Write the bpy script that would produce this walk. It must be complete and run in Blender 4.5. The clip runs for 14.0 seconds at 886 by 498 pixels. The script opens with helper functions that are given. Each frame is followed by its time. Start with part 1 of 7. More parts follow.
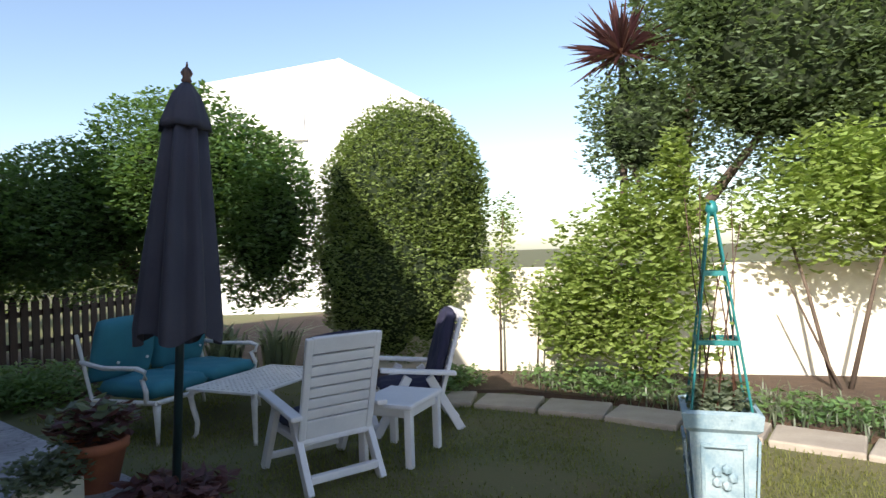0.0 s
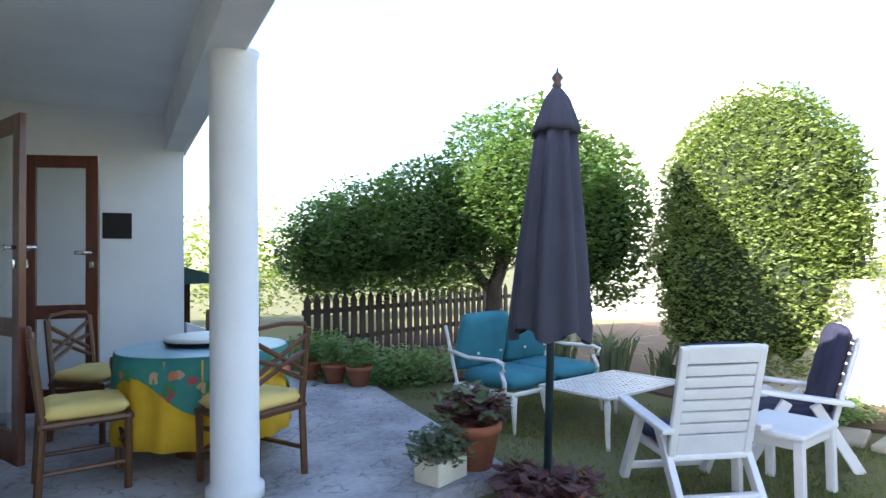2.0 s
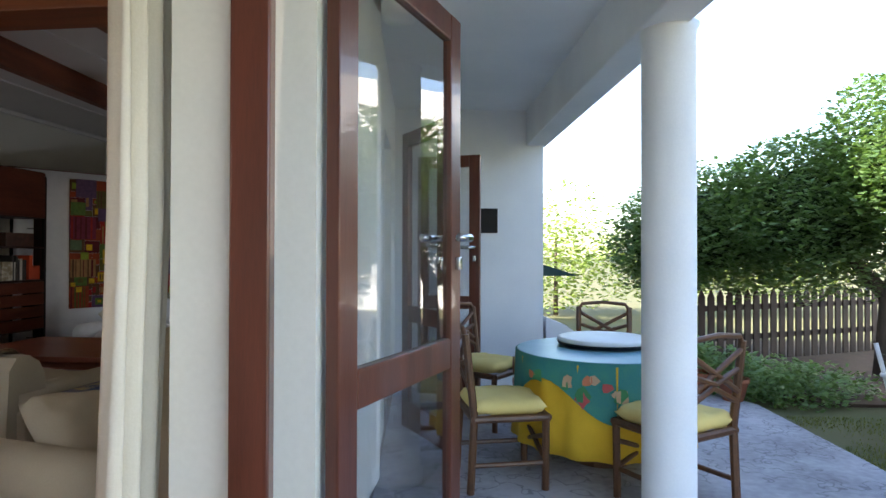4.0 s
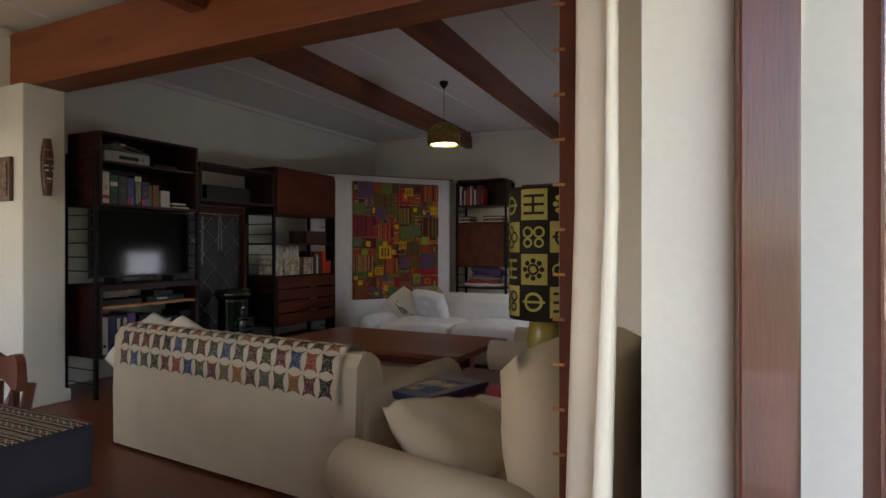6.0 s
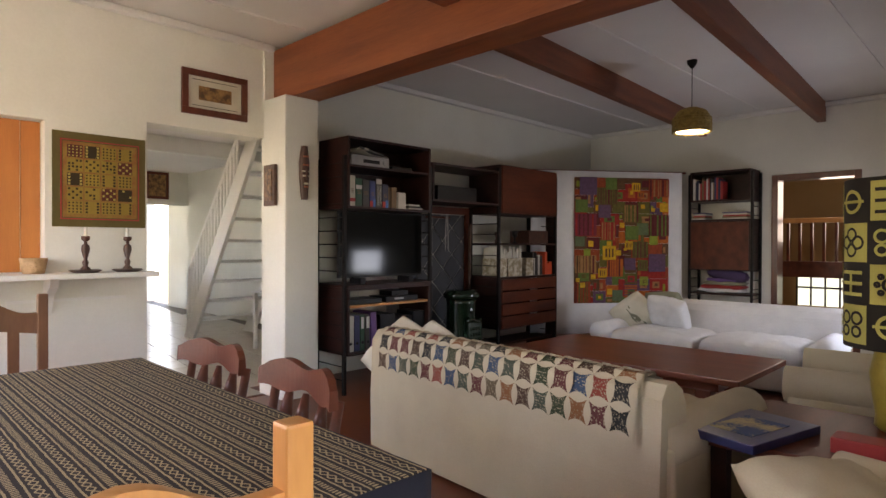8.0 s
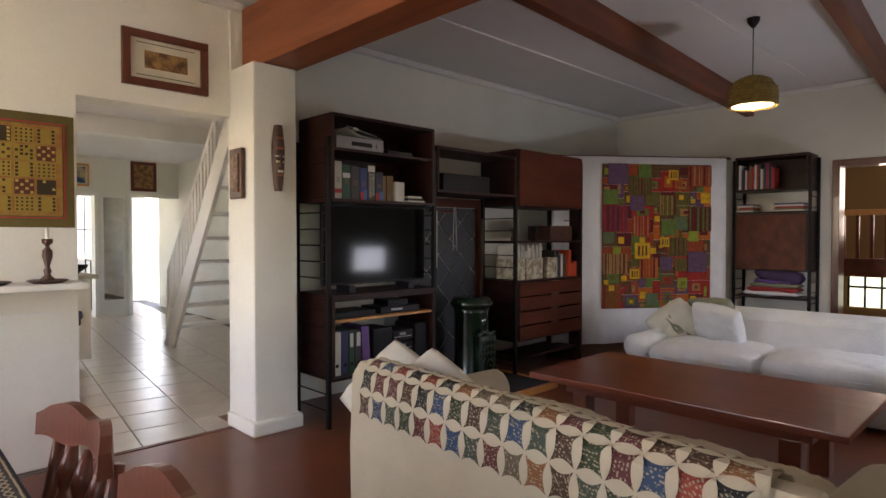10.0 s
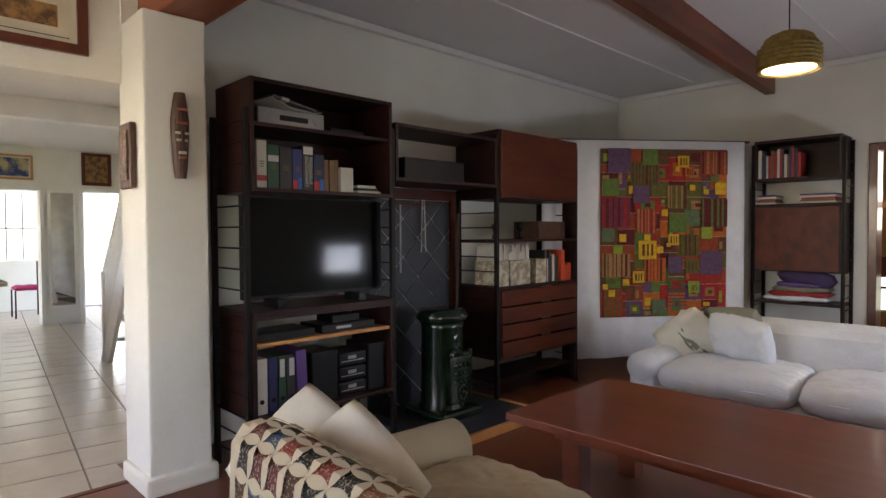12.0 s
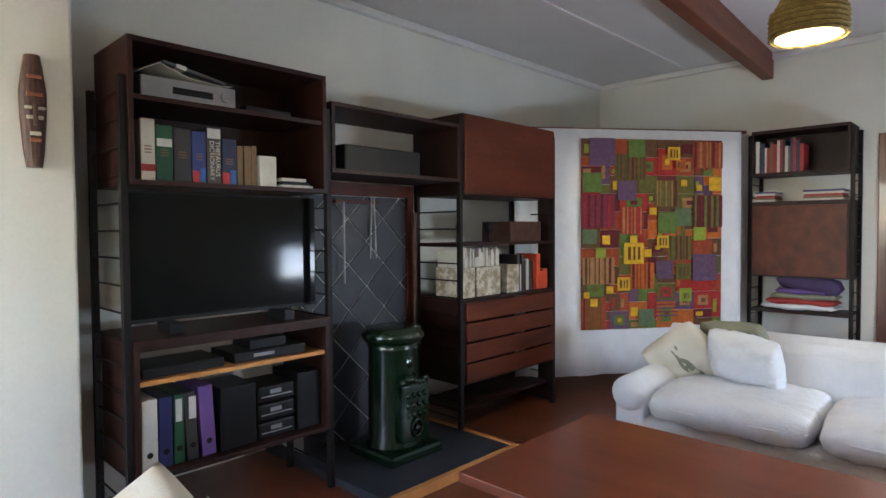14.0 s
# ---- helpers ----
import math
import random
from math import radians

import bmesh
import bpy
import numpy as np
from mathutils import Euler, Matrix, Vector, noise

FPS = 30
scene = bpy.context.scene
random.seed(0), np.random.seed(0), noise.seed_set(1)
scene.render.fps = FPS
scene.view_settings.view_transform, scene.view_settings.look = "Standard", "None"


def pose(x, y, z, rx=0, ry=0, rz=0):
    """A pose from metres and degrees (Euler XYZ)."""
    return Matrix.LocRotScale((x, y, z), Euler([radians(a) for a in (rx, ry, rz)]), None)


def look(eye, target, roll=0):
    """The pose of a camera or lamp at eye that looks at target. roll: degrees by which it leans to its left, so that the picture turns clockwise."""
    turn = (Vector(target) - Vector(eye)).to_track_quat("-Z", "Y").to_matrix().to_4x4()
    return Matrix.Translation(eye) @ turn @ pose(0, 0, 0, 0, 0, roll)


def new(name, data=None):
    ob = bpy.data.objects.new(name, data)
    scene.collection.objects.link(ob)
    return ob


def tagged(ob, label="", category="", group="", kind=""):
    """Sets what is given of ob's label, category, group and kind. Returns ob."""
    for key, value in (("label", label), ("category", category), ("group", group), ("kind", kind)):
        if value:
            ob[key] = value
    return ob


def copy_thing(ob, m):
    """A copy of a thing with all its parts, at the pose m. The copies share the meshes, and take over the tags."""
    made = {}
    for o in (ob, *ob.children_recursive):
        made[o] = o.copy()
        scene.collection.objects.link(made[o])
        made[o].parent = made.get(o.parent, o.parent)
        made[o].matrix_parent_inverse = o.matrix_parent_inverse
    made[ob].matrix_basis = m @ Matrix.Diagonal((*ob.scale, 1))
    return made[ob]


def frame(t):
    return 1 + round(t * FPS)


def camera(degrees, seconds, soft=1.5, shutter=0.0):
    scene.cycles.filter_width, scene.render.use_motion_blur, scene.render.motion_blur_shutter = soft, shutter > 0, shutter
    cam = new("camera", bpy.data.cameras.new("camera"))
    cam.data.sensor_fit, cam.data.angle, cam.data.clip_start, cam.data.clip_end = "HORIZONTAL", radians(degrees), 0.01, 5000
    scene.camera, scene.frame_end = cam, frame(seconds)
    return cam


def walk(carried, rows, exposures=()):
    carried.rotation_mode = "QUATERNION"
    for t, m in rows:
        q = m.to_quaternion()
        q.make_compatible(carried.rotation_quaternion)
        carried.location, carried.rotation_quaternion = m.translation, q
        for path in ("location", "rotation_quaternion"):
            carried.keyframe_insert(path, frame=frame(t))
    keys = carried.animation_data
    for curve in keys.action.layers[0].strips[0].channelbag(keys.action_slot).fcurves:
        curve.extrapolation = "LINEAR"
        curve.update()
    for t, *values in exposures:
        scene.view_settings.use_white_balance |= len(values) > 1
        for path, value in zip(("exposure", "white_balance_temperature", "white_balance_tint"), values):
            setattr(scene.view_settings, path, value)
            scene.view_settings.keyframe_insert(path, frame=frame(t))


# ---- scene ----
cam = camera(73.6, 14.0)
PATH = [
    (0, (0.644, -0.478, 1.16), (2.164, 0.821, 1.166), -1.9),
    (0.5, (0.598, -0.438, 1.155), (1.968, 1.018, 1.175), -1.6),
    (1, (0.553, -0.369, 1.146), (1.751, 1.232, 1.178), -1.5),
    (1.5, (0.504, -0.27, 1.14), (1.47, 1.481, 1.185), -1.0),
    (2, (0.427, -0.191, 1.136), (1.133, 1.68, 1.189), -0.8),
    (2.5, (0.298, -0.093, 1.149), (0.737, 1.858, 1.201), -0.5),
    (5, (-0.606, 0.376, 1.248), (-1.163, 2.297, 1.24), 0.1),
    (5.5, (-0.717, 0.382, 1.262), (-1.448, 2.243, 1.251), -0.0),
    (6, (-0.921, 0.464, 1.227), (-1.821, 2.25, 1.225), 0.0),
    (6.5, (-1.141, 0.494, 1.248), (-2.239, 2.165, 1.241), 0.2),
    (7, (-1.261, 0.507, 1.261), (-2.521, 2.06, 1.258), 0.2),
    (7.5, (-1.367, 0.498, 1.266), (-2.73, 1.961, 1.253), 0.2),
    (8, (-1.504, 0.513, 1.272), (-2.906, 1.938, 1.257), 0.2),
    (10.5, (-2.248, 1.429, 1.343), (-3.681, 2.823, 1.292), -0.1),
    (11, (-2.363, 1.628, 1.346), (-3.797, 3.021, 1.29), -0.2),
    (11.5, (-2.472, 1.809, 1.358), (-3.907, 3.201, 1.303), -0.3),
    (12, (-2.592, 2.021, 1.352), (-4.023, 3.417, 1.295), -0.3),
    (12.5, (-2.68, 2.227, 1.358), (-4.109, 3.625, 1.298), -0.3),
    (13, (-2.761, 2.385, 1.35), (-4.186, 3.786, 1.295), -0.4),
    (13.5, (-2.887, 2.505, 1.384), (-4.289, 3.93, 1.319), -0.3),
    (14, (-2.954, 2.635, 1.379), (-4.342, 4.073, 1.315), -0.4),
]
EXPOSURE = [(0.0, 0.8, 6700, 12), (0.5, 1.25, 6650, 12), (1.5, 1.95, 6600, 13), (2.5, 2.45, 6550, 12), (4.8, 2.45, 6700, 14), (5.5, 2.5, 6800, 16), (6.0, 2.7, 7100, 18), (7.0, 3.35, 7200, 21), (8.0, 3.6, 7250, 22), (10.5, 3.6, 7100, 22), (12.5, 4.0, 6700, 18), (14.0, 4.55, 6150, 13)]
walk(cam, [(t, look(eye, target, roll)) for t, eye, target, roll in PATH], EXPOSURE)

# ---- world, sun and daylight ----
world = bpy.data.worlds.new("sky")
scene.world = world
world.use_nodes = True
wn = world.node_tree.nodes
sky = wn.new("ShaderNodeTexSky")
sky.sky_type = "NISHITA"
sky.sun_disc = False
SUN_EL, SUN_AZ = 32.0, 250.0
sky.sun_elevation, sky.sun_rotation = radians(SUN_EL), radians(SUN_AZ)
world.node_tree.links.new(sky.outputs[0], wn["Background"].inputs[0])
wn["Background"].inputs[1].default_value = 0.15


def lamp(name, kind, m, energy, color=(1, 1, 1), size=(1, 1), angle=0.5):
    data = bpy.data.lights.new(name, kind)
    data.energy, data.color = energy, color
    if kind == "AREA":
        data.shape, data.size, data.size_y = "RECTANGLE", size[0], size[1]
    if kind == "SUN":
        data.angle = radians(angle)
    ob = new(name, data)
    ob.matrix_world = m
    return ob


az, el = radians(SUN_AZ), radians(SUN_EL)
to_sun = Vector((math.sin(az) * math.cos(el), math.cos(az) * math.cos(el), math.sin(el)))
lamp("sun", "SUN", look(to_sun * 20, (0, 0, 0)), 5.0, (1.0, 0.95, 0.86))

# The door wall of the house stands a little askew to the shelf wall: its own axes.
SKEW = 8.0
DOOR = pose(-0.74, 1.66, 0, 0, 0, SKEW)


def doorwall(x, y, z=0.0):
    return DOOR @ Vector((x, y, z))


# area lamps: daylight at the garden door and side window, then added fills
def room_light(name, at, toward, energy, size, color=(1.0, 0.9, 0.77)):
    lamp(name, "AREA", look(at, toward), energy, color, size)


room_light("daylight_door", doorwall(-0.1, -0.9, 1.2), doorwall(-3, -0.9, 1.3), 0.85, (1.9, 2.1))
room_light("daylight_side_window", doorwall(-0.3, 5.3, 0.98), doorwall(-3, 5.0, 0.8), 1.6, (0.5, 0.36), (0.72, 0.85, 1.0))
# fill added at an unseen opening to brighten the dining side
room_light("daylight_dining_window", (-4.85, -0.7, 1.6), (-4.6, 3, 1.2), 2.1, (1.9, 1.3))
# fills added inside the rooms beyond, not set in any opening
room_light("daylight_kitchen", (-9.2, 0.3, 2.2), (-9.2, 3.0, 0.6), 0.12, (3.0, 1.4))
room_light("daylight_hall", (-12.6, 3.6, 2.1), (-9, 3.3, 0.6), 0.06, (1.6, 1.0))
room_light("daylight_stair_room", (-3.0, 11.2, 1.9), (-3.2, 9, 1.0), 2.5, (1.6, 1.2))


# ---- materials ----
def mat(name, a, b=None, rough=0.6, metal=0.0, scale=6.0, fine=80.0, bump=0.15, spread=0.5, spec=0.5, coat=0.0, stretch=(1, 1, 1), random_hue=0.0):
    m = bpy.data.materials.new(name)
    m.use_nodes = True
    nt = m.node_tree
    n, l = nt.nodes, nt.links
    p = n["Principled BSDF"]
    b = b or tuple(c * 0.75 for c in a)
    co = n.new("ShaderNodeTexCoord")
    mp = n.new("ShaderNodeMapping")
    mp.inputs["Scale"].default_value = stretch
    l.new(co.outputs["Object"], mp.inputs[0])
    big, small = n.new("ShaderNodeTexNoise"), n.new("ShaderNodeTexNoise")
    big.inputs["Scale"].default_value, small.inputs["Scale"].default_value = scale, fine
    big.inputs["Detail"].default_value, small.inputs["Detail"].default_value = 5, 3
    l.new(mp.outputs[0], big.inputs["Vector"])
    l.new(mp.outputs[0], small.inputs["Vector"])
    add = n.new("ShaderNodeMath")
    add.operation = "MULTIPLY_ADD"
    l.new(small.outputs["Fac"], add.inputs[0])
    add.inputs[1].default_value = 0.35
    l.new(big.outputs["Fac"], add.inputs[2])
    ramp = n.new("ShaderNodeMapRange")
    l.new(add.outputs[0], ramp.inputs[0])
    ramp.inputs[1].default_value, ramp.inputs[2].default_value = 0.67 - spread * 0.5, 0.67 + spread * 0.5
    mix = n.new("ShaderNodeMix")
    mix.data_type = "RGBA"
    l.new(ramp.outputs[0], mix.inputs["Factor"])
    mix.inputs[6].default_value, mix.inputs[7].default_value = (*a, 1), (*b, 1)
    out = mix.outputs[2]
    if random_hue:
        info = n.new("ShaderNodeObjectInfo")
        geo = n.new("ShaderNodeNewGeometry")
        s = n.new("ShaderNodeMath")
        s.operation = "ADD"
        l.new(info.outputs["Random"], s.inputs[0])
        l.new(geo.outputs["Random Per Island"], s.inputs[1])
        r = n.new("ShaderNodeMapRange")
        l.new(s.outputs[0], r.inputs[0])
        r.inputs[2].default_value = 2.0
        r.inputs[3].default_value, r.inputs[4].default_value = 1 - random_hue, 1 + random_hue
        hsv = n.new("ShaderNodeHueSaturation")
        l.new(r.outputs[0], hsv.inputs["Value"])
        l.new(out, hsv.inputs["Color"])
        out = hsv.outputs[0]
    l.new(out, p.inputs["Base Color"])
    p.inputs["Roughness"].default_value, p.inputs["Metallic"].default_value = rough, metal
    p.inputs["Specular IOR Level"].default_value = spec
    p.inputs["Coat Weight"].default_value = coat
    if bump:
        bp = n.new("ShaderNodeBump")
        bp.inputs["Strength"].default_value, bp.inputs["Distance"].default_value = bump, 0.01
        l.new(add.outputs[0], bp.inputs["Height"])
        l.new(bp.outputs[0], p.inputs["Normal"])
    return m


def glow(name, color, strength):
    m = bpy.data.materials.new(name)
    m.use_nodes = True
    p = m.node_tree.nodes["Principled BSDF"]
    p.inputs["Base Color"].default_value = (*color, 1)
    p.inputs["Emission Color"].default_value = (*color, 1)
    p.inputs["Emission Strength"].default_value = strength
    return m


def leafy(name, a, b, gloss=0.45):
    m = mat(name, a, b, rough=gloss, scale=1.2, fine=9, bump=0.0, spread=0.5, random_hue=0.35)
    m.node_tree.nodes["Principled BSDF"].inputs["Transmission Weight"].default_value = 0.0
    p = m.node_tree.nodes["Principled BSDF"]
    tr = m.node_tree.nodes.new("ShaderNodeBsdfTranslucent")
    tr.inputs[0].default_value = (b[0] * 1.4, b[1] * 1.5, b[2] * 0.8, 1)
    mx = m.node_tree.nodes.new("ShaderNodeMixShader")
    mx.inputs[0].default_value = 0.38
    l = m.node_tree.links
    l.new(p.outputs[0], mx.inputs[1])
    l.new(tr.outputs[0], mx.inputs[2])
    l.new(mx.outputs[0], m.node_tree.nodes["Material Output"].inputs[0])
    return m


def palette(name, colors, rough=0.8):
    """Each loose island of the mesh takes one of the colours."""
    m = bpy.data.materials.new(name)
    m.use_nodes = True
    n, l = m.node_tree.nodes, m.node_tree.links
    geo, ramp = n.new("ShaderNodeNewGeometry"), n.new("ShaderNodeValToRGB")
    ramp.color_ramp.interpolation = "CONSTANT"
    while len(ramp.color_ramp.elements) < len(colors):
        ramp.color_ramp.elements.new(0.5)
    for i, c in enumerate(colors):
        ramp.color_ramp.elements[i].position = i / len(colors)
        ramp.color_ramp.elements[i].color = (*c, 1)
    oi, sm = n.new("ShaderNodeObjectInfo"), n.new("ShaderNodeMath")
    sm.operation = "ADD"
    l.new(geo.outputs["Random Per Island"], sm.inputs[0])
    l.new(oi.outputs["Random"], sm.inputs[1])
    fr = n.new("ShaderNodeMath")
    fr.operation = "FRACT"
    l.new(sm.outputs[0], fr.inputs[0])
    l.new(fr.outputs[0], ramp.inputs[0])
    tx, hs = n.new("ShaderNodeTexNoise"), n.new("ShaderNodeMix")
    tx.inputs["Scale"].default_value = 60
    hs.data_type, hs.blend_type = "RGBA", "MULTIPLY"
    hs.inputs["Factor"].default_value = 0.5
    l.new(ramp.outputs[0], hs.inputs[6])
    l.new(tx.outputs["Fac"], hs.inputs[7])
    l.new(hs.outputs[2], n["Principled BSDF"].inputs["Base Color"])
    n["Principled BSDF"].inputs["Roughness"].default_value = rough
    return m


def woven(name, dark, pale, period=0.078, link=0.03):
    """A woven cloth along x: pale lines, a chain of links and a band of ticks, in turn across y."""
    m = mat(name, dark, rough=0.9, bump=0.1)
    n, l = m.node_tree.nodes, m.node_tree.links

    def calc(op, a, b=0.0, c=0.0):
        k = n.new("ShaderNodeMath")
        k.operation = op
        for q, w in enumerate((a, b, c)):
            if isinstance(w, (int, float)):
                k.inputs[q].default_value = w
            else:
                l.new(w, k.inputs[q])
        return k.outputs[0]

    co, sep, wob = n.new("ShaderNodeTexCoord"), n.new("ShaderNodeSeparateXYZ"), n.new("ShaderNodeTexNoise")
    l.new(co.outputs["Object"], sep.inputs[0])
    l.new(co.outputs["Object"], wob.inputs["Vector"])
    wob.inputs["Scale"].default_value = 30
    y = calc("MULTIPLY_ADD", wob.outputs["Fac"], 0.006, sep.outputs["Y"])
    x = calc("MULTIPLY_ADD", wob.outputs["Fac"], 0.008, sep.outputs["X"])
    v = calc("FRACT", calc("ADD", calc("DIVIDE", y, period), 100.0))
    u = calc("FRACT", calc("ADD", calc("DIVIDE", x, link), 1000.0))
    tri = calc("ABSOLUTE", calc("SUBTRACT", u, 0.5))
    off = calc("ABSOLUTE", calc("SUBTRACT", v, 0.27))
    chain = calc("MULTIPLY", calc("LESS_THAN", calc("ABSOLUTE", calc("SUBTRACT", calc("MULTIPLY", tri, 0.24), off)), 0.032), calc("LESS_THAN", off, 0.13))
    tick = calc("MULTIPLY", calc("LESS_THAN", calc("ABSOLUTE", calc("SUBTRACT", v, 0.76)), 0.1), calc("GREATER_THAN", calc("FRACT", calc("ADD", calc("DIVIDE", x, 0.011), 1000.0)), 0.45))
    line = calc("LESS_THAN", calc("ABSOLUTE", calc("SUBTRACT", calc("FRACT", calc("MULTIPLY", v, 2.0)), 0.06)), 0.07)
    f = calc("MAXIMUM", calc("MAXIMUM", chain, tick), line)
    mx = n.new("ShaderNodeMix")
    mx.data_type = "RGBA"
    l.new(f, mx.inputs["Factor"])
    mx.inputs[6].default_value, mx.inputs[7].default_value = (*dark, 1), (*pale, 1)
    l.new(mx.outputs[2], n["Principled BSDF"].inputs["Base Color"])
    return m


WHITE_WALL = mat("white_plaster", (0.80, 0.79, 0.73), (0.70, 0.69, 0.63), 0.85, scale=1.5, fine=60, bump=0.12)
OUT_WALL = mat("outside_white_plaster", (0.80, 0.81, 0.83), (0.70, 0.71, 0.74), 0.85, scale=2.0, fine=90, bump=0.2)
CEILING = mat("ceiling_board", (0.80, 0.78, 0.77), (0.73, 0.71, 0.70), 0.8, scale=1.0, bump=0.05)
BEAM_WOOD = mat("stained_beam", (0.34, 0.10, 0.035), (0.17, 0.045, 0.018), 0.45, scale=3, fine=30, bump=0.2, stretch=(0.35, 4, 4))
BEAM_WOOD_Y = mat("stained_beam_along", (0.26, 0.075, 0.03), (0.13, 0.035, 0.016), 0.45, scale=3, fine=30, bump=0.2, stretch=(4, 0.35, 4))
DOOR_WOOD = mat("varnished_meranti", (0.15, 0.042, 0.024), (0.08, 0.024, 0.014), 0.32, scale=3, fine=50, bump=0.12, stretch=(5, 5, 0.4), coat=0.3)
DARK_WOOD = mat("rosewood", (0.036, 0.010, 0.007), (0.014, 0.005, 0.004), 0.45, scale=3, fine=40, bump=0.1, stretch=(4, 0.4, 4), spec=0.3)
RED_WOOD = mat("red_brown_veneer", (0.15, 0.036, 0.016), (0.06, 0.015, 0.008), 0.4, scale=2.5, fine=40, bump=0.08, stretch=(4, 0.5, 3), spec=0.25)
TABLE_WOOD = mat("polished_red_table", (0.23, 0.055, 0.022), (0.15, 0.033, 0.015), 0.36, scale=2.5, fine=50, bump=0.05, stretch=(0.5, 4, 4), coat=0.1)
CHAIR_WOOD = mat("dark_turned_wood", (0.16, 0.045, 0.025), (0.09, 0.025, 0.015), 0.35, scale=6, bump=0.08)
PINE = mat("honey_pine", (0.62, 0.30, 0.09), (0.48, 0.21, 0.06), 0.42, scale=4, fine=40, bump=0.1, stretch=(3, 3, 0.6))
FLOOR_RED = mat("polished_red_floor", (0.20, 0.058, 0.026), (0.12, 0.035, 0.018), 0.33, scale=1.8, fine=24, bump=0.06)
TILE = mat("cream_floor_tile", (0.54, 0.47, 0.39), (0.44, 0.38, 0.31), 0.28, scale=5, fine=60, bump=0.04, random_hue=0.06)
GROUT = mat("dark_grout", (0.22, 0.19, 0.16), rough=0.9)
CREAM = mat("cream_cotton", (0.54, 0.47, 0.34), (0.46, 0.39, 0.28), 0.95, scale=4, fine=160, bump=0.25)
WHITE_CLOTH = mat("white_cotton", (0.76, 0.77, 0.80), (0.68, 0.69, 0.73), 0.95, scale=9, fine=70, bump=0.7)
IVORY = mat("ivory_cotton", (0.70, 0.66, 0.56), (0.62, 0.57, 0.47), 0.95, scale=4, fine=160, bump=0.25)
SAGE = mat("sage_green_cloth", (0.27, 0.27, 0.20), rough=0.95, fine=150)
BLACK = mat("black_plastic", (0.010, 0.010, 0.012), rough=0.4, bump=0.03, spec=0.25)
IRON = mat("black_iron", (0.012, 0.010, 0.010), rough=0.5, spec=0.2)
SCREEN = mat("black_screen", (0.006, 0.007, 0.008), rough=0.085, bump=0.0, spec=0.14)
SILVER = mat("silver_plastic", (0.36, 0.36, 0.37), rough=0.35, metal=0.5, bump=0.03)
CHROME = mat("chrome", (0.6, 0.6, 0.62), rough=0.2, metal=1.0, bump=0.0)
STOVE = mat("dark_green_enamel", (0.005, 0.022, 0.010), (0.003, 0.010, 0.005), 0.22, scale=10, bump=0.15, coat=0.25)
SLATE = mat("slate_tile", (0.035, 0.04, 0.055), (0.02, 0.024, 0.034), 0.5, scale=8, bump=0.2, random_hue=0.2)
PALE_GROUT = mat("pale_grout", (0.62, 0.62, 0.58), rough=0.9)
WHITE_PAINT = mat("white_gloss_paint", (0.80, 0.79, 0.76), (0.74, 0.73, 0.70), 0.4, scale=3, bump=0.04)
PLASTIC = mat("white_garden_plastic", (0.66, 0.66, 0.69), (0.56, 0.56, 0.6), 0.45, scale=5, bump=0.05)
CAST = mat("white_cast_metal", (0.72, 0.71, 0.71), (0.58, 0.57, 0.56), 0.4, scale=12, bump=0.15)
TEAL = mat("teal_canvas", (0.03, 0.19, 0.25), (0.02, 0.13, 0.18), 0.9, scale=4, fine=150, bump=0.25)
NAVY = mat("navy_canvas", (0.022, 0.022, 0.055), (0.014, 0.014, 0.035), 0.9, fine=150, bump=0.25)
UMBRELLA = mat("charcoal_canvas", (0.042, 0.042, 0.062), (0.027, 0.027, 0.045), 0.85, scale=3, fine=140, bump=0.2)
TERRACOTTA = mat("terracotta", (0.38, 0.13, 0.065), (0.27, 0.09, 0.05), 0.85, scale=8, bump=0.2)
CONCRETE = mat("patio_concrete", (0.44, 0.43, 0.46), (0.23, 0.22, 0.24), 0.8, scale=1.6, fine=22, bump=0.35, spread=0.32)
_n, _l = CONCRETE.node_tree.nodes, CONCRETE.node_tree.links
_vo, _wp, _ad, _lt, _mx = _n.new("ShaderNodeTexVoronoi"), _n.new("ShaderNodeTexNoise"), _n.new("ShaderNodeVectorMath"), _n.new("ShaderNodeMapRange"), _n.new("ShaderNodeMix")
_tc = _n.new("ShaderNodeTexCoord")
_vo.feature = "DISTANCE_TO_EDGE"
_vo.inputs["Scale"].default_value, _wp.inputs["Scale"].default_value = 1.7, 5.0
_ad.operation = "ADD"
_l.new(_tc.outputs["Object"], _wp.inputs["Vector"])
_l.new(_tc.outputs["Object"], _ad.inputs[0])
_l.new(_wp.outputs["Color"], _ad.inputs[1])
_l.new(_ad.outputs[0], _vo.inputs["Vector"])
_l.new(_vo.outputs["Distance"], _lt.inputs[0])
_lt.inputs[1].default_value, _lt.inputs[2].default_value, _lt.inputs[3].default_value, _lt.inputs[4].default_value = 0.004, 0.03, 0.55, 0.0
_mx.data_type = "RGBA"
_base = _n["Principled BSDF"].inputs["Base Color"].links[0].from_socket
_l.new(_base, _mx.inputs[6])
_mx.inputs[7].default_value = (0.09, 0.085, 0.09, 1)
_l.new(_lt.outputs[0], _mx.inputs["Factor"])
_l.new(_mx.outputs[2], _n["Principled BSDF"].inputs["Base Color"])
STONE = mat("paving_stone", (0.38, 0.33, 0.27), (0.27, 0.23, 0.19), 0.85, scale=6, bump=0.4, random_hue=0.12)
SOIL = mat("soil", (0.09, 0.055, 0.035), (0.05, 0.03, 0.02), 0.95, scale=10, bump=0.6)
LAWN = mat("lawn_ground", (0.085, 0.10, 0.035), (0.13, 0.11, 0.05), 0.95, scale=1.5, fine=40, bump=0.5)
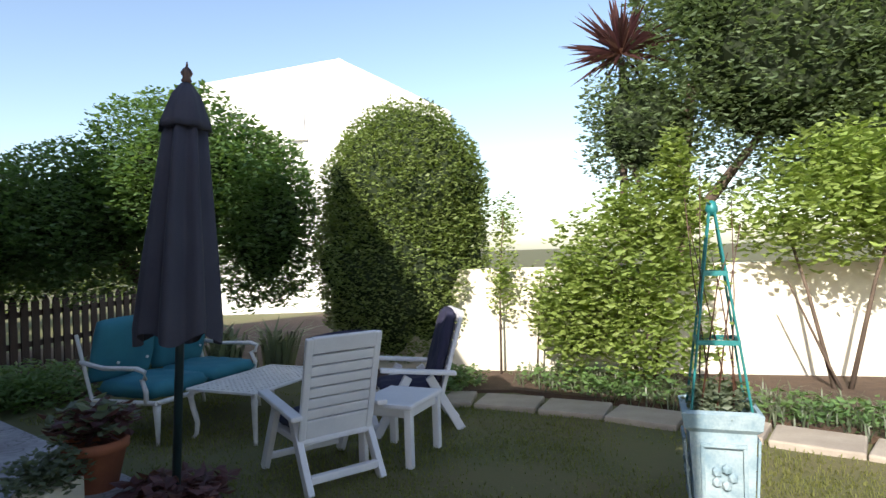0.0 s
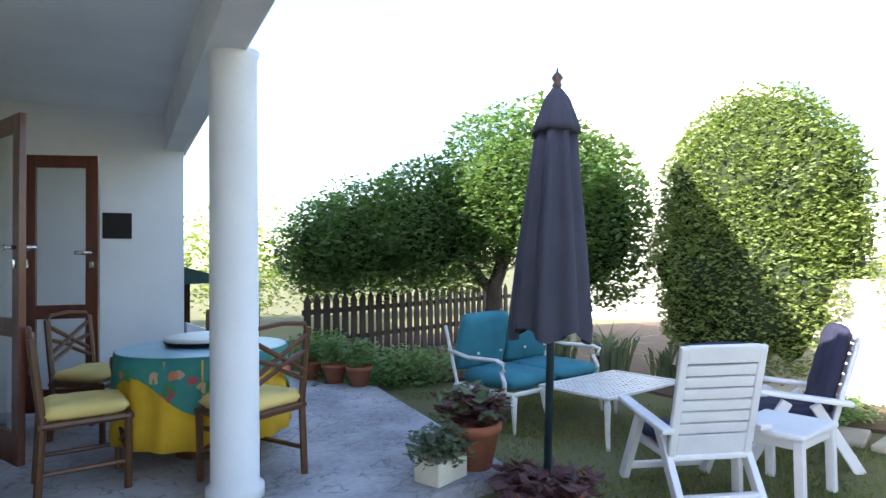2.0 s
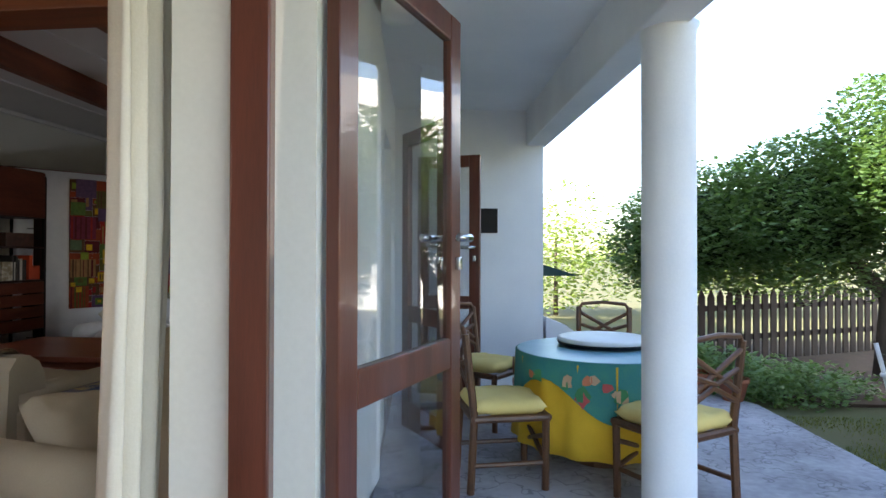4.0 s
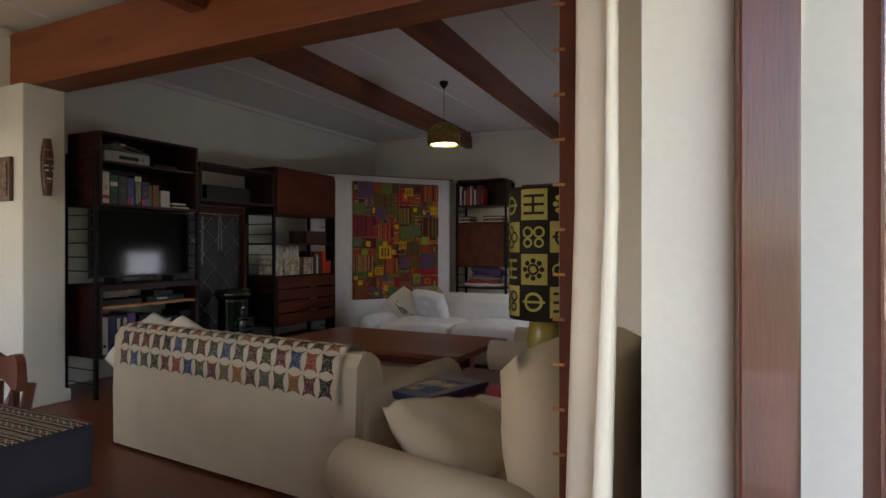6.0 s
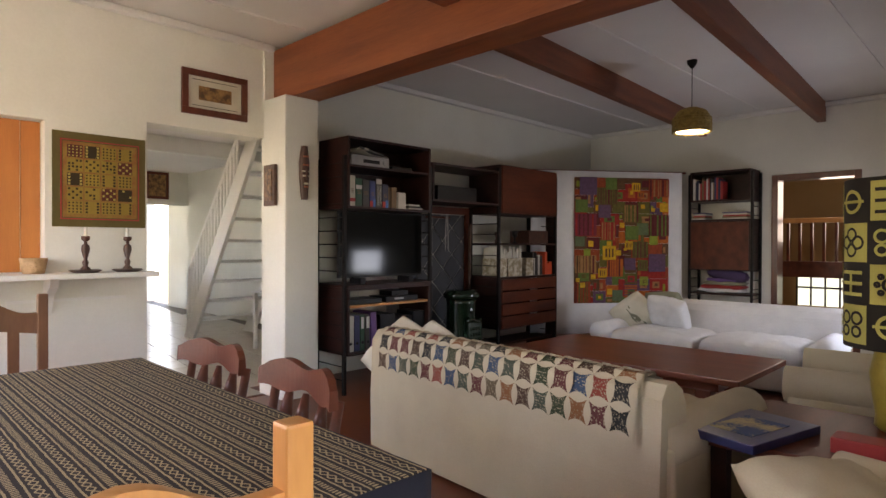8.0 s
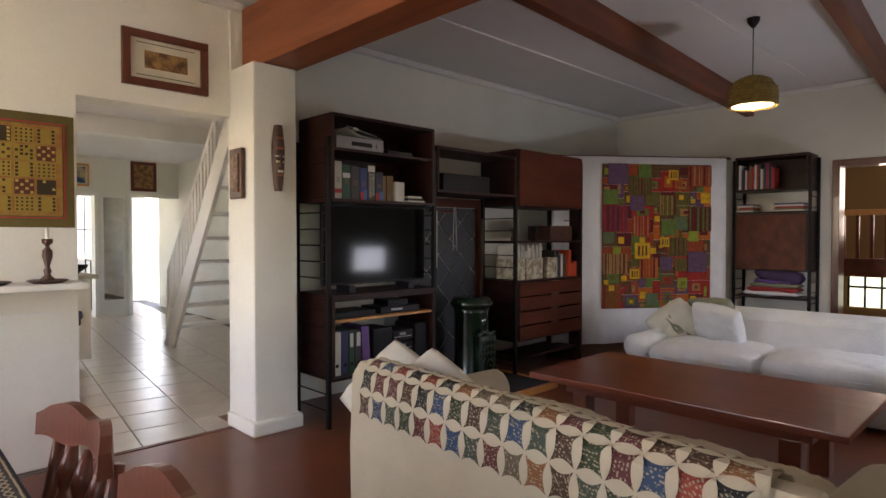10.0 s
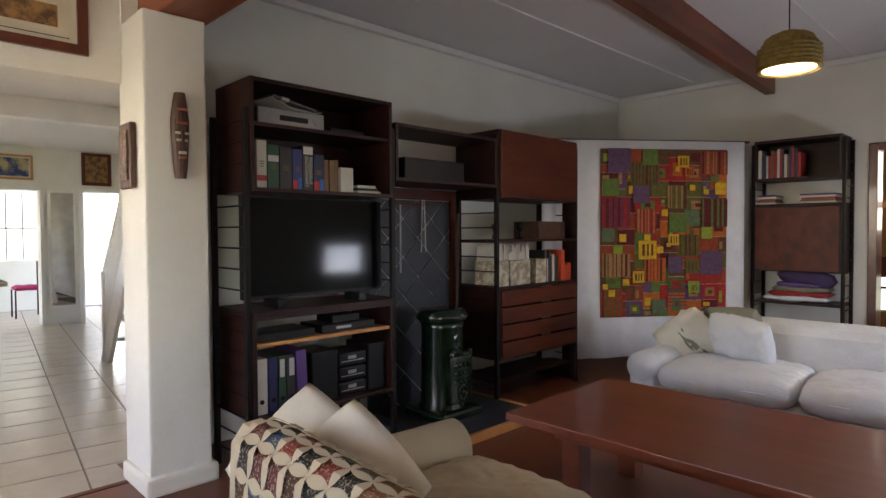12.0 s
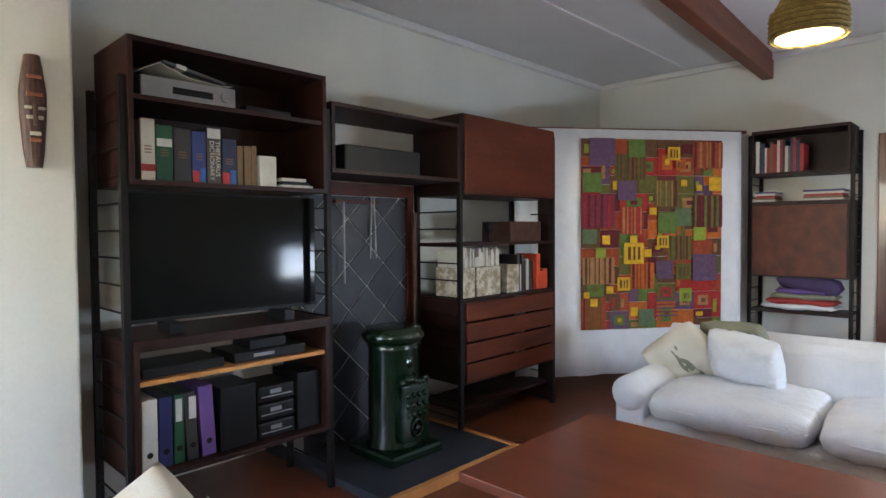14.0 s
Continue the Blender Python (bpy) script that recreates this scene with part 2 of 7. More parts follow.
GRASS = leafy("grass_blades", (0.10, 0.13, 0.03), (0.17, 0.17, 0.05), 0.7)
BAMBOO = mat("brown_cane", (0.13, 0.052, 0.02), (0.07, 0.028, 0.012), 0.4, scale=10, bump=0.1)
YELLOW = mat("yellow_cloth", (0.75, 0.47, 0.03), (0.62, 0.36, 0.02), 0.9, fine=150)
SEATPAD = mat("pale_yellow_cushion", (0.74, 0.58, 0.22), (0.66, 0.5, 0.17), 0.9, fine=150)
FENCE = mat("dark_stained_fence", (0.04, 0.018, 0.012), (0.022, 0.011, 0.008), 0.7, scale=6, bump=0.25, stretch=(4, 4, 0.5))
BARK = mat("bark", (0.14, 0.10, 0.075), (0.07, 0.05, 0.038), 0.9, scale=12, bump=0.6, stretch=(1, 1, 0.3))
LEAF_HEDGE = leafy("hedge_leaves", (0.11, 0.16, 0.045), (0.2, 0.25, 0.085), 0.33)
LEAF_DARK = leafy("dark_tree_leaves", (0.10, 0.145, 0.075), (0.16, 0.21, 0.11), 0.28)
LEAF_LIME = leafy("lime_shrub_leaves", (0.17, 0.25, 0.055), (0.27, 0.33, 0.10))
LEAF_TREE = leafy("tree_leaves", (0.085, 0.165, 0.065), (0.15, 0.235, 0.08), 0.35)
LEAF_RED = leafy("dark_red_leaves", (0.07, 0.025, 0.035), (0.12, 0.05, 0.05))
LEAF_SUCC = leafy("grey_green_leaves", (0.10, 0.14, 0.09), (0.16, 0.18, 0.12))
PLANTER_BLUE = mat("weathered_teal_planter", (0.16, 0.25, 0.30), (0.32, 0.40, 0.43), 0.7, scale=9, bump=0.3, spread=0.35)
OBELISK = mat("teal_painted_metal", (0.02, 0.20, 0.20), rough=0.4, metal=0.2)
GLASS = bpy.data.materials.new("window_glass")
GLASS.use_nodes = True
_p = GLASS.node_tree.nodes["Principled BSDF"]
_p.inputs["Transmission Weight"].default_value, _p.inputs["Roughness"].default_value, _p.inputs["IOR"].default_value = 1.0, 0.0, 1.45
VOILE = mat("white_voile", (0.74, 0.76, 0.78), (0.66, 0.68, 0.7), 0.95, fine=160)
NEIGHBOUR = mat("neighbour_white_wall", (0.83, 0.82, 0.79), (0.78, 0.77, 0.74), 0.9, scale=1, bump=0.1)
CREAM_WALL = mat("cream_garden_wall", (0.74, 0.69, 0.58), (0.64, 0.59, 0.48), 0.9, scale=2, bump=0.3)
def printed(m, tint=(0.34, 0.28, 0.19)):
    """Small sprigs of a paler tint over a plain cotton."""
    n, l = m.node_tree.nodes, m.node_tree.links
    vo, wv, lt, mx = n.new("ShaderNodeTexVoronoi"), n.new("ShaderNodeTexWave"), n.new("ShaderNodeMath"), n.new("ShaderNodeMix")
    oi, tc, mp, cb = n.new("ShaderNodeObjectInfo"), n.new("ShaderNodeTexCoord"), n.new("ShaderNodeMapping"), n.new("ShaderNodeCombineXYZ")
    for q in range(3):
        l.new(oi.outputs["Random"], cb.inputs[q])
    sc = n.new("ShaderNodeVectorMath")
    sc.operation = "SCALE"
    sc.inputs["Scale"].default_value = 9.0
    l.new(cb.outputs[0], sc.inputs[0])
    l.new(tc.outputs["Object"], mp.inputs[0])
    l.new(sc.outputs[0], mp.inputs["Rotation"])
    l.new(mp.outputs[0], vo.inputs["Vector"])
    l.new(mp.outputs[0], wv.inputs["Vector"])
    vo.inputs["Scale"].default_value, wv.inputs["Scale"].default_value, wv.inputs["Distortion"].default_value = 95, 28, 2.5
    lt.operation = "MULTIPLY"
    th_ = n.new("ShaderNodeMath")
    th_.operation = "LESS_THAN"
    l.new(vo.outputs["Distance"], th_.inputs[0])
    th_.inputs[1].default_value = 0.42
    l.new(th_.outputs[0], lt.inputs[0])
    l.new(wv.outputs["Fac"], lt.inputs[1])
    mx.data_type = "RGBA"
    base = n["Principled BSDF"].inputs["Base Color"].links[0].from_socket
    l.new(lt.outputs[0], mx.inputs["Factor"])
    l.new(base, mx.inputs[6])
    mx.inputs[7].default_value = (*tint, 1)
    l.new(mx.outputs[2], n["Principled BSDF"].inputs["Base Color"])
    return m


THROW = palette("printed_squares", [(0.02, 0.022, 0.022), (0.04, 0.06, 0.025), (0.32, 0.05, 0.03), (0.09, 0.045, 0.025), (0.04, 0.08, 0.16), (0.025, 0.025, 0.025), (0.16, 0.12, 0.07), (0.07, 0.09, 0.06), (0.3, 0.12, 0.04), (0.14, 0.03, 0.03)])
printed(THROW)
TABLECLOTH = woven("striped_woven_tablecloth", (0.016, 0.013, 0.015), (0.34, 0.27, 0.16))
BATIK_EDGE = mat("olive_batik_border", (0.13, 0.10, 0.03), (0.09, 0.07, 0.02), 0.9)
NAVY_HEM = mat("navy_hem", (0.012, 0.014, 0.028), rough=0.9, fine=150)
WICKER = mat("woven_grass", (0.36, 0.25, 0.07), (0.20, 0.13, 0.03), 0.8, scale=30, fine=120, bump=0.8)
BULB = glow("bulb", (1.0, 0.86, 0.62), 1.2)
SHADE_INNER = mat("pale_shade_lining", (0.82, 0.77, 0.6), rough=0.9)
OLIVE_GLAZE = mat("olive_yellow_glaze", (0.36, 0.27, 0.05), (0.26, 0.19, 0.035), 0.3, scale=10, bump=0.1)
PRINT_YELLOW = mat("ochre_print", (0.46, 0.42, 0.12), (0.38, 0.34, 0.09), 0.9, fine=140)
PRINT_BLACK = mat("black_print", (0.02, 0.016, 0.014), rough=0.9, fine=140)
BLUE_BOOK = mat("blue_cover", (0.03, 0.035, 0.13), rough=0.35)
PAPER = mat("paper", (0.7, 0.68, 0.62), rough=0.8)
MOUNT = mat("ivory_mount", (0.66, 0.62, 0.5), rough=0.8)
PICTURE = mat("sepia_drawing", (0.34, 0.18, 0.06), (0.10, 0.05, 0.02), 0.7, scale=14, fine=60, spread=0.25)
PICTURE_BLUE = mat("blue_bird_painting", (0.45, 0.38, 0.22), (0.03, 0.07, 0.2), 0.7, scale=7, spread=0.15)
PINE_SHUTTER = mat("orange_pine_boards", (0.55, 0.20, 0.05), (0.42, 0.14, 0.035), 0.4, scale=3, fine=40, stretch=(4, 4, 0.4))
CLOTH_SHEEN = mat("pale_blue_shine", (0.30, 0.52, 0.62), (0.18, 0.42, 0.5), 0.3, scale=5)
CLOTH_TEAL = mat("teal_print_cloth", (0.02, 0.19, 0.2), (0.05, 0.26, 0.18), 0.7, scale=8)
CARVING = mat("carved_dark_wood", (0.10, 0.04, 0.025), (0.04, 0.018, 0.012), 0.45, scale=18, bump=0.4)
GREEN_ROOF = mat("dark_green_awning", (0.02, 0.055, 0.05), rough=0.8)
TAN_WALL = mat("tan_wall", (0.30, 0.20, 0.09), (0.24, 0.16, 0.07), 0.85, scale=2)
CURTAIN = mat("off_white_curtain", (0.72, 0.69, 0.60), (0.62, 0.59, 0.5), 0.95, scale=3, fine=150, bump=0.2)
BLUE_CLOTH = mat("blue_violet_cloth", (0.12, 0.12, 0.24), (0.08, 0.08, 0.17), 0.95, fine=120)
PURPLE = mat("purple_plastic", (0.16, 0.08, 0.30), rough=0.5)


# ---- mesh helpers ----
def box(bm, x0, x1, y0, y1, z0, z1, bevel=0.0, m=None):
    r = bmesh.ops.create_cube(bm, size=1.0)
    vs = r["verts"]
    for v in vs:
        v.co = Vector((x0 + (v.co.x + 0.5) * (x1 - x0), y0 + (v.co.y + 0.5) * (y1 - y0), z0 + (v.co.z + 0.5) * (z1 - z0)))
    if bevel:
        es = list({e for v in vs for e in v.link_edges})
        r = bmesh.ops.bevel(bm, geom=es, offset=bevel, segments=2, affect="EDGES", profile=0.6)
        vs = list({v for f in r["faces"] for v in f.verts} | {v for v in vs if v.is_valid})
    if m is not None:
        bmesh.ops.transform(bm, matrix=m, verts=vs)
    return bm


def B(*boxes, bevel=0.0):
    bm = bmesh.new()
    for b in boxes:
        box(bm, *b, bevel=bevel)
    return bm


def tube(bm, pts, r, seg=8, r2=None):
    pts = [Vector(p) for p in pts]
    r2 = r if r2 is None else r2
    rings = []
    up = Vector((0.13, 0.31, 0.94))
    for i, p in enumerate(pts):
        d = (pts[min(i + 1, len(pts) - 1)] - pts[max(i - 1, 0)]).normalized()
        a = d.cross(up)
        a = a.normalized() if a.length > 1e-3 else d.orthogonal().normalized()
        b = d.cross(a)
        q = r + (r2 - r) * i / (len(pts) - 1)
        rings.append([bm.verts.new(p + q * (math.cos(k * 2 * math.pi / seg) * a + math.sin(k * 2 * math.pi / seg) * b)) for k in range(seg)])
    for A, C in zip(rings, rings[1:]):
        for k in range(seg):
            bm.faces.new((A[k], A[(k + 1) % seg], C[(k + 1) % seg], C[k]))
    bm.faces.new(list(reversed(rings[0])))
    bm.faces.new(rings[-1])
    return bm


def T(*lines, r=0.01, seg=8, r2=None):
    bm = bmesh.new()
    for l in lines:
        tube(bm, l, r, seg, r2)
    return bm


def lathe(profile, seg=24, sx=1.0, sy=1.0, ripple=0.0, waves=8):
    """A turned shape from (radius, height) pairs."""
    bm = bmesh.new()
    rings = []
    for r, z in profile:
        ring = []
        for k in range(seg):
            a = k * 2 * math.pi / seg
            q = r * (1 + ripple * math.cos(a * waves))
            ring.append(bm.verts.new((q * math.cos(a) * sx, q * math.sin(a) * sy, z)))
        rings.append(ring)
    for A, C in zip(rings, rings[1:]):
        for k in range(seg):
            bm.faces.new((A[k], A[(k + 1) % seg], C[(k + 1) % seg], C[k]))
    bm.faces.new(list(reversed(rings[0])))
    bm.faces.new(rings[-1])
    return bm


def pillow(w, d, h, m=None, n=14, crisp=0.35, wobble=0.022, seed=1, wrinkle=0.0):
    """A stuffed cushion, w by d, h thick in the middle, with pinched edges."""
    bm = bmesh.new()
    grid = {}
    for s in (1, -1):
        for i in range(n + 1):
            for j in range(n + 1):
                u, v = i / n * 2 - 1, j / n * 2 - 1
                k = max(0.0, (1 - u ** 4) * (1 - v ** 4)) ** crisp
                pinch = 1 - 0.06 * (u * u * v * v)
                z = s * h / 2 * k + wobble * noise.noise(Vector((u * 2.3 + seed, v * 2.3, s * 3.1))) * k
                if wrinkle:
                    q = Vector((u * w * 13 + seed, v * d * 8, s * 2.0))
                    fold = 1 - 2.2 * abs(noise.noise(q + 0.6 * noise.noise_vector(q * 0.7)))
                    rim = (1 - max(0.0, 1 - max(abs(u), abs(v)) ** 3)) * math.sin((u if abs(v) > abs(v * 0 + u) else v) * 24 + seed)
                    z += s * wrinkle * (fold * k + 0.7 * rim * k)
                edge = i in (0, n) or j in (0, n)
                if edge and s == -1:
                    grid[s, i, j] = grid[1, i, j]
                else:
                    grid[s, i, j] = bm.verts.new((u * w / 2 * pinch, v * d / 2 * pinch, z))
        for i in range(n):
            for j in range(n):
                q = [grid[s, i, j], grid[s, i + 1, j], grid[s, i + 1, j + 1], grid[s, i, j + 1]]
                bm.faces.new(q if s == 1 else list(reversed(q)))
    if m is not None:
        bmesh.ops.transform(bm, matrix=m, verts=bm.verts)
    return bm


def obj(name, bm, material, smooth=False):
    me = bpy.data.meshes.new(name)
    bm.normal_update()
    bm.to_mesh(me)
    bm.free()
    me.materials.append(material)
    if smooth:
        for p in me.polygons:
            p.use_smooth = True
    return new(name, me)


def part(name, bm, material, parent, label="", smooth=False):
    ob = obj(name, bm, material, smooth)
    ob.parent = parent
    if label:
        tagged(ob, label)
    return ob


def thing(name, label, category, m=None, group=""):
    ob = new(name)
    ob.empty_display_size = 0.1
    if m is not None:
        ob.matrix_basis = m
    return tagged(ob, label, category, group)


def struct(name, bm, material, label, category="", smooth=False):
    return tagged(obj(name, bm, material, smooth), label, category or name.split("_")[0], kind="structure")


def single(name, bm, material, label, category, m=None, smooth=False, group=""):
    ob = tagged(obj(name, bm, material, smooth), label, category, group)
    if m is not None:
        ob.matrix_basis = m
    return ob


def prism(points, z0, z1):
    bm = bmesh.new()
    lo, hi = [bm.verts.new((x, y, z0)) for x, y in points], [bm.verts.new((x, y, z1)) for x, y in points]
    bm.faces.new(hi)
    bm.faces.new(list(reversed(lo)))
    for i in range(len(points)):
        j = (i + 1) % len(points)
        bm.faces.new((lo[i], lo[j], hi[j], hi[i]))
    bmesh.ops.recalc_face_normals(bm, faces=bm.faces)
    return bm


def moved(bm, m):
    bmesh.ops.transform(bm, matrix=m, verts=bm.verts)
    return bm


def leaves(points, size, rng, droop=0.3, long=1.8):
    """A mesh of small folded leaves at the given places."""
    v, f = [], []
    for p in points:
        a, t = rng.uniform(0, 6.283), rng.uniform(-0.6, 1.0)
        d = Vector((math.cos(a), math.sin(a), t * droop * 2)).normalized()
        s = d.cross(Vector((rng.uniform(-1, 1), rng.uniform(-1, 1), 1))).normalized()
        l = size * rng.uniform(0.7, 1.35)
        w = l / long * 0.5
        n = d.cross(s)
        i = len(v)
        v += [p, p + d * l * 0.5 + s * w + n * w * 0.3, p + d * l, p + d * l * 0.5 - s * w + n * w * 0.3]
        f += [(i, i + 1, i + 2), (i, i + 2, i + 3)]
    me = bpy.data.meshes.new("leaves")
    me.from_pydata([tuple(c) for c in v], [], f)
    return me


def blob_points(lobes, n, rng, shell=0.35, rough=0.16, cut=None):
    """Places for leaves in the outer shell of several rounded lobes (centre, radii), with an uneven outline."""
    out = []
    weight = [l[1][0] * l[1][2] for l in lobes]
    while len(out) < n:
        c, r = rng.choices(lobes, weight)[0]
        d = Vector((rng.gauss(0, 1), rng.gauss(0, 1), rng.gauss(0, 1))).normalized()
        q = (1 - shell * rng.random() ** 1.6) * (1 + rough * noise.noise(d * 2.6 + Vector(c)) + rough * 0.6 * noise.noise(d * 8 + Vector(c)))
        p = Vector(c) + Vector((d.x * r[0], d.y * r[1], d.z * r[2])) * q
        if cut and not cut(p):
            continue
        out.append(p)
    return out


def foliage(name, pts, size, rng, material, parent, droop=0.3, long=1.8):
    me = leaves(pts, size, rng, droop, long)
    me.materials.append(material)
    ob = new(name, me)
    ob.parent = parent
    return ob


def blades(places, height, width, rng, material, name, bend=0.5, parent=None):
    """Narrow bent blades standing at places."""
    v, f = [], []
    for p in places:
        a = rng.uniform(0, 6.283)
        d, h, b = Vector((math.cos(a), math.sin(a), 0)), height * rng.uniform(0.6, 1.2), bend * rng.uniform(0.3, 1.2)
        s = Vector((-d.y, d.x, 0)) * width / 2
        i = len(v)
        mid, tip = p + d * h * b * 0.35 + Vector((0, 0, h * 0.65)), p + d * h * b + Vector((0, 0, h * (1 - 0.35 * b)))
        v += [p - s, p + s, mid - s * 0.8, mid + s * 0.8, tip]
        f += [(i, i + 1, i + 3, i + 2), (i + 2, i + 3, i + 4)]
    me = bpy.data.meshes.new(name)
    me.from_pydata([tuple(c) for c in v], [], f)
    me.materials.append(material)
    ob = new(name, me)
    ob.parent = parent
    return ob


# ---- house: setting ----
WX, NY, CZ = -6.33, 8.68, 2.97      # shelf wall, end wall, ceiling
PX = -6.14                          # wall of the dining side
struct("floor", prism([(-6.06, -1.0), doorwall(-0.02, -2.6).xy[:], doorwall(-0.02, -2.05).xy[:], doorwall(-0.02, 0.0).xy[:], doorwall(-0.02, 7.6).xy[:], (-6.4, NY + 0.2), (-6.4, 3.05), (-6.06, 3.05)], -0.2, 0.0), FLOOR_RED, "polished red-brown floor of the living room", "floor")
struct("wall_shelves", B((WX - 0.2, WX, 3.411, NY + 0.2, 0, CZ)), WHITE_WALL, "off-white plastered wall behind the shelving", "wall")
bm = B((WX, -3.77, NY, NY + 0.2, 0, CZ), (-3.77, -2.84, NY, NY + 0.2, 2.15, CZ), (-2.84, -1.6, NY, NY + 0.2, 0, CZ))
struct("wall_end", bm, WHITE_WALL, "off-white end wall with a doorway", "wall")
bm = B((PX - 0.22, PX, 2.1, 3.04, 2.17, CZ), (PX - 0.22, PX, 1.46, 2.1, 0, CZ), (PX - 0.22, PX, -1.0, 1.46, 0, 1.04), (PX - 0.22, PX, -1.0, 1.46, 2.09, CZ), (PX - 0.22, PX, -1.0, 0.2, 1.04, 2.09))
struct("wall_kitchen", bm, WHITE_WALL, "white wall with a serving hatch and a passage", "wall")
# out of view; its wide opening is added to let light in
struct("wall_dining", B((PX, -0.45, -1.0, -0.8, 0, 0.9), (PX, -0.45, -1.0, -0.8, 2.3, CZ), (PX, -5.85, -1.0, -0.8, 0.9, 2.3), (-3.85, -0.45, -1.0, -0.8, 0.9, 2.3)), WHITE_WALL, "unseen white wall with an added wide opening", "wall")
bm = bmesh.new()
box(bm, PX, -5.79, 3.04, 3.36, 0, 2.49, 0.012)
box(bm, PX - 0.03, PX + 0.02, 3.04, 3.36, 0, CZ)
box(bm, WX - 0.2, PX + 0.02, 3.3605, 3.41, 0, CZ)
struct("pier", bm, WHITE_WALL, "white square plaster pier under the beam", "pier")
bm = bmesh.new()
box(bm, PX - 0.02, -5.75, 3.01, 3.385, 0, 0.1, 0.02)
struct("baseboard", bm, WHITE_WALL, "white plaster plinth round the pier", "baseboard")
bm = bmesh.new()
box(bm, -1.62, -0.95, 2.95, 3.41, 0, CZ, 0.01)
struct("pier_2", bm, WHITE_WALL, "white pier beside the garden door", "pier")
# the ceiling, with cover strips and a cornice
bm = prism([(-6.6, -1.0), (-0.42, -1.0), doorwall(0, 2).xy[:], doorwall(0, 7.4).xy[:], (-6.6, NY + 0.3)], CZ, CZ + 0.12)
for x in (-5.6, -3.9, -2.2):
    box(bm, x - 0.02, x + 0.02, -0.8, 3.1, CZ - 0.012, CZ, 0)
for y in (0.3, 1.8):
    box(bm, PX, -1.0, y - 0.02, y + 0.02, CZ - 0.012, CZ, 0)
for x in (-5.35, -3.9, -2.5):
    box(bm, x - 0.02, x + 0.02, 3.4, NY, CZ - 0.012, CZ, 0)
struct("ceiling", bm, CEILING, "pale boarded ceiling with cover strips", "ceiling")
bm = bmesh.new()
box(bm, WX, WX + 0.06, 3.4, NY, CZ - 0.06, CZ - 0.005, 0.015)
box(bm, PX, PX + 0.06, -0.8, 3.12, CZ - 0.06, CZ - 0.005, 0.015)
box(bm, WX + 0.06, -1.7, NY - 0.06, NY, CZ - 0.06, CZ - 0.005, 0.015)
struct("trim", bm, CEILING, "white moulded cornice", "cornice")


def beam(name, bm_args, material, label, m=None):
    bm = bmesh.new()
    box(bm, *bm_args, bevel=0.008)
    if m is not None:
        moved(bm, m)
    return tagged(obj(name, bm, material), label, "beam", kind="structure")


beam("beam_main", (PX + 0.005, -0.95, 3.125, 3.395, 2.495, 2.93), BEAM_WOOD, "heavy red-stained timber beam across the room")
for k, (xa, xb) in enumerate(((-4.29, -4.6), (-2.94, -3.23), (-1.75, -1.95))):
    ang = math.degrees(math.atan2(xa - xb, 5.27))
    beam("beam_%d" % (k + 1), (-0.06, 0.035, 0.0, 5.29, 2.74, 2.975), BEAM_WOOD_Y, "red-brown ceiling beam of the living room", pose(xa, 3.396, 0, 0, 0, ang))
for k, x in enumerate((-4.0, -2.2)):
    beam("beam_%d" % (k + 5), (x - 0.07, x + 0.07, -0.8, 3.12, 2.73, 2.975), BEAM_WOOD_Y, "red-brown ceiling beam of the dining side")

# the askew wall of the garden doors, with its openings
bm = bmesh.new()
for b in ((-0.35, 0, 0.0, 2.66, 0, 2.97), (-0.35, 0, 3.56, 3.7, 0, 2.97), (-0.35, 0, 2.66, 3.56, 2.1, 2.97), (-0.35, 0, 3.7, 5.0, 0, 2.97), (-0.35, 0, 5.0, 5.6, 0, 0.78), (-0.35, 0, 5.0, 5.6, 1.2, 2.97), (-0.35, 0, 5.6, 7.7, 0, 2.97),
          (-0.35, 0, -2.05, 0.0, 2.12, 2.97), (-0.35, 0, -2.6, -2.05, 0, 2.97)):
    box(bm, *b)
struct("wall_garden", moved(bm, DOOR), WHITE_WALL, "white plastered wall with garden doors", "wall")
bm = bmesh.new()
box(bm, -0.195, -0.1, -0.05, 0.004, 0, 2.118, 0.006)
box(bm, -0.195, -0.1, -2.054, -2.0, 0, 2.118, 0.006)
box(bm, -0.195, -0.1, -2.0, -0.05, 2.06, 2.118, 0.006)
struct("door_frame", moved(bm, DOOR), DOOR_WOOD, "dark red-brown varnished door frame", "door frame")


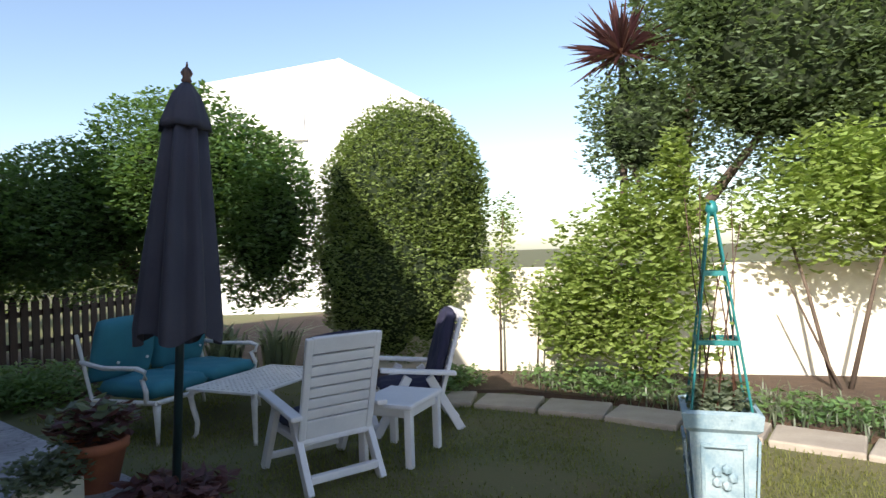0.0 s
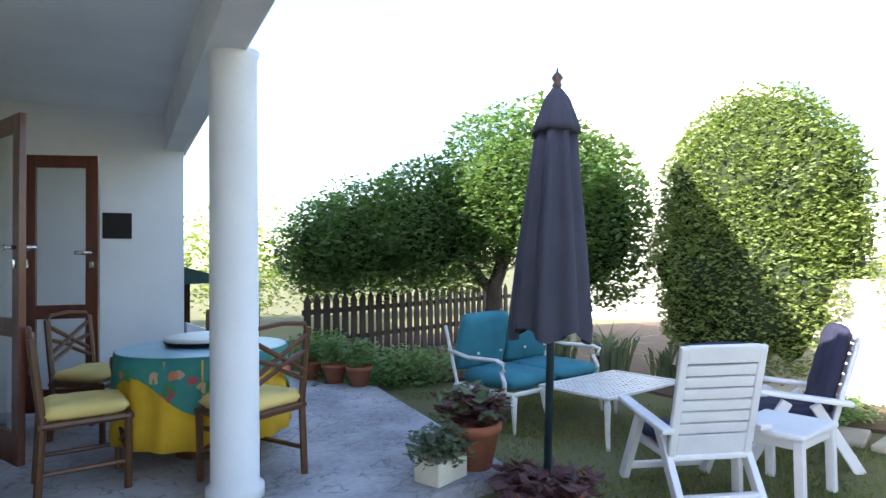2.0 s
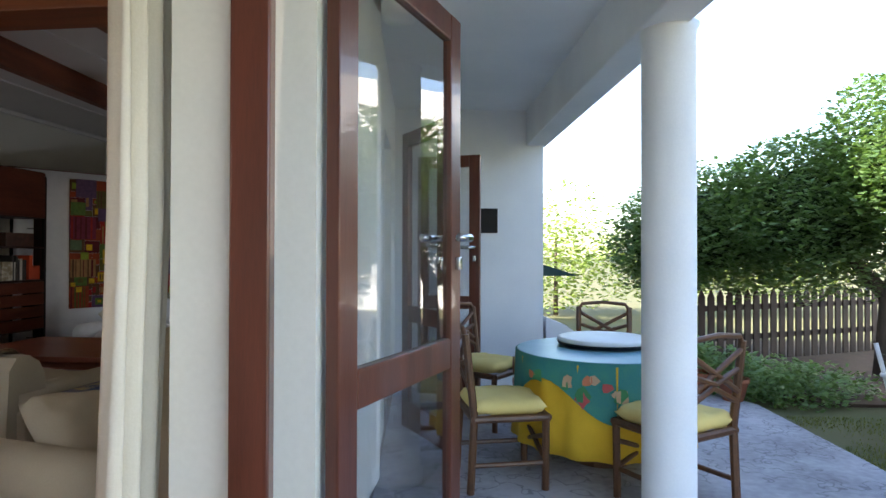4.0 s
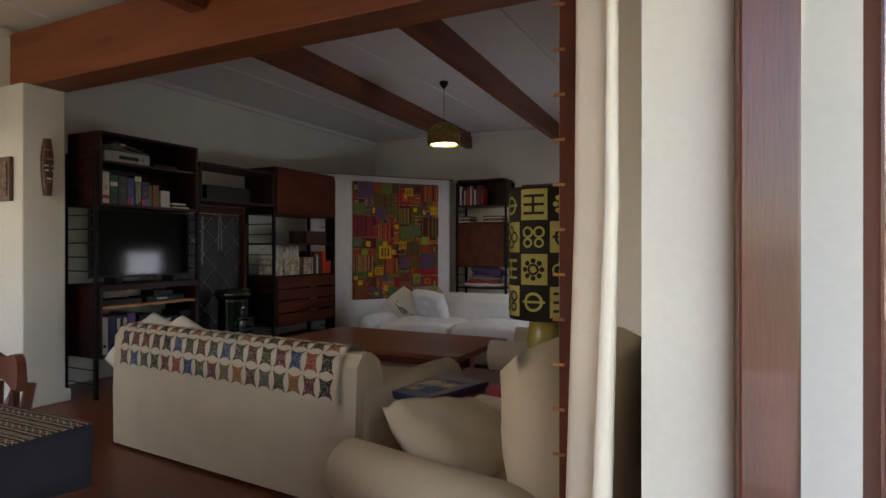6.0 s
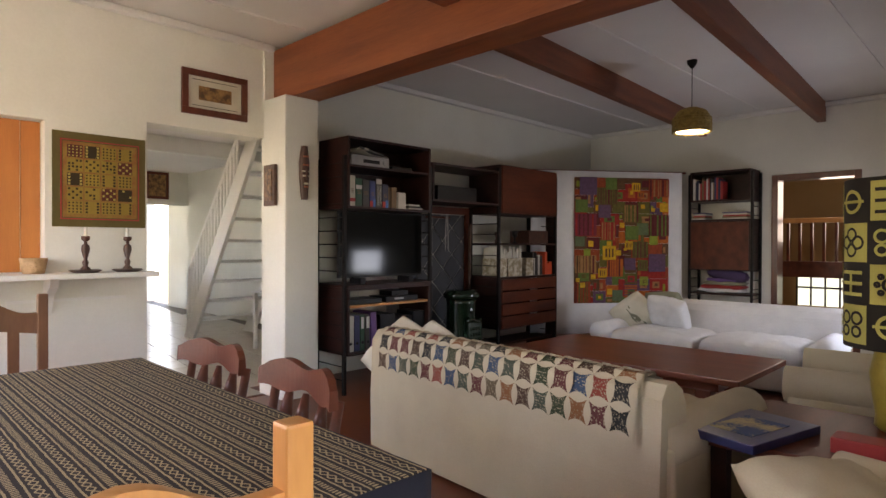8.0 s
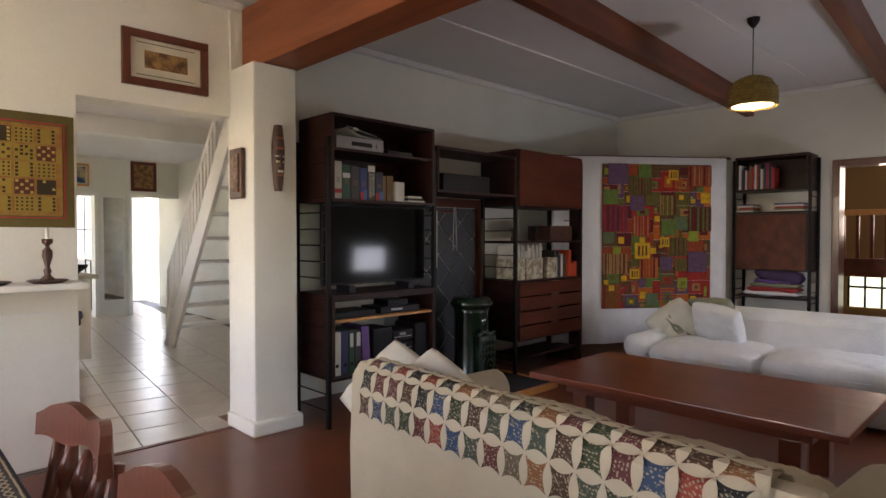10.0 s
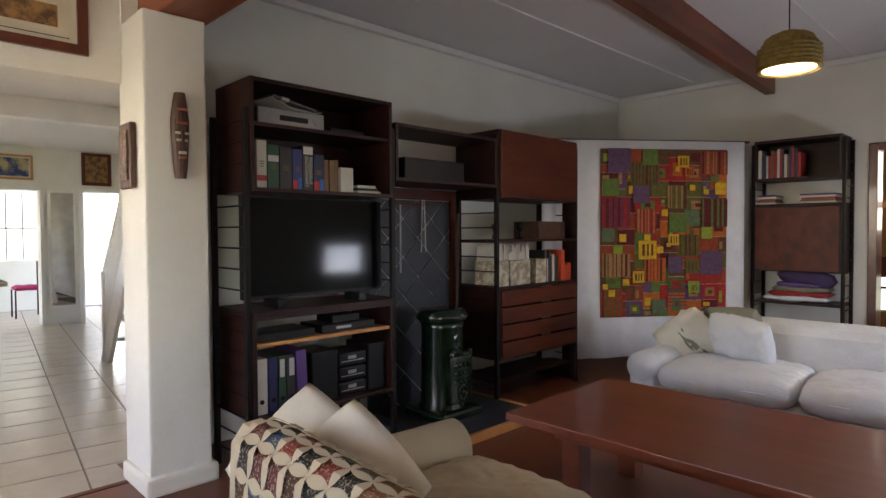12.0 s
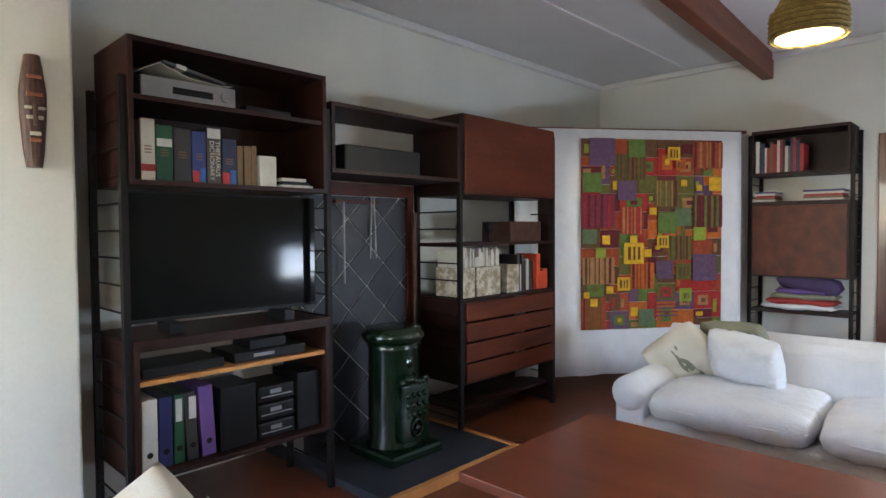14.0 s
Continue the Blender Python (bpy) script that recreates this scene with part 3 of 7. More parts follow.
def glazed_leaf(name, w, h, rail, m, label, handle_side=1, group=""):
    """A timber leaf with a tall pane over a lower pane; x runs from the hinge."""
    t = thing(name, label, "door", m, group)
    bm = bmesh.new()
    box(bm, 0, 0.095, -0.02, 0.02, 0.02, h, 0.006)
    box(bm, w - 0.095, w, -0.02, 0.02, 0.02, h, 0.006)
    box(bm, 0.096, w - 0.096, -0.019, 0.019, h - 0.1, h - 0.001, 0.006)
    box(bm, 0.096, w - 0.096, -0.019, 0.019, rail - 0.11, rail, 0.006)
    box(bm, 0.096, w - 0.096, -0.019, 0.019, 0.021, 0.2, 0.006)
    part("frame", bm, DOOR_WOOD, t)
    for z0, z1 in ((0.2, rail - 0.11), (rail, h - 0.1)):
        g = part("pane", B((0.09, w - 0.09, -0.003, 0.003, z0 - 0.006, z1 + 0.006)), GLASS, t, "clear glass pane")
        g.visible_shadow = False
    bm = bmesh.new()
    for s in (1, -1):
        tube(bm, [(w - 0.045, s * 0.018, 1.27), (w - 0.045, s * 0.075, 1.27)], 0.012)
        tube(bm, [(w - 0.045, s * 0.075, 1.27), (w - 0.15, s * 0.075, 1.27)], 0.016)
        box(bm, w - 0.06, w - 0.03, s * 0.0305 - 0.01, s * 0.0305 + 0.01, 1.15, 1.2, 0.004)
    part("door_handle", bm, CHROME, t, "chrome lever handle", True)
    return t


h = doorwall(0.03, 0.06)
glazed_leaf("door_1", 0.84, 2.1, 0.9, pose(h.x, h.y, 0, 0, 0, 90 - 17.4), "open varnished garden door with clear glass panes", group="garden doors")
glazed_leaf("door_2", 0.62, 2.05, 0.86, pose(-0.98, 4.36, 0, 0, 0, -56), "open varnished garden door beside the wall", group="garden doors")
glazed_leaf("door_3", 0.55, 2.05, 0.86, pose(-1.02, 5.33, 0, 0, 0, -10), "open varnished garden door standing square to the wall", group="garden doors")

# curtain with wooden rings on the door's inside
cur = thing("curtain", "long off-white cotton curtain beside the garden door", "curtain")
bm = bmesh.new()
rows_ = []
n = 46
for z in (0.03, 0.6, 1.3, 1.9, 2.35, 2.68):
    row = []
    for i in range(n):
        u = i / (n - 1)
        gather = 0.75 + 0.25 * (1 - z / 2.7)
        p = doorwall(-0.425 - 0.02 * (z < 1) + 0.04 * math.sin(u * 19 + z * 0.4) * gather, -0.13 + u * 0.26, z)
        row.append(bm.verts.new(p))
    rows_.append(row)
for A, C in zip(rows_, rows_[1:]):
    for i in range(n - 1):
        bm.faces.new((A[i], A[i + 1], C[i + 1], C[i]))
c = part("cloth", bm, CURTAIN, cur, smooth=True)
sol = c.modifiers.new("thickness", "SOLIDIFY")
sol.thickness = 0.004
part("rod", T([doorwall(-0.44, -0.4, 2.72), doorwall(-0.44, 0.9, 2.72)], r=0.018), CHAIR_WOOD, cur)
for i in range(8):
    p = doorwall(-0.44, -0.1 + i * 0.03, 2.72)
    bm = bmesh.new()
    tube(bm, [p + Vector((0.035 * math.cos(a * 0.5236), 0.01, 0.035 * math.sin(a * 0.5236))) for a in range(13)], 0.006, 6)
    part("ring", bm, CHAIR_WOOD, cur)
# drawn curtain added inside the second garden door to block its light
cur2 = thing("curtain", "off-white curtain added to block the second garden door", "curtain")
bm = bmesh.new()
rows_ = [[bm.verts.new(doorwall(-0.39 + 0.025 * math.sin(i * 0.8 + z * 0.3), 2.6 + i * 0.0125, z)) for i in range(82)] for z in (0.03, 0.8, 1.6, 2.3)]
for A, C in zip(rows_, rows_[1:]):
    for i in range(81):
        bm.faces.new((A[i], A[i + 1], C[i + 1], C[i]))
part("cloth", bm, CURTAIN, cur2, smooth=True).modifiers.new("thickness", "SOLIDIFY").thickness = 0.004
part("rod", T([doorwall(-0.39, 2.5, 2.32), doorwall(-0.39, 3.72, 2.32)], r=0.018), CHAIR_WOOD, cur2)
# strand of wooden beads hanging beside the curtain
bead = thing("bead_strand", "brown wooden strip with pale beads hanging beside the curtain", "hanging")
a_, b_ = Vector((-1.25, 1.72, 0.3)), Vector((-1.25, 1.72, 2.7))
part("strip", moved(B((-0.02, 0.02, -0.012, 0.012, 0.3, 2.7)), pose(a_.x, a_.y, 0, 0, 0, SKEW)), CHAIR_WOOD, bead)
bm = bmesh.new()
for i in range(24):
    bm = bmesh.new()
    box(bm, a_.x - 0.032, a_.x - 0.006, a_.y - 0.02, a_.y - 0.012, 0.4 + i * 0.096, 0.406 + i * 0.096, 0.002)
    part("bead", bm, PINE, bead)

# ---- veranda ----
SLAB = [(2.05, 2.96), (1.25, 2.74), (1.2, -4.2), (-0.3, -4.2), doorwall(0.0, -3).xy[:], doorwall(0.0, 5.2).xy[:], (1.2, 7.0), (1.9, 5.63)]
struct("patio", prism([(x, y) for x, y in SLAB], -0.3, -0.08), CONCRETE, "worn grey-white concrete veranda floor with cracks", "patio")
bm = bmesh.new()
moved(box(bm, -1.55, 0.0, 0.0, 0.22, -0.2, 2.75), pose(0.10, 6.12, 0, 0, 0, SKEW))
struct("wall_veranda_end", bm, OUT_WALL, "white end wall of the veranda", "wall")
bm = bmesh.new()
moved(box(bm, -0.2, 0.0, -3.75, 6.0, 2.28, 2.7, 0.01), pose(0.55, 3.18, 0, 0, 0, SKEW))
struct("veranda_beam", bm, OUT_WALL, "white plastered veranda beam", "beam")
bm = bmesh.new()
moved(box(bm, -1.5, 0.12, -3.75, 3.2, 2.62, 2.74), pose(0.55, 3.18, 0, 0, 0, SKEW))
struct("ceiling_veranda", bm, OUT_WALL, "plain white veranda ceiling", "ceiling")
bm = lathe([(0.15, -0.08), (0.15, -0.02), (0.125, 0.0), (0.125, 2.26), (0.14, 2.30)], 36)
single("column", bm, OUT_WALL, "round white plastered veranda column", "column", pose(0.50, 3.18, 0), True)
bm = prism([(0, 0), (0.55, 0), (0.55, 0.2), (0.45, 0.42), (0.2, 0.62), (0, 0.7)], 0, 0.2)
moved(bm, pose(0.1, 6.3, -0.1, 90, 0, SKEW))
struct("wall_low", bm, OUT_WALL, "low white garden wall with a curved top", "wall")
bm = bmesh.new()
moved(box(bm, -0.69, -0.45, -0.014, -0.002, 1.42, 1.66, 0.003), pose(0.10, 6.115, 0, 0, 0, SKEW))
single("wall_plaque", bm, PRINT_BLACK, "small square black slate plaque on the veranda wall", "plaque")
sc = thing("wall_lamp", "white glass wall lamp on a curved bracket", "lamp", pose(*doorwall(0, 0.75, 2.18), 0, 0, SKEW))
part("bracket", T([(0, 0, 0), (0.08, 0, 0.05), (0.16, 0, 0.02)], r=0.012), IRON, sc)
part("shade", moved(lathe([(0.02, 0.05), (0.05, 0.02), (0.065, -0.05), (0.06, -0.1)], 16), pose(0.17, 0, 0)), WHITE_PAINT, sc, "", True)

# ---- ground ----
G = -0.17
struct("ground", prism([(-400, -400), (400, -400), (400, 400), (-400, 400)], G - 0.4, G - 0.02), LAWN, "dry green lawn and earth", "ground")
bm = bmesh.new()
N = 60
gv = {}
for i in range(N + 1):
    for j in range(N + 1):
        x, y = 1.0 + i * 0.07, -2.0 + j * 0.19
        gv[i, j] = bm.verts.new((x, y, G + 0.012 * noise.noise(Vector((x, y, 0)) * 2)))
for i in range(N):
    for j in range(N):
        bm.faces.new((gv[i, j], gv[i + 1, j], gv[i + 1, j + 1], gv[i, j + 1]))
struct("lawn", bm, LAWN, "shaggy green lawn with worn patches", "lawn", True)
struct("flower_bed", prism([(5.2, -2), (5.45, 1.0), (5.2, 2.6), (4.6, 3.4), (4.2, 6.0), (2.6, 6.0), (2.0, 6.9), (1.3, 7.6), (1.3, 10.2), (14, 10), (14, -2)], G - 0.1, G + 0.03), SOIL, "brown earth of the flower beds with fallen leaves", "flower bed")
# garden wall and neighbouring house
wl = Vector((8.6, -2.2, 0)) - Vector((5.0, 4.9, 0))
bm = bmesh.new()
box(bm, 0.7, 9.5, 0, 0.2, -0.3, 0.95, 0.01)
moved(bm, pose(4.75, 5.33, 0, 0, 0, math.degrees(math.atan2(wl.y, wl.x))))
struct("garden_wall", bm, CREAM_WALL, "cream plastered garden wall behind the shrubs", "wall")
nh = thing("neighbour_house", "white neighbouring house with a gable beyond the garden", "house", pose(9.8, 10.4, 0, 0, 0, -49.5))
gb = prism([(-3.3, -0.3), (2.6, -0.3), (2.6, 4.45), (0, 5.8), (-3.3, 5.3)], -6, 0)
part("wall", moved(gb, pose(0, 0, 0, 90, 0, 0)), NEIGHBOUR, nh)
w = part("window", B((-1.32, -0.86, -0.03, 0.02, 3.95, 4.75)), SILVER, nh, "grey window in shade")
part("sill", B((-1.37, -0.81, -0.08, 0.0, 3.88, 3.945)), NEIGHBOUR, w)
# steep unseen roof over the living room, outlined to throw the garden's shade
bm = prism([(-0.9, 3.1), (-0.1, 3.1), (2.5, 6.3), (3.4, 6.3), (4.1, 4.7), (4.9, 4.7), (5.5, 6.3), (7.0, 6.3), (8.9, 3.1)], 0, 8.4)
moved(bm, Matrix(((0, 0, 1, -9.6), (1, 0, 0, 0), (0, 1, 0, 0), (0, 0, 0, 1))))
bmesh.ops.recalc_face_normals(bm, faces=bm.faces)
struct("roof", bm, OUT_WALL, "steep unseen roof outlined to shade the garden", "roof")

# ---- veranda furniture ----
tb = thing("veranda_table", "round table with yellow cloth and printed teal overlay", "table", pose(0.33, 4.1, -0.08) @ Matrix.Diagonal((0.92, 0.92, 0.92, 1)))
part("cloth", lathe([(0.60, 0.17), (0.585, 0.32), (0.575, 0.6), (0.57, 0.735), (0.3, 0.742)], 96, ripple=0.03, waves=16), YELLOW, tb, "gathered yellow tablecloth", True)
bm = bmesh.new()
n = 64
cen = bm.verts.new((0, 0, 0.752))
ra, rb = [], []
for k in range(n):
    a = k * 2 * math.pi / n
    ra.append(bm.verts.new((0.585 * math.cos(a), 0.585 * math.sin(a), 0.75)))
    drop = 0.12 + 0.24 * abs(math.cos(2 * a)) ** 2
    rb.append(bm.verts.new((0.6 * math.cos(a), 0.6 * math.sin(a), 0.75 - drop)))
for k in range(n):
    bm.faces.new((cen, ra[k], ra[(k + 1) % n]))
    bm.faces.new((ra[k], rb[k], rb[(k + 1) % n], ra[(k + 1) % n]))
part("overlay", bm, CLOTH_TEAL, tb, "teal printed overlay", True)
# thin disc over the teal cloth; its pale blue paints the sheen
part("sheen_top", lathe([(0.575, 0.753), (0.57, 0.757)], 64), CLOTH_SHEEN, tb, "pale blue disc painting the sheen on the cloth")
rng = random.Random(4)
PRINTS = [mat("pink_print", (0.5, 0.1, 0.1), rough=0.8), mat("coral_print", (0.6, 0.2, 0.1), rough=0.8), mat("green_print", (0.05, 0.25, 0.1), rough=0.8), mat("cream_print", (0.6, 0.4, 0.25), rough=0.8)]
for k in range(70):
    a, z = rng.uniform(0, 6.283), 0.74 - rng.uniform(0.02, 0.13) - 0.2 * rng.random() * 0.9
    if 0.75 - z > 0.1 + 0.24 * abs(math.cos(2 * a)) ** 2:
        continue
    bm = bmesh.new()
    c0 = Vector((0.604 * math.cos(a), 0.604 * math.sin(a), z))
    u, w_ = Vector((-math.sin(a), math.cos(a), 0)), Vector((0, 0, 1))
    r0 = rng.uniform(0.02, 0.055)
    bm.faces.new([bm.verts.new(c0 + (u * math.cos(q * 0.7854) + w_ * math.sin(q * 0.7854)) * r0 * rng.uniform(0.6, 1.3)) for q in range(8)])
    part("printed_flower", bm, PRINTS[k % 4], tb, "printed flower")
part("leg", lathe([(0.2, 0), (0.2, 0.04), (0.04, 0.1), (0.04, 0.7)], 16), BAMBOO, tb)
ls = thing("lazy_susan", "round white lazy susan with a dark rim", "tray", pose(0.37, 4.24, 0.618))
part("plate", lathe([(0.29, 0.022), (0.3, 0.03), (0.3, 0.05), (0.28, 0.056)], 48), WHITE_PAINT, ls, "", True)
part("rim", lathe([(0.2, 0), (0.29, 0.006), (0.305, 0.03), (0.29, 0.026)], 48), BLACK, ls, "dark rim")


def cane_chair(m):
    t = thing("cane_chair", "brown cane chair with pale yellow seat cushion", "chair", m, "veranda chairs")
    for sx in (-1, 1):
        part("leg", T([(sx * 0.2, 0.2, 0), (sx * 0.21, 0.2, 0.42)], r=0.021), BAMBOO, t)
        part("leg", T([(sx * 0.2, -0.22, 0), (sx * 0.2, -0.2, 0.42), (sx * 0.2, -0.25, 0.86)], r=0.022), BAMBOO, t)
    part("seat_frame", T([(-0.22, 0.21, 0.4), (0.22, 0.21, 0.4)], [(-0.22, -0.2, 0.4), (0.22, -0.2, 0.4)], [(-0.21, 0.21, 0.4), (-0.21, -0.2, 0.4)], [(0.21, 0.21, 0.4), (0.21, -0.2, 0.4)], r=0.022), BAMBOO, t)
    part("stretcher", T([(-0.2, 0.2, 0.16), (0.2, 0.2, 0.3)], [(0.2, 0.2, 0.16), (-0.2, 0.2, 0.3)], [(-0.2, 0.2, 0.15), (-0.2, -0.21, 0.15)], [(0.2, 0.2, 0.15), (0.2, -0.21, 0.15)], r=0.014), BAMBOO, t)
    top = [(-0.2, -0.25, 0.84), (-0.17, -0.255, 0.885), (0, -0.26, 0.9), (0.17, -0.255, 0.885), (0.2, -0.25, 0.84)]
    part("backrest", T(top, [(-0.2, -0.235, 0.72), (0, -0.245, 0.66), (0.2, -0.235, 0.72)], [(-0.2, -0.22, 0.55), (0, -0.23, 0.64), (0.2, -0.22, 0.55)], [(-0.2, -0.23, 0.6), (0.2, -0.25, 0.82)], [(0.2, -0.23, 0.6), (-0.2, -0.25, 0.82)], r=0.015), BAMBOO, t)
    part("cushion", pillow(0.46, 0.44, 0.09, pose(0, 0, 0.455), crisp=0.25), SEATPAD, t, "pale yellow seat cushion", True)
    return t


c0 = cane_chair(pose(-0.3, 3.7, -0.08, 0, 0, -75))
for m in (pose(-0.42, 4.85, -0.08, 0, 0, -120), pose(0.60, 3.46, -0.08, 0, 0, 36), pose(0.5, 5.0, -0.08, 0, 0, 172)):
    copy_thing(c0, m)

# ---- garden furniture ----
um = thing("garden_umbrella", "closed charcoal garden umbrella on a dark pole", "umbrella", look((2.05, 2.6, -0.12), (2.02, 2.4, -0.12)) @ pose(0, 0, 0, -90, 0, 0))
um.matrix_basis = pose(2.05, 2.6, -0.12, -3.5, 5.0, 0)
part("pole", T([(0, 0, 0), (0, 0, 2.3)], r=0.022, seg=14), mat("dark_green_pole", (0.012, 0.03, 0.035), rough=0.4), um, "", True)
bm = bmesh.new()
rings = []
for r_, z in ((0.20, 0.86), (0.205, 0.92), (0.175, 1.3), (0.13, 1.75), (0.105, 2.03)):
    ring = []
    for k in range(64):
        a = k * 2 * math.pi / 64
        q = r_ * (1 + 0.16 * math.cos(a * 8) + 0.06 * math.sin(a * 3 + z))
        dz = 0.035 * math.sin(a * 4 + 1) if z < 0.9 else 0
        ring.append(bm.verts.new((q * math.cos(a), q * math.sin(a), z + dz)))
    rings.append(ring)
for A, C in zip(rings, rings[1:]):
    for k in range(64):
        bm.faces.new((A[k], A[(k + 1) % 64], C[(k + 1) % 64], C[k]))
bm.faces.new(rings[-1])
part("canopy", bm, UMBRELLA, um, "folded charcoal canopy", True)
part("vent_cap", lathe([(0.135, 2.0), (0.128, 2.04), (0.075, 2.2), (0.03, 2.27)], 32, ripple=0.08), UMBRELLA, um, "", True)
part("finial", lathe([(0.012, 2.26), (0.03, 2.29), (0.02, 2.31), (0.034, 2.335), (0.02, 2.36), (0.008, 2.37), (0.004, 2.4)], 16), CARVING, um, "turned wooden finial", True)


def plastic_chair(m, label):
    """A high-backed white recliner; it faces +y."""
    t = thing("garden_chair", label, "chair", m, "white garden chairs")
    tilt = pose(0, -0.2, 0.27, 16, 0, 0)
    for s in (-1, 1):
        part("back_post", moved(B((s * 0.2125 - 0.0225, s * 0.2125 + 0.0225, -0.015, 0.015, 0, 0.63), bevel=0.01), tilt), PLASTIC, t)
    z = 0.14
    for h in (0.066, 0.066, 0.066, 0.066, 0.066, 0.066):
        part("back_slat", moved(B((-0.191, 0.191, -0.01, 0.012, z, z + h - 0.011), bevel=0.004), tilt), PLASTIC, t)
        z += h
    part("lower_panel", moved(B((-0.191, 0.191, -0.011, 0.011, 0.0, 0.13), bevel=0.005), tilt), PLASTIC, t)
    part("top_rail", moved(B((-0.2, 0.2, -0.014, 0.014, z, 0.635), bevel=0.01), tilt), PLASTIC, t)
    part("seat", B((-0.23, 0.23, -0.22, 0.24, 0.25, 0.285), bevel=0.012), PLASTIC, t)
    for s in (-1, 1):
        part("arm", moved(B((s * 0.27 - 0.035, s * 0.27 + 0.035, -0.3, 0.26, -0.016, 0.016), bevel=0.012), pose(0, 0, 0.46, 6, 0, 0)), PLASTIC, t)
        bm = bmesh.new()
        moved(box(bm, -0.02, 0.02, -0.032, 0.032, 0, 0.49, 0.008), pose(s * 0.26, 0.3, 0, 30, 0, 0))
        part("leg", bm, PLASTIC, t)
        bm = bmesh.new()
        moved(box(bm, -0.02, 0.02, -0.032, 0.032, 0, 0.47, 0.008), pose(s * 0.225, -0.34, 0, -30, 0, 0))
        part("leg", bm, PLASTIC, t)
    part("stretcher", B((-0.21, 0.21, -0.33, -0.285, 0.06, 0.105), bevel=0.01), PLASTIC, t)
    part("stretcher", B((-0.24, 0.24, 0.27, 0.31, 0.05, 0.09), bevel=0.01), PLASTIC, t)
    part("cushion", moved(pillow(0.42, 0.6, 0.08, pose(0, 0, 0), crisp=0.2), tilt @ pose(0, 0.055, 0.33, 90, 0, 0)), NAVY, t, "navy back cushion", True)
    part("cushion", pillow(0.44, 0.46, 0.08, pose(0, 0.03, 0.325), crisp=0.2), NAVY, t, "navy seat cushion", True)
    return t


plastic_chair(pose(2.91, 2.49, G, 0, 0, -14), "white plastic garden recliner with navy cushions on the lawn")
plastic_chair(pose(3.93, 2.7, G, 0, 0, 52), "white plastic garden recliner turned sideways on the lawn")
st = thing("garden_side_table", "small square white plastic garden table", "table", pose(3.40, 2.29, G, 0, 0, 17) @ Matrix.Diagonal((1, 1, 1.12, 1)))
part("tabletop", B((-0.24, 0.24, -0.2, 0.2, 0.32, 0.352), bevel=0.014), PLASTIC, st)
part("apron", B((-0.2, 0.2, -0.17, 0.17, 0.27, 0.319), bevel=0.008), PLASTIC, st)
for sx in (-1, 1):
    for sy in (-1, 1):
        part("leg", B((sx * 0.205 - 0.024, sx * 0.205 + 0.024, sy * 0.165 - 0.024, sy * 0.165 + 0.024, 0, 0.321), bevel=0.008), PLASTIC, st)

ct = thing("lace_coffee_table", "white cast-metal garden table with pierced lace top", "table", pose(3.27, 3.68, G, 0, 0, 17) @ Matrix.Diagonal((1.05, 1.16, 0.95, 1)))
W_, D_ = 0.9, 0.56
bm = bmesh.new()
box(bm, -W_ / 2, W_ / 2, -D_ / 2, -D_ / 2 + 0.025, 0.375, 0.395, 0.004)
box(bm, -W_ / 2, W_ / 2, D_ / 2 - 0.025, D_ / 2, 0.375, 0.395, 0.004)
box(bm, -W_ / 2, -W_ / 2 + 0.025, -D_ / 2 + 0.0255, D_ / 2 - 0.0255, 0.375, 0.395, 0.004)
box(bm, W_ / 2 - 0.025, W_ / 2, -D_ / 2 + 0.0255, D_ / 2 - 0.0255, 0.375, 0.395, 0.004)
part("top_rim", bm, CAST, ct)
bm = bmesh.new()
nx, ny = 20, 12
rng = random.Random(9)
for i in range(nx):
    for j in range(ny):
        cx, cy = -0.415 + 0.83 * (i + 0.5) / nx, -0.245 + 0.49 * (j + 0.5) / ny
        sx, sy = 0.83 / nx / 2, 0.49 / ny / 2
        a0 = rng.uniform(0, 1.57)
        q = rng.uniform(0.45, 0.72)
        outer = [(-sx, -sy), (0, -sy), (sx, -sy), (sx, 0), (sx, sy), (0, sy), (-sx, sy), (-sx, 0)]
        inner = [(sx * q * math.cos(k * 0.7854 + 3.927) * rng.uniform(0.7, 1.25), sy * q * math.sin(k * 0.7854 + 3.927) * rng.uniform(0.7, 1.25)) for k in range(8)]
        vo = [bm.verts.new((cx + x, cy + y, 0.39)) for x, y in outer]
        vi = [bm.verts.new((cx + x, cy + y, 0.39)) for x, y in inner]
        for k in range(8):
            bm.faces.new((vo[k], vo[(k + 1) % 8], vi[(k + 1) % 8], vi[k]))
lace = part("lace", bm, CAST, ct, "pierced floral lace")
lace.modifiers.new("thickness", "SOLIDIFY").thickness = 0.008
for sx in (-1, 1):
    for sy in (-1, 1):
        bm = bmesh.new()
        tube(bm, [(sx * 0.41, sy * 0.24, 0.38), (sx * 0.43, sy * 0.26, 0.33), (sx * 0.42, sy * 0.25, 0.24), (sx * 0.4, sy * 0.235, 0.12), (sx * 0.405, sy * 0.24, 0.03), (sx * 0.425, sy * 0.255, 0.0)], 0.024, 8, 0.012)
        part("leg", bm, CAST, ct, "", True)

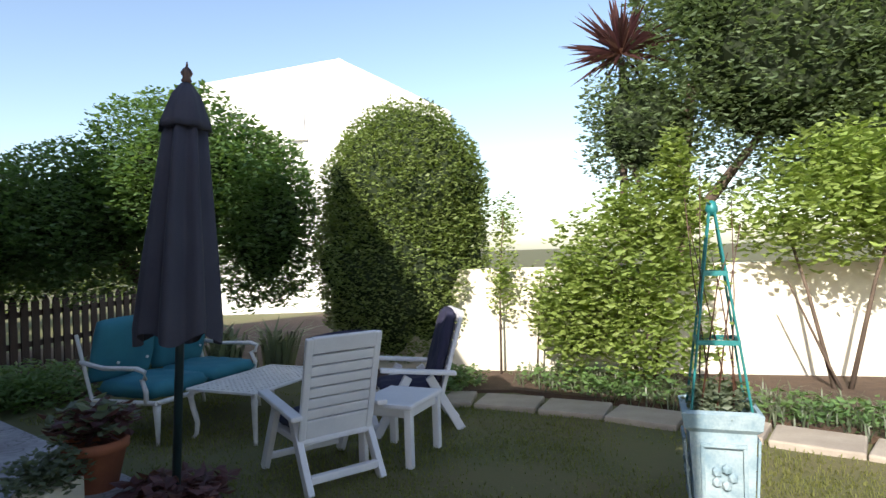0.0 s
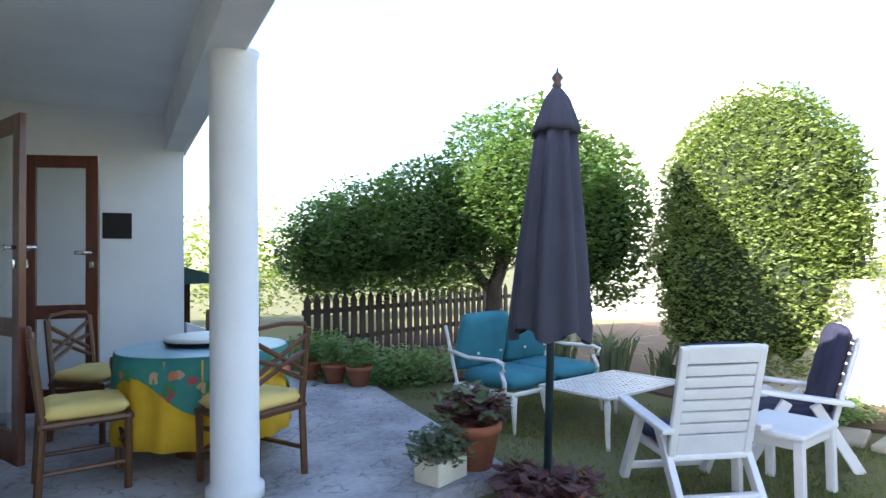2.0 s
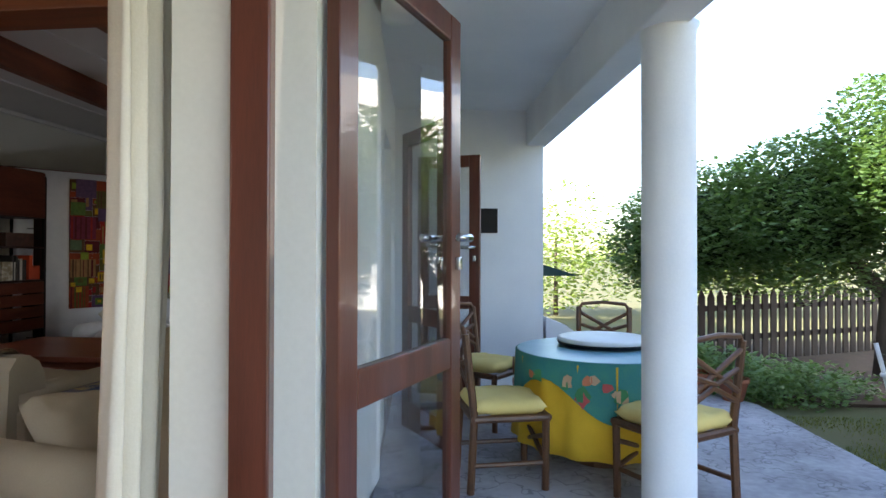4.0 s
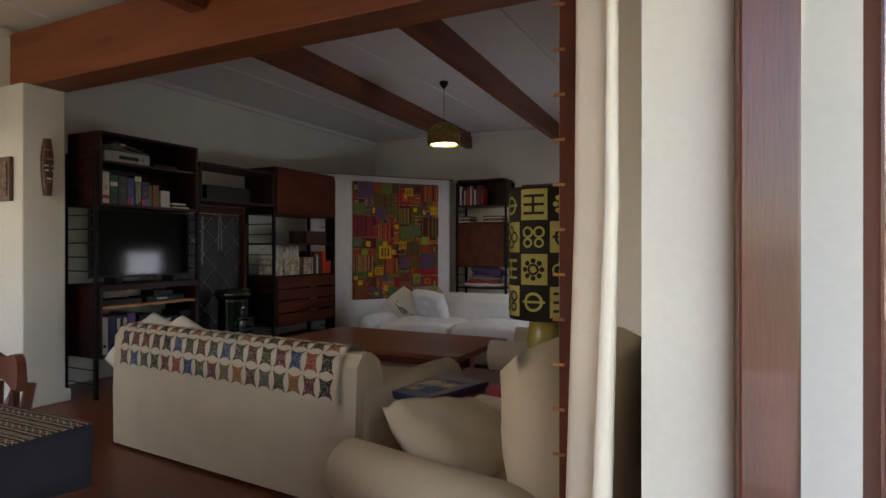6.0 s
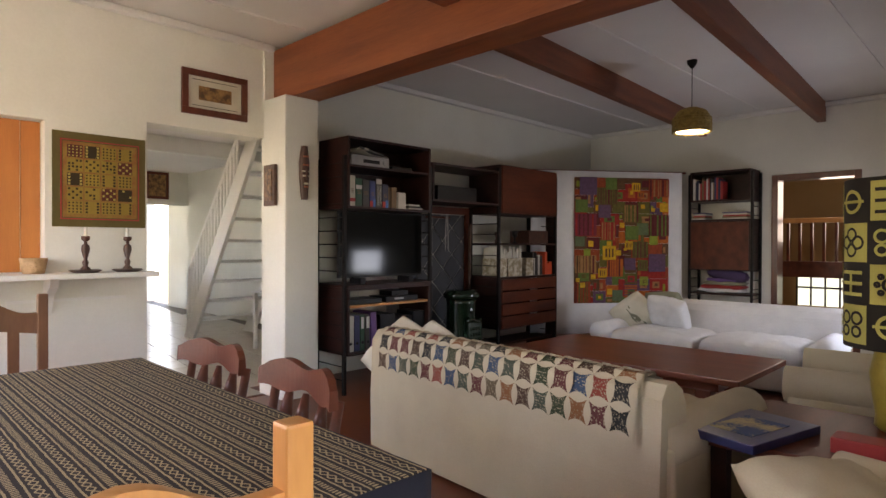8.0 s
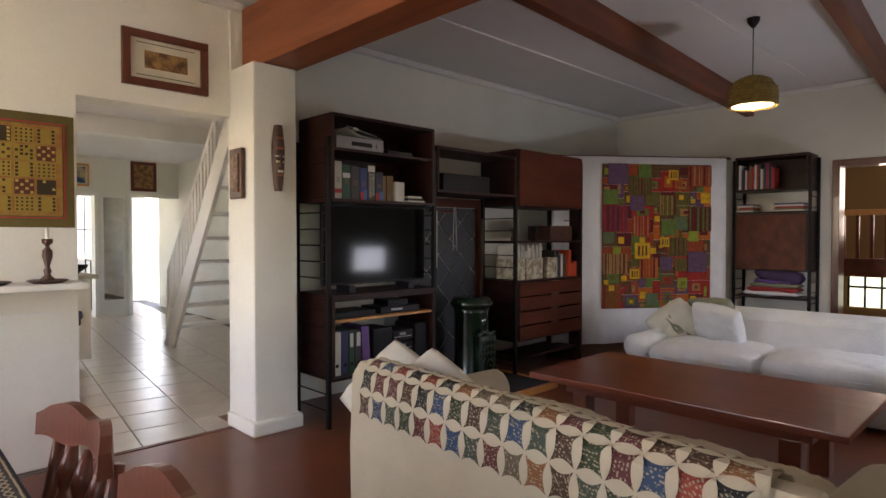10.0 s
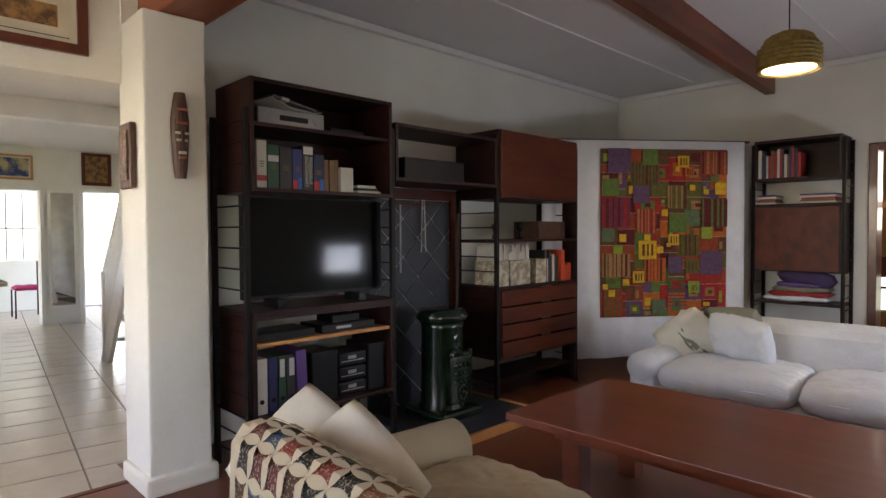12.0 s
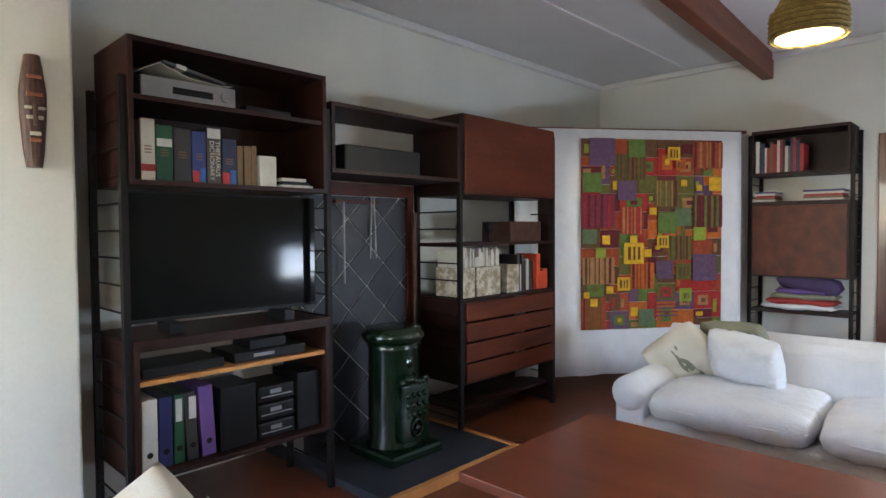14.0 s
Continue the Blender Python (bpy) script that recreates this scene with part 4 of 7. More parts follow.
lv = thing("garden_loveseat", "white cast-metal loveseat with buttoned teal cushions", "bench", pose(2.93, 4.38, G, 0, 0, 199) @ Matrix.Scale(1.03, 4))
bm = T([(-0.56, 0.36, 0.3), (0.56, 0.36, 0.3)], [(-0.56, -0.3, 0.28), (0.56, -0.3, 0.28)], [(-0.56, 0.36, 0.3), (-0.56, -0.3, 0.28)], [(0.56, 0.36, 0.3), (0.56, -0.3, 0.28)], r=0.018)
part("seat_frame", bm, CAST, lv)
for s in (-1, 1):
    part("back_post", T([(s * 0.56, -0.26, 0.26), (s * 0.57, -0.4, 0.76)], r=0.014), CAST, lv)
    part("arm", T([(s * 0.57, -0.36, 0.56), (s * 0.59, -0.1, 0.53), (s * 0.59, 0.22, 0.54), (s * 0.59, 0.29, 0.52), (s * 0.58, 0.28, 0.47), (s * 0.57, 0.24, 0.46), (s * 0.575, 0.28, 0.38), (s * 0.565, 0.27, 0.3)], r=0.017), CAST, lv, "", True)
    for y in (0.33, -0.28):
        part("leg", T([(s * 0.53, y, 0.3), (s * 0.55, y + 0.02, 0.22), (s * 0.53, y, 0.1), (s * 0.54, y + 0.01, 0)], r=0.03, r2=0.012), CAST, lv, "", True)
    part("seat_cushion", pillow(0.54, 0.62, 0.13, pose(s * 0.275, 0.03, 0.365), crisp=0.2), TEAL, lv, "teal seat cushion", True)
    bc = part("back_cushion", pillow(0.55, 0.5, 0.13, pose(s * 0.28, -0.27, 0.63, 76, 0, 0), crisp=0.2), TEAL, lv, "buttoned teal back cushion", True)
    bm = bmesh.new()
    for i in (-1, 1):
        for j in (-1, 1):
            bm = bmesh.new()
            bmesh.ops.create_icosphere(bm, subdivisions=1, radius=0.013, matrix=pose(s * 0.28 + i * 0.13, -0.203 - j * 0.028, 0.645 + j * 0.11))
            part("button", bm, WHITE_CLOTH, bc, "pale button")

# ---- fence, pots, planter ----
fe = thing("picket_fence", "dark-stained picket fence with pointed pickets", "fence", pose(1.42, 7.5, G, 0, 0, 27))
for z in (0.3, 0.68):
    part("rail", B((0, 4.5, 0.012, 0.04, z, z + 0.07)), FENCE, fe)
me_p = None
for i in range(29):
    if me_p is None:
        bm = prism([(-0.05, 0), (0.05, 0), (0.05, 0.86), (0, 0.95), (-0.05, 0.86)], 0, 0.018)
        p = part("picket", moved(bm, pose(0, 0.01, 0, 90, 0, 0)), FENCE, fe)
        me_p = p.data
    else:
        p = new("picket", me_p)
        p.parent = fe
    p.location = (0.06 + i * 0.152, 0, 0)


def pot(m, r, h, label):
    t = thing("flower_pot", label, "pot", m, "terracotta pots")
    part("pot", lathe([(r * 0.65, 0), (r * 0.95, h * 0.8), (r * 1.04, h * 0.8), (r * 1.05, h), (r * 0.92, h), (r * 0.9, h * 0.9), (r * 0.1, h * 0.88)], 28), TERRACOTTA, t, "", True)
    return t


rng = random.Random(21)
for (x, y) in ((1.36, 6.35), (1.55, 6.05), (1.75, 5.78)):
    t = pot(pose(x, y, -0.08), 0.13, 0.2, "weathered terracotta pot with green plants")
    foliage("plant", blob_points([((0, 0, 0.32), (0.2, 0.2, 0.16))], 260, rng, 0.9), 0.07, rng, LEAF_TREE, t)
t = pot(pose(1.86, 3.12, -0.08), 0.16, 0.27, "large terracotta pot with a reddish succulent")
foliage("plant", blob_points([((0, 0, 0.36), (0.2, 0.2, 0.1))], 300, rng, 0.9), 0.08, rng, LEAF_RED, t)
foliage("plant", blob_points([((0, 0, 0.38), (0.2, 0.2, 0.1))], 160, rng, 0.9), 0.08, rng, LEAF_SUCC, t)
t = thing("planter_box", "small pale planter full of grey-green foliage", "planter", pose(1.6, 3.0, -0.08, 0, 0, 30))
part("box", B((-0.13, 0.13, -0.09, 0.09, 0, 0.13), bevel=0.01), MOUNT, t)
foliage("plant", blob_points([((0, 0, 0.19), (0.2, 0.17, 0.13))], 900, rng, 0.8), 0.045, rng, LEAF_SUCC, t)
t = pot(pose(2.06, 2.62, G), 0.2, 0.1, "low clay bowl of red-leaved plants round the umbrella foot")
foliage("plant", blob_points([((0, 0, 0.12), (0.3, 0.25, 0.08))], 420, rng, 0.9), 0.09, rng, LEAF_RED, t)

pl = thing("square_planter", "weathered teal square planter with moulded panels", "planter", pose(3.56, 0.36, G, 0, 0, -68) @ Matrix.Diagonal((1, 1, 1.09, 1)))
bm = lathe([(0.15, 0), (0.165, 0.03), (0.165, 0.07), (0.17, 0.09), (0.195, 0.44), (0.225, 0.46), (0.235, 0.52), (0.20, 0.53), (0.19, 0.5), (0.03, 0.49)], 4)
part("body", moved(bm, pose(0, 0, 0, 0, 0, 45)), PLANTER_BLUE, pl)
for a in (0, 90, 180, 270):
    bm = B((-0.095, 0.095, -0.006, 0.006, 0.12, 0.137), (-0.095, 0.095, -0.006, 0.006, 0.385, 0.402), (-0.095, -0.078, -0.006, 0.006, 0.1375, 0.3845), (0.078, 0.095, -0.006, 0.006, 0.1375, 0.3845), bevel=0.003)
    for q in range(5):
        bmesh.ops.create_icosphere(bm, subdivisions=1, radius=0.024, matrix=pose(0.036 * math.cos(q * 1.257), 0.008, 0.26 + 0.036 * math.sin(q * 1.257)))
    part("moulding", moved(bm, pose(0, 0, 0, 0, 0, a) @ pose(0, -0.130, 0.0, 3.6, 0, 0)), PLANTER_BLUE, pl)
foliage("plant", blob_points([((0, 0, 0.55), (0.14, 0.14, 0.1))], 700, rng, 0.9), 0.04, rng, LEAF_SUCC, pl)
ob_ = thing("plant_obelisk", "slim teal metal plant obelisk standing in the planter", "trellis", pose(3.56, 0.36, G + 0.53, 0, 0, -68) @ Matrix.Diagonal((1, 1, 0.92, 1)))
for sx in (-1, 1):
    for sy in (-1, 1):
        part("leg", T([(sx * 0.13, sy * 0.13, 0), (sx * 0.012, sy * 0.012, 1.02)], r=0.006), OBELISK, ob_)
for z in (0.36, 0.7):
    q = 0.13 - 0.118 * z / 1.02
    part("band", B((-q, q, -q - 0.006, -q + 0.006, z, z + 0.025), (-q, q, q - 0.006, q + 0.006, z, z + 0.025), (-q - 0.006, -q + 0.006, -q, q, z, z + 0.025), (q - 0.006, q + 0.006, -q, q, z, z + 0.025)), OBELISK, ob_)
part("finial", lathe([(0.012, 1.0), (0.03, 1.03), (0.02, 1.07), (0.004, 1.08)], 12), OBELISK, ob_, "", True)

cl = thing("climbing_rose", "thin reddish climber with sparse leaves on the obelisk", "plant", pose(3.56, 0.36, G + 0.53, 0, 0, -68))
for k in range(7):
    a = k * 0.9
    part("stem", T([(0.09 * math.cos(a), 0.09 * math.sin(a), 0), (0.07 * math.cos(a + 0.5), 0.08 * math.sin(a + 0.5), 0.3), (0.09 * math.cos(a + 1.2), 0.05 * math.sin(a + 1.2), 0.55 + 0.05 * (k % 3)), (0.12 * math.cos(a + 1.6), 0.06 * math.sin(a + 1.6), 0.75 + 0.13 * (k % 4))], r=0.005, r2=0.002, seg=5), CARVING, cl, "", True)
foliage("leaf_growth", blob_points([((0, 0, 0.35), (0.12, 0.12, 0.3)), ((0, 0, 0.85), (0.1, 0.08, 0.28))], 90, rng, 0.9, 0.3), 0.045, rng, LEAF_LIME, cl)
# edging stones of the bed
for i, (x, y, a) in enumerate(((4.35, 3.5, -50), (4.62, 2.95, -60), (4.82, 2.4, -72), (4.95, 1.85, -78), (5.03, 1.3, -82), (5.08, 0.75, -86), (5.1, 0.2, -88), (5.1, -0.35, -90), (5.1, -0.9, -90))):
    bm = bmesh.new()
    box(bm, -0.26, 0.26, -0.2, 0.2, -0.06, 0.045, 0.015)
    single("edging_stone", bm, STONE, "flat sandy paving stone edging the lawn", "stone", pose(x, y, G, 0, 0, a + (i * 37 % 7) - 3), group="edging stones")

# ---- trees and shrubs ----
rng = random.Random(7)


# very dark green that paints the shade deep inside the crowns
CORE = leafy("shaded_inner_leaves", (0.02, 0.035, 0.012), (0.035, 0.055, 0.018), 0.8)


def tree(name, label, category, trunks, lobes, n, size, material, cut=None, shell=0.4, rough=0.18, bark=BARK, droop=0.3, long=1.8, core=0.0):
    t = thing(name, label, category)
    for pts, r0, r1 in trunks:
        part("trunk", T(pts, r=r0, r2=r1), bark, t, "", True)
    # solid dark lobes added behind the leaves as the crown's inner shade
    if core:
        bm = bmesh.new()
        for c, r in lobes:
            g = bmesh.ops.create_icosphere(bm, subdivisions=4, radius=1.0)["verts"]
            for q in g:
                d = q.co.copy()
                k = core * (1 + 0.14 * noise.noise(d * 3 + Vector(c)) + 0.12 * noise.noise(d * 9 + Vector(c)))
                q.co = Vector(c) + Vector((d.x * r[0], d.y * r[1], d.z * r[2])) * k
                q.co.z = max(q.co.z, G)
        part("inner_growth", bm, CORE, t, "solid dark core standing in for shade inside the crown")
    foliage("crown", blob_points(lobes, n, rng, shell, rough, cut), size, rng, material, t, droop, long)
    return t


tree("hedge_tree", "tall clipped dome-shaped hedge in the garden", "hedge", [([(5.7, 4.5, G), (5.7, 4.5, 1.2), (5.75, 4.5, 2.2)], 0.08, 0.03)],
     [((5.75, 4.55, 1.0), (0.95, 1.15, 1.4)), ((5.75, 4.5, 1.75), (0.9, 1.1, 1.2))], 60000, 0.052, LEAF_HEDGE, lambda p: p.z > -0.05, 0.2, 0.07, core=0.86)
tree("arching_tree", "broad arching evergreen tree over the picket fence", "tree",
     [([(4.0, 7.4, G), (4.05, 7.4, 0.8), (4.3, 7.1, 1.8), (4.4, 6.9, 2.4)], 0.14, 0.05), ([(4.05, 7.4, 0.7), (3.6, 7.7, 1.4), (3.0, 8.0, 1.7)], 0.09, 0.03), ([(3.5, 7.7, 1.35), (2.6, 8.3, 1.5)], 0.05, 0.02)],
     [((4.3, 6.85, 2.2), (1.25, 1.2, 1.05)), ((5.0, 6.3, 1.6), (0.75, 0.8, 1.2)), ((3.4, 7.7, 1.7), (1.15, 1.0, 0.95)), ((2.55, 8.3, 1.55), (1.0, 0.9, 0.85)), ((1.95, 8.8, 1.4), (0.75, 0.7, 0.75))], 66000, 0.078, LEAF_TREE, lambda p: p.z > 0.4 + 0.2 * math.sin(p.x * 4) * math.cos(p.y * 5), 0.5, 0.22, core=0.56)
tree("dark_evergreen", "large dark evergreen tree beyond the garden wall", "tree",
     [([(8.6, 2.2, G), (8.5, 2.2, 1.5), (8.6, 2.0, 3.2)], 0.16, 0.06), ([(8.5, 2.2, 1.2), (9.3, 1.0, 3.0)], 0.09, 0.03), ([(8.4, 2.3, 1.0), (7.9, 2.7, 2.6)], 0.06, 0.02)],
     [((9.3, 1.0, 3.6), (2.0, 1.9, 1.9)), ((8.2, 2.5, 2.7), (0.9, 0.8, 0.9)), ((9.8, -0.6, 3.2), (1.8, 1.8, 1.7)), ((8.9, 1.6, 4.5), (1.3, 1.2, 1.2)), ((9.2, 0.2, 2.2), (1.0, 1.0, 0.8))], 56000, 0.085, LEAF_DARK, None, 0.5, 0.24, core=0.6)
tree("lime_shrub", "sunlit lime-green leafy shrub in the flower bed", "shrub",
     [([(5.9, 1.7, G), (5.85, 1.8, 0.6), (5.8, 2.0, 1.2)], 0.02, 0.008), ([(5.95, 1.6, G), (6.1, 1.5, 0.8), (6.1, 1.3, 1.3)], 0.02, 0.008), ([(5.9, 1.65, G), (5.7, 1.5, 0.9)], 0.015, 0.006)],
     [((5.9, 1.75, 0.95), (0.6, 0.75, 0.6)), ((5.9, 1.5, 1.45), (0.35, 0.5, 0.35)), ((5.6, 2.2, 0.55), (0.3, 0.35, 0.5)), ((5.75, 1.6, 0.35), (0.35, 0.6, 0.35)), ((5.8, 1.3, 1.85), (0.12, 0.14, 0.3))], 12000, 0.075, LEAF_LIME, None, 0.6, 0.3)
tree("lime_shrub", "tall sunlit bush with bare reddish stems", "shrub",
     [([(6.7, 0.3, G), (6.8, 0.5, 0.7), (6.9, 0.7, 1.4)], 0.022, 0.01), ([(6.75, 0.2, G), (6.8, 0.0, 0.8), (6.9, -0.2, 1.5)], 0.022, 0.01), ([(6.7, 0.25, G), (6.5, 0.6, 0.8)], 0.015, 0.008), ([(6.8, -0.4, G), (7.0, -0.7, 1.1)], 0.02, 0.01)],
     [((6.9, 0.4, 1.35), (0.6, 0.8, 0.45)), ((7.1, -0.5, 1.5), (0.8, 0.8, 0.6)), ((7.3, 0.1, 1.85), (0.7, 0.8, 0.4))], 10000, 0.085, LEAF_LIME, None, 0.7, 0.3)
tree("slim_shrub", "thin pale shrub against the white wall", "shrub", [([(5.7, 3.1, G), (5.72, 3.1, 0.7), (5.75, 3.05, 1.5)], 0.014, 0.005), ([(5.75, 2.7, G), (5.8, 2.65, 0.9)], 0.012, 0.005)],
     [((5.72, 3.05, 0.9), (0.16, 0.18, 0.5)), ((5.78, 2.65, 0.6), (0.16, 0.18, 0.35)), ((6.4, 3.5, 1.5), (0.16, 0.2, 0.35))], 1500, 0.055, LEAF_LIME, None, 0.9, 0.3)
cy = thing("red_cordyline", "dark red spiky cordyline above the shrubs", "plant")
part("trunk", T([(8.0, 2.75, G), (8.0, 2.7, 1.8), (7.95, 2.65, 3.5)], r=0.06, r2=0.04), BARK, cy, "", True)
v_, f_ = [], []
for i in range(110):
    a, e = rng.uniform(0, 6.283), rng.uniform(-0.5, 1.4)
    d = Vector((math.cos(a) * math.cos(e), math.sin(a) * math.cos(e), math.sin(e)))
    s = d.cross(Vector((0.1, 0.2, 1))).normalized() * 0.028
    p = Vector((7.95, 2.65, 3.6))
    L = rng.uniform(0.55, 0.85)
    k = len(v_)
    v_ += [p, p + d * L * 0.5 + s, p + d * L - Vector((0, 0, 0.07)), p + d * L * 0.5 - s]
    f_ += [(k, k + 1, k + 2), (k, k + 2, k + 3)]
me = bpy.data.meshes.new("leaves")
me.from_pydata([tuple(c) for c in v_], [], f_)
me.materials.append(LEAF_RED)
o = new("leaves", me)
o.parent = cy
# strap-leaved clumps and low border plants
for (x, y, n_, hgt) in ((4.0, 5.7, 46, 0.62), (4.5, 5.35, 46, 0.62), (3.6, 6.2, 40, 0.55), (4.9, 4.95, 34, 0.5), (4.3, 5.95, 40, 0.6), (4.75, 5.6, 36, 0.55), (3.3, 5.8, 34, 0.45)):
    t = thing("strap_plant", "clump of dark strap-leaved lilies in the bed", "plant", pose(x, y, G), "strap plants")
    blades([Vector((rng.gauss(0, 0.07), rng.gauss(0, 0.07), 0)) for _ in range(n_)], hgt, 0.05, rng, LEAF_SUCC, "leaf", 0.7, t)
low = [Vector((x, y, G)) for x, y in ((rng.uniform(5.3, 6.1), rng.uniform(-1.5, 2.8)) for _ in range(1100))]
ob_l = blades(low, 0.2, 0.014, rng, LEAF_SUCC, "border_plants", 0.9)
tagged(ob_l, "low green border plants along the bed", "plants", kind="stuff")
pts_ = blob_points([((5.5, 1.9, G + 0.12), (0.25, 0.9, 0.14)), ((5.6, 0.2, G + 0.1), (0.3, 1.0, 0.12)), ((4.9, 3.2, G + 0.1), (0.5, 0.3, 0.12)), ((2.3, 6.3, G + 0.15), (0.9, 0.6, 0.22)), ((1.6, 7.3, G + 0.2), (0.5, 0.8, 0.3))], 11000, rng, 0.9, 0.3)
me = leaves(pts_, 0.06, rng)
me.materials.append(LEAF_TREE)
tagged(new("ground_cover", me), "leafy ground cover in the beds", "plants", kind="stuff")
# grass blades over the near lawn
g_ = []
while len(g_) < 42000:
    x, y = rng.uniform(1.3, 5.0), rng.uniform(-1.0, 5.6)
    if (x < 2.1 and y > 2.7) or x > 5.0 - max(0, y - 2.2) * 0.45:
        continue
    if noise.noise(Vector((x * 1.3, y * 1.3, 5))) > rng.uniform(-0.5, 0.6):
        continue
    g_.append(Vector((x, y, G - 0.005)))
tagged(blades(g_, 0.035, 0.006, rng, GRASS, "grass", 0.9), "short uneven lawn grass", "grass", kind="stuff")
# farther garden seen past the veranda
tree("far_shrub", "pale sunlit shrubs beyond the fence", "shrub", [([(0.9, 14, G), (0.9, 14, 1.6)], 0.06, 0.03)], [((0.9, 14, 1.3), (1.6, 1.2, 1.4)), ((-1.8, 14.5, 1.4), (1.6, 1.2, 1.4)), ((3.4, 14.5, 1.0), (1.6, 1.2, 1.0)), ((6, 15, 1.0), (2, 1.2, 0.9))], 14000, 0.12, LEAF_LIME, None, 0.7, 0.3)
gz = thing("garden_awning", "dark green garden awning on brown posts", "awning", pose(-0.1, 9.8, G, 0, 0, 8))
part("canopy", moved(prism([(-1.4, 0), (0.6, 0), (-1.4, 0.62)], 0, 1.6), pose(0, 0, 1.1, 90, 0, 0)), GREEN_ROOF, gz)
part("post", B((0.0, 0.09, -0.05, 0.04, 0, 1.1)), FENCE, gz)
part("post", B((-1.3, -1.21, -0.05, 0.04, 0, 1.1)), FENCE, gz)

# ---- living room: shelving ----
SX = -5.565                # front of the shelving


def post_pair(parent, y, h, back=-6.0):
    """A ladder upright of thin black bars."""
    bm = B((SX - 0.03, SX, y - 0.014, y + 0.014, 0, h), (back, back + 0.03, y - 0.014, y + 0.014, 0, h))
    z = 0.12
    while z < h - 0.05:
        tube(bm, [(SX - 0.02, y, z), (back + 0.02, y, z)], 0.005, 6)
        z += 0.115
    part("upright", bm, IRON, parent, "black ladder upright")


def open_case(parent, name, y0, y1, z0, z1, x0, x1, t=0.022, back=True, shelves=(), material=DARK_WOOD):
    bm = B((x0, x1, y0, y1, z1 - t, z1), (x0, x1, y0, y1, z0, z0 + t), (x0, x1, y0, y0 + t, z0 + t, z1 - t), (x0, x1, y1 - t, y1, z0 + t, z1 - t), bevel=0.002)
    if back:
        box(bm, x0 + 0.002, x0 + 0.014, y0 + t, y1 - t, z0 + t, z1 - t)
    c = part(name, bm, material, parent)
    for z in shelves:
        part("shelf", B((x0 + 0.014, x1 - 0.012, y0 + t, y1 - t, z - 0.01, z + 0.01)), material, parent)
    return c


su = thing("wall_unit", "dark rosewood shelving bay on black ladder uprights", "shelving")
for y in (3.475, 4.475):
    post_pair(su, y, 2.02)
open_case(su, "upper_case", 3.492, 4.458, 1.575, 2.185, -5.98, SX + 0.012, shelves=(1.94,))
open_case(su, "lower_case", 3.492, 4.458, 0.325, 0.90, -5.98, SX + 0.012, back=False, shelves=())
part("shelf", B((-5.97, SX, 3.515, 4.435, 0.73, 0.75)), PINE, su, "raw pine shelf edge")
part("top_shelf", B((-6.0, SX + 0.02, 3.492, 4.458, 0.9, 0.925), bevel=0.003), DARK_WOOD, su)
mu = thing("bridge_cabinet", "dark open box shelf bridging two bays", "shelving")
open_case(mu, "case", 4.495, 5.50, 1.69, 2.065, -5.98, SX + 0.006, back=False)
cu = thing("wall_unit", "dark rosewood bay with drop-front cabinet and drawers", "shelving")
for y in (5.515, 6.6):
    post_pair(cu, y, 2.1)
open_case(cu, "upper_cabinet", 5.53, 6.585, 1.61, 2.145, -5.98, SX, material=DARK_WOOD)
part("cabinet_door", B((SX + 0.002, SX + 0.02, 5.54, 6.575, 1.62, 2.135), bevel=0.003), RED_WOOD, cu, "red-brown veneered drop front")
part("shelf", B((-5.98, SX, 5.53, 6.585, 1.27, 1.29)), DARK_WOOD, cu)
open_case(cu, "drawer_case", 5.53, 6.585, 0.345, 0.915, -5.98, SX)
for i in range(4):
    z = 0.36 + i * 0.136
    part("drawer", B((SX + 0.002, SX + 0.02, 5.545, 6.57, z, z + 0.124), bevel=0.006), RED_WOOD, cu, "red-brown drawer front")
part("bottom_shelf", B((-5.98, SX - 0.05, 5.53, 6.585, 0.16, 0.18)), DARK_WOOD, cu)
part("corner_panel", B((-6.0, -5.6, 6.64, 6.66, 0, 2.1)), DARK_WOOD, cu)
# the backing of the stove: tiles set on the diagonal
bs = thing("stove_backing", "slate tiles set diagonally in a timber surround", "tiles")
part("backing", B((-6.325, -5.985, 4.56, 5.44, 0.0, 1.6)), PALE_GROUT, bs, "pale grout lines")
part("surround", B((-5.985, -5.96, 4.56, 5.46, 1.6, 1.68), (-5.985, -5.96, 5.4, 5.46, 0.05, 1.6)), RED_WOOD, bs, "timber surround")
import itertools
for i, j in itertools.product(range(-1, 6), range(-1, 9)):
    for o in (0, 0.5):
        cy_, cz_ = 4.62 + (i + o) * 0.29, 0.15 + (j + o) * 0.29
        poly = [(cy_ - 0.139, cz_), (cy_, cz_ - 0.139), (cy_ + 0.139, cz_), (cy_, cz_ + 0.139)]

        def clip(pts, f):
            out = []
            for a, b in zip(pts, pts[1:] + pts[:1]):
                fa, fb = f(a), f(b)
                if fa >= 0:
                    out.append(a)
                if fa * fb < 0:
                    k = fa / (fa - fb)
                    out.append((a[0] + (b[0] - a[0]) * k, a[1] + (b[1] - a[1]) * k))
            return out
        for f in (lambda p: p[0] - 4.565, lambda p: 5.395 - p[0], lambda p: p[1] - 0.05, lambda p: 1.595 - p[1]):
            poly = clip(poly, f) if poly else poly
        if len(poly) < 3:
            continue
        bm = prism(poly, 0, 0.008)
        moved(bm, Matrix(((0, 0, 1, -5.985), (1, 0, 0, 0), (0, 1, 0, 0), (0, 0, 0, 1))))
        bmesh.ops.recalc_face_normals(bm, faces=bm.faces)
        part("tile", bm, SLATE, bs)
fi = thing("fire_irons", "brass-tipped fire irons hanging on the tiles", "fire irons")
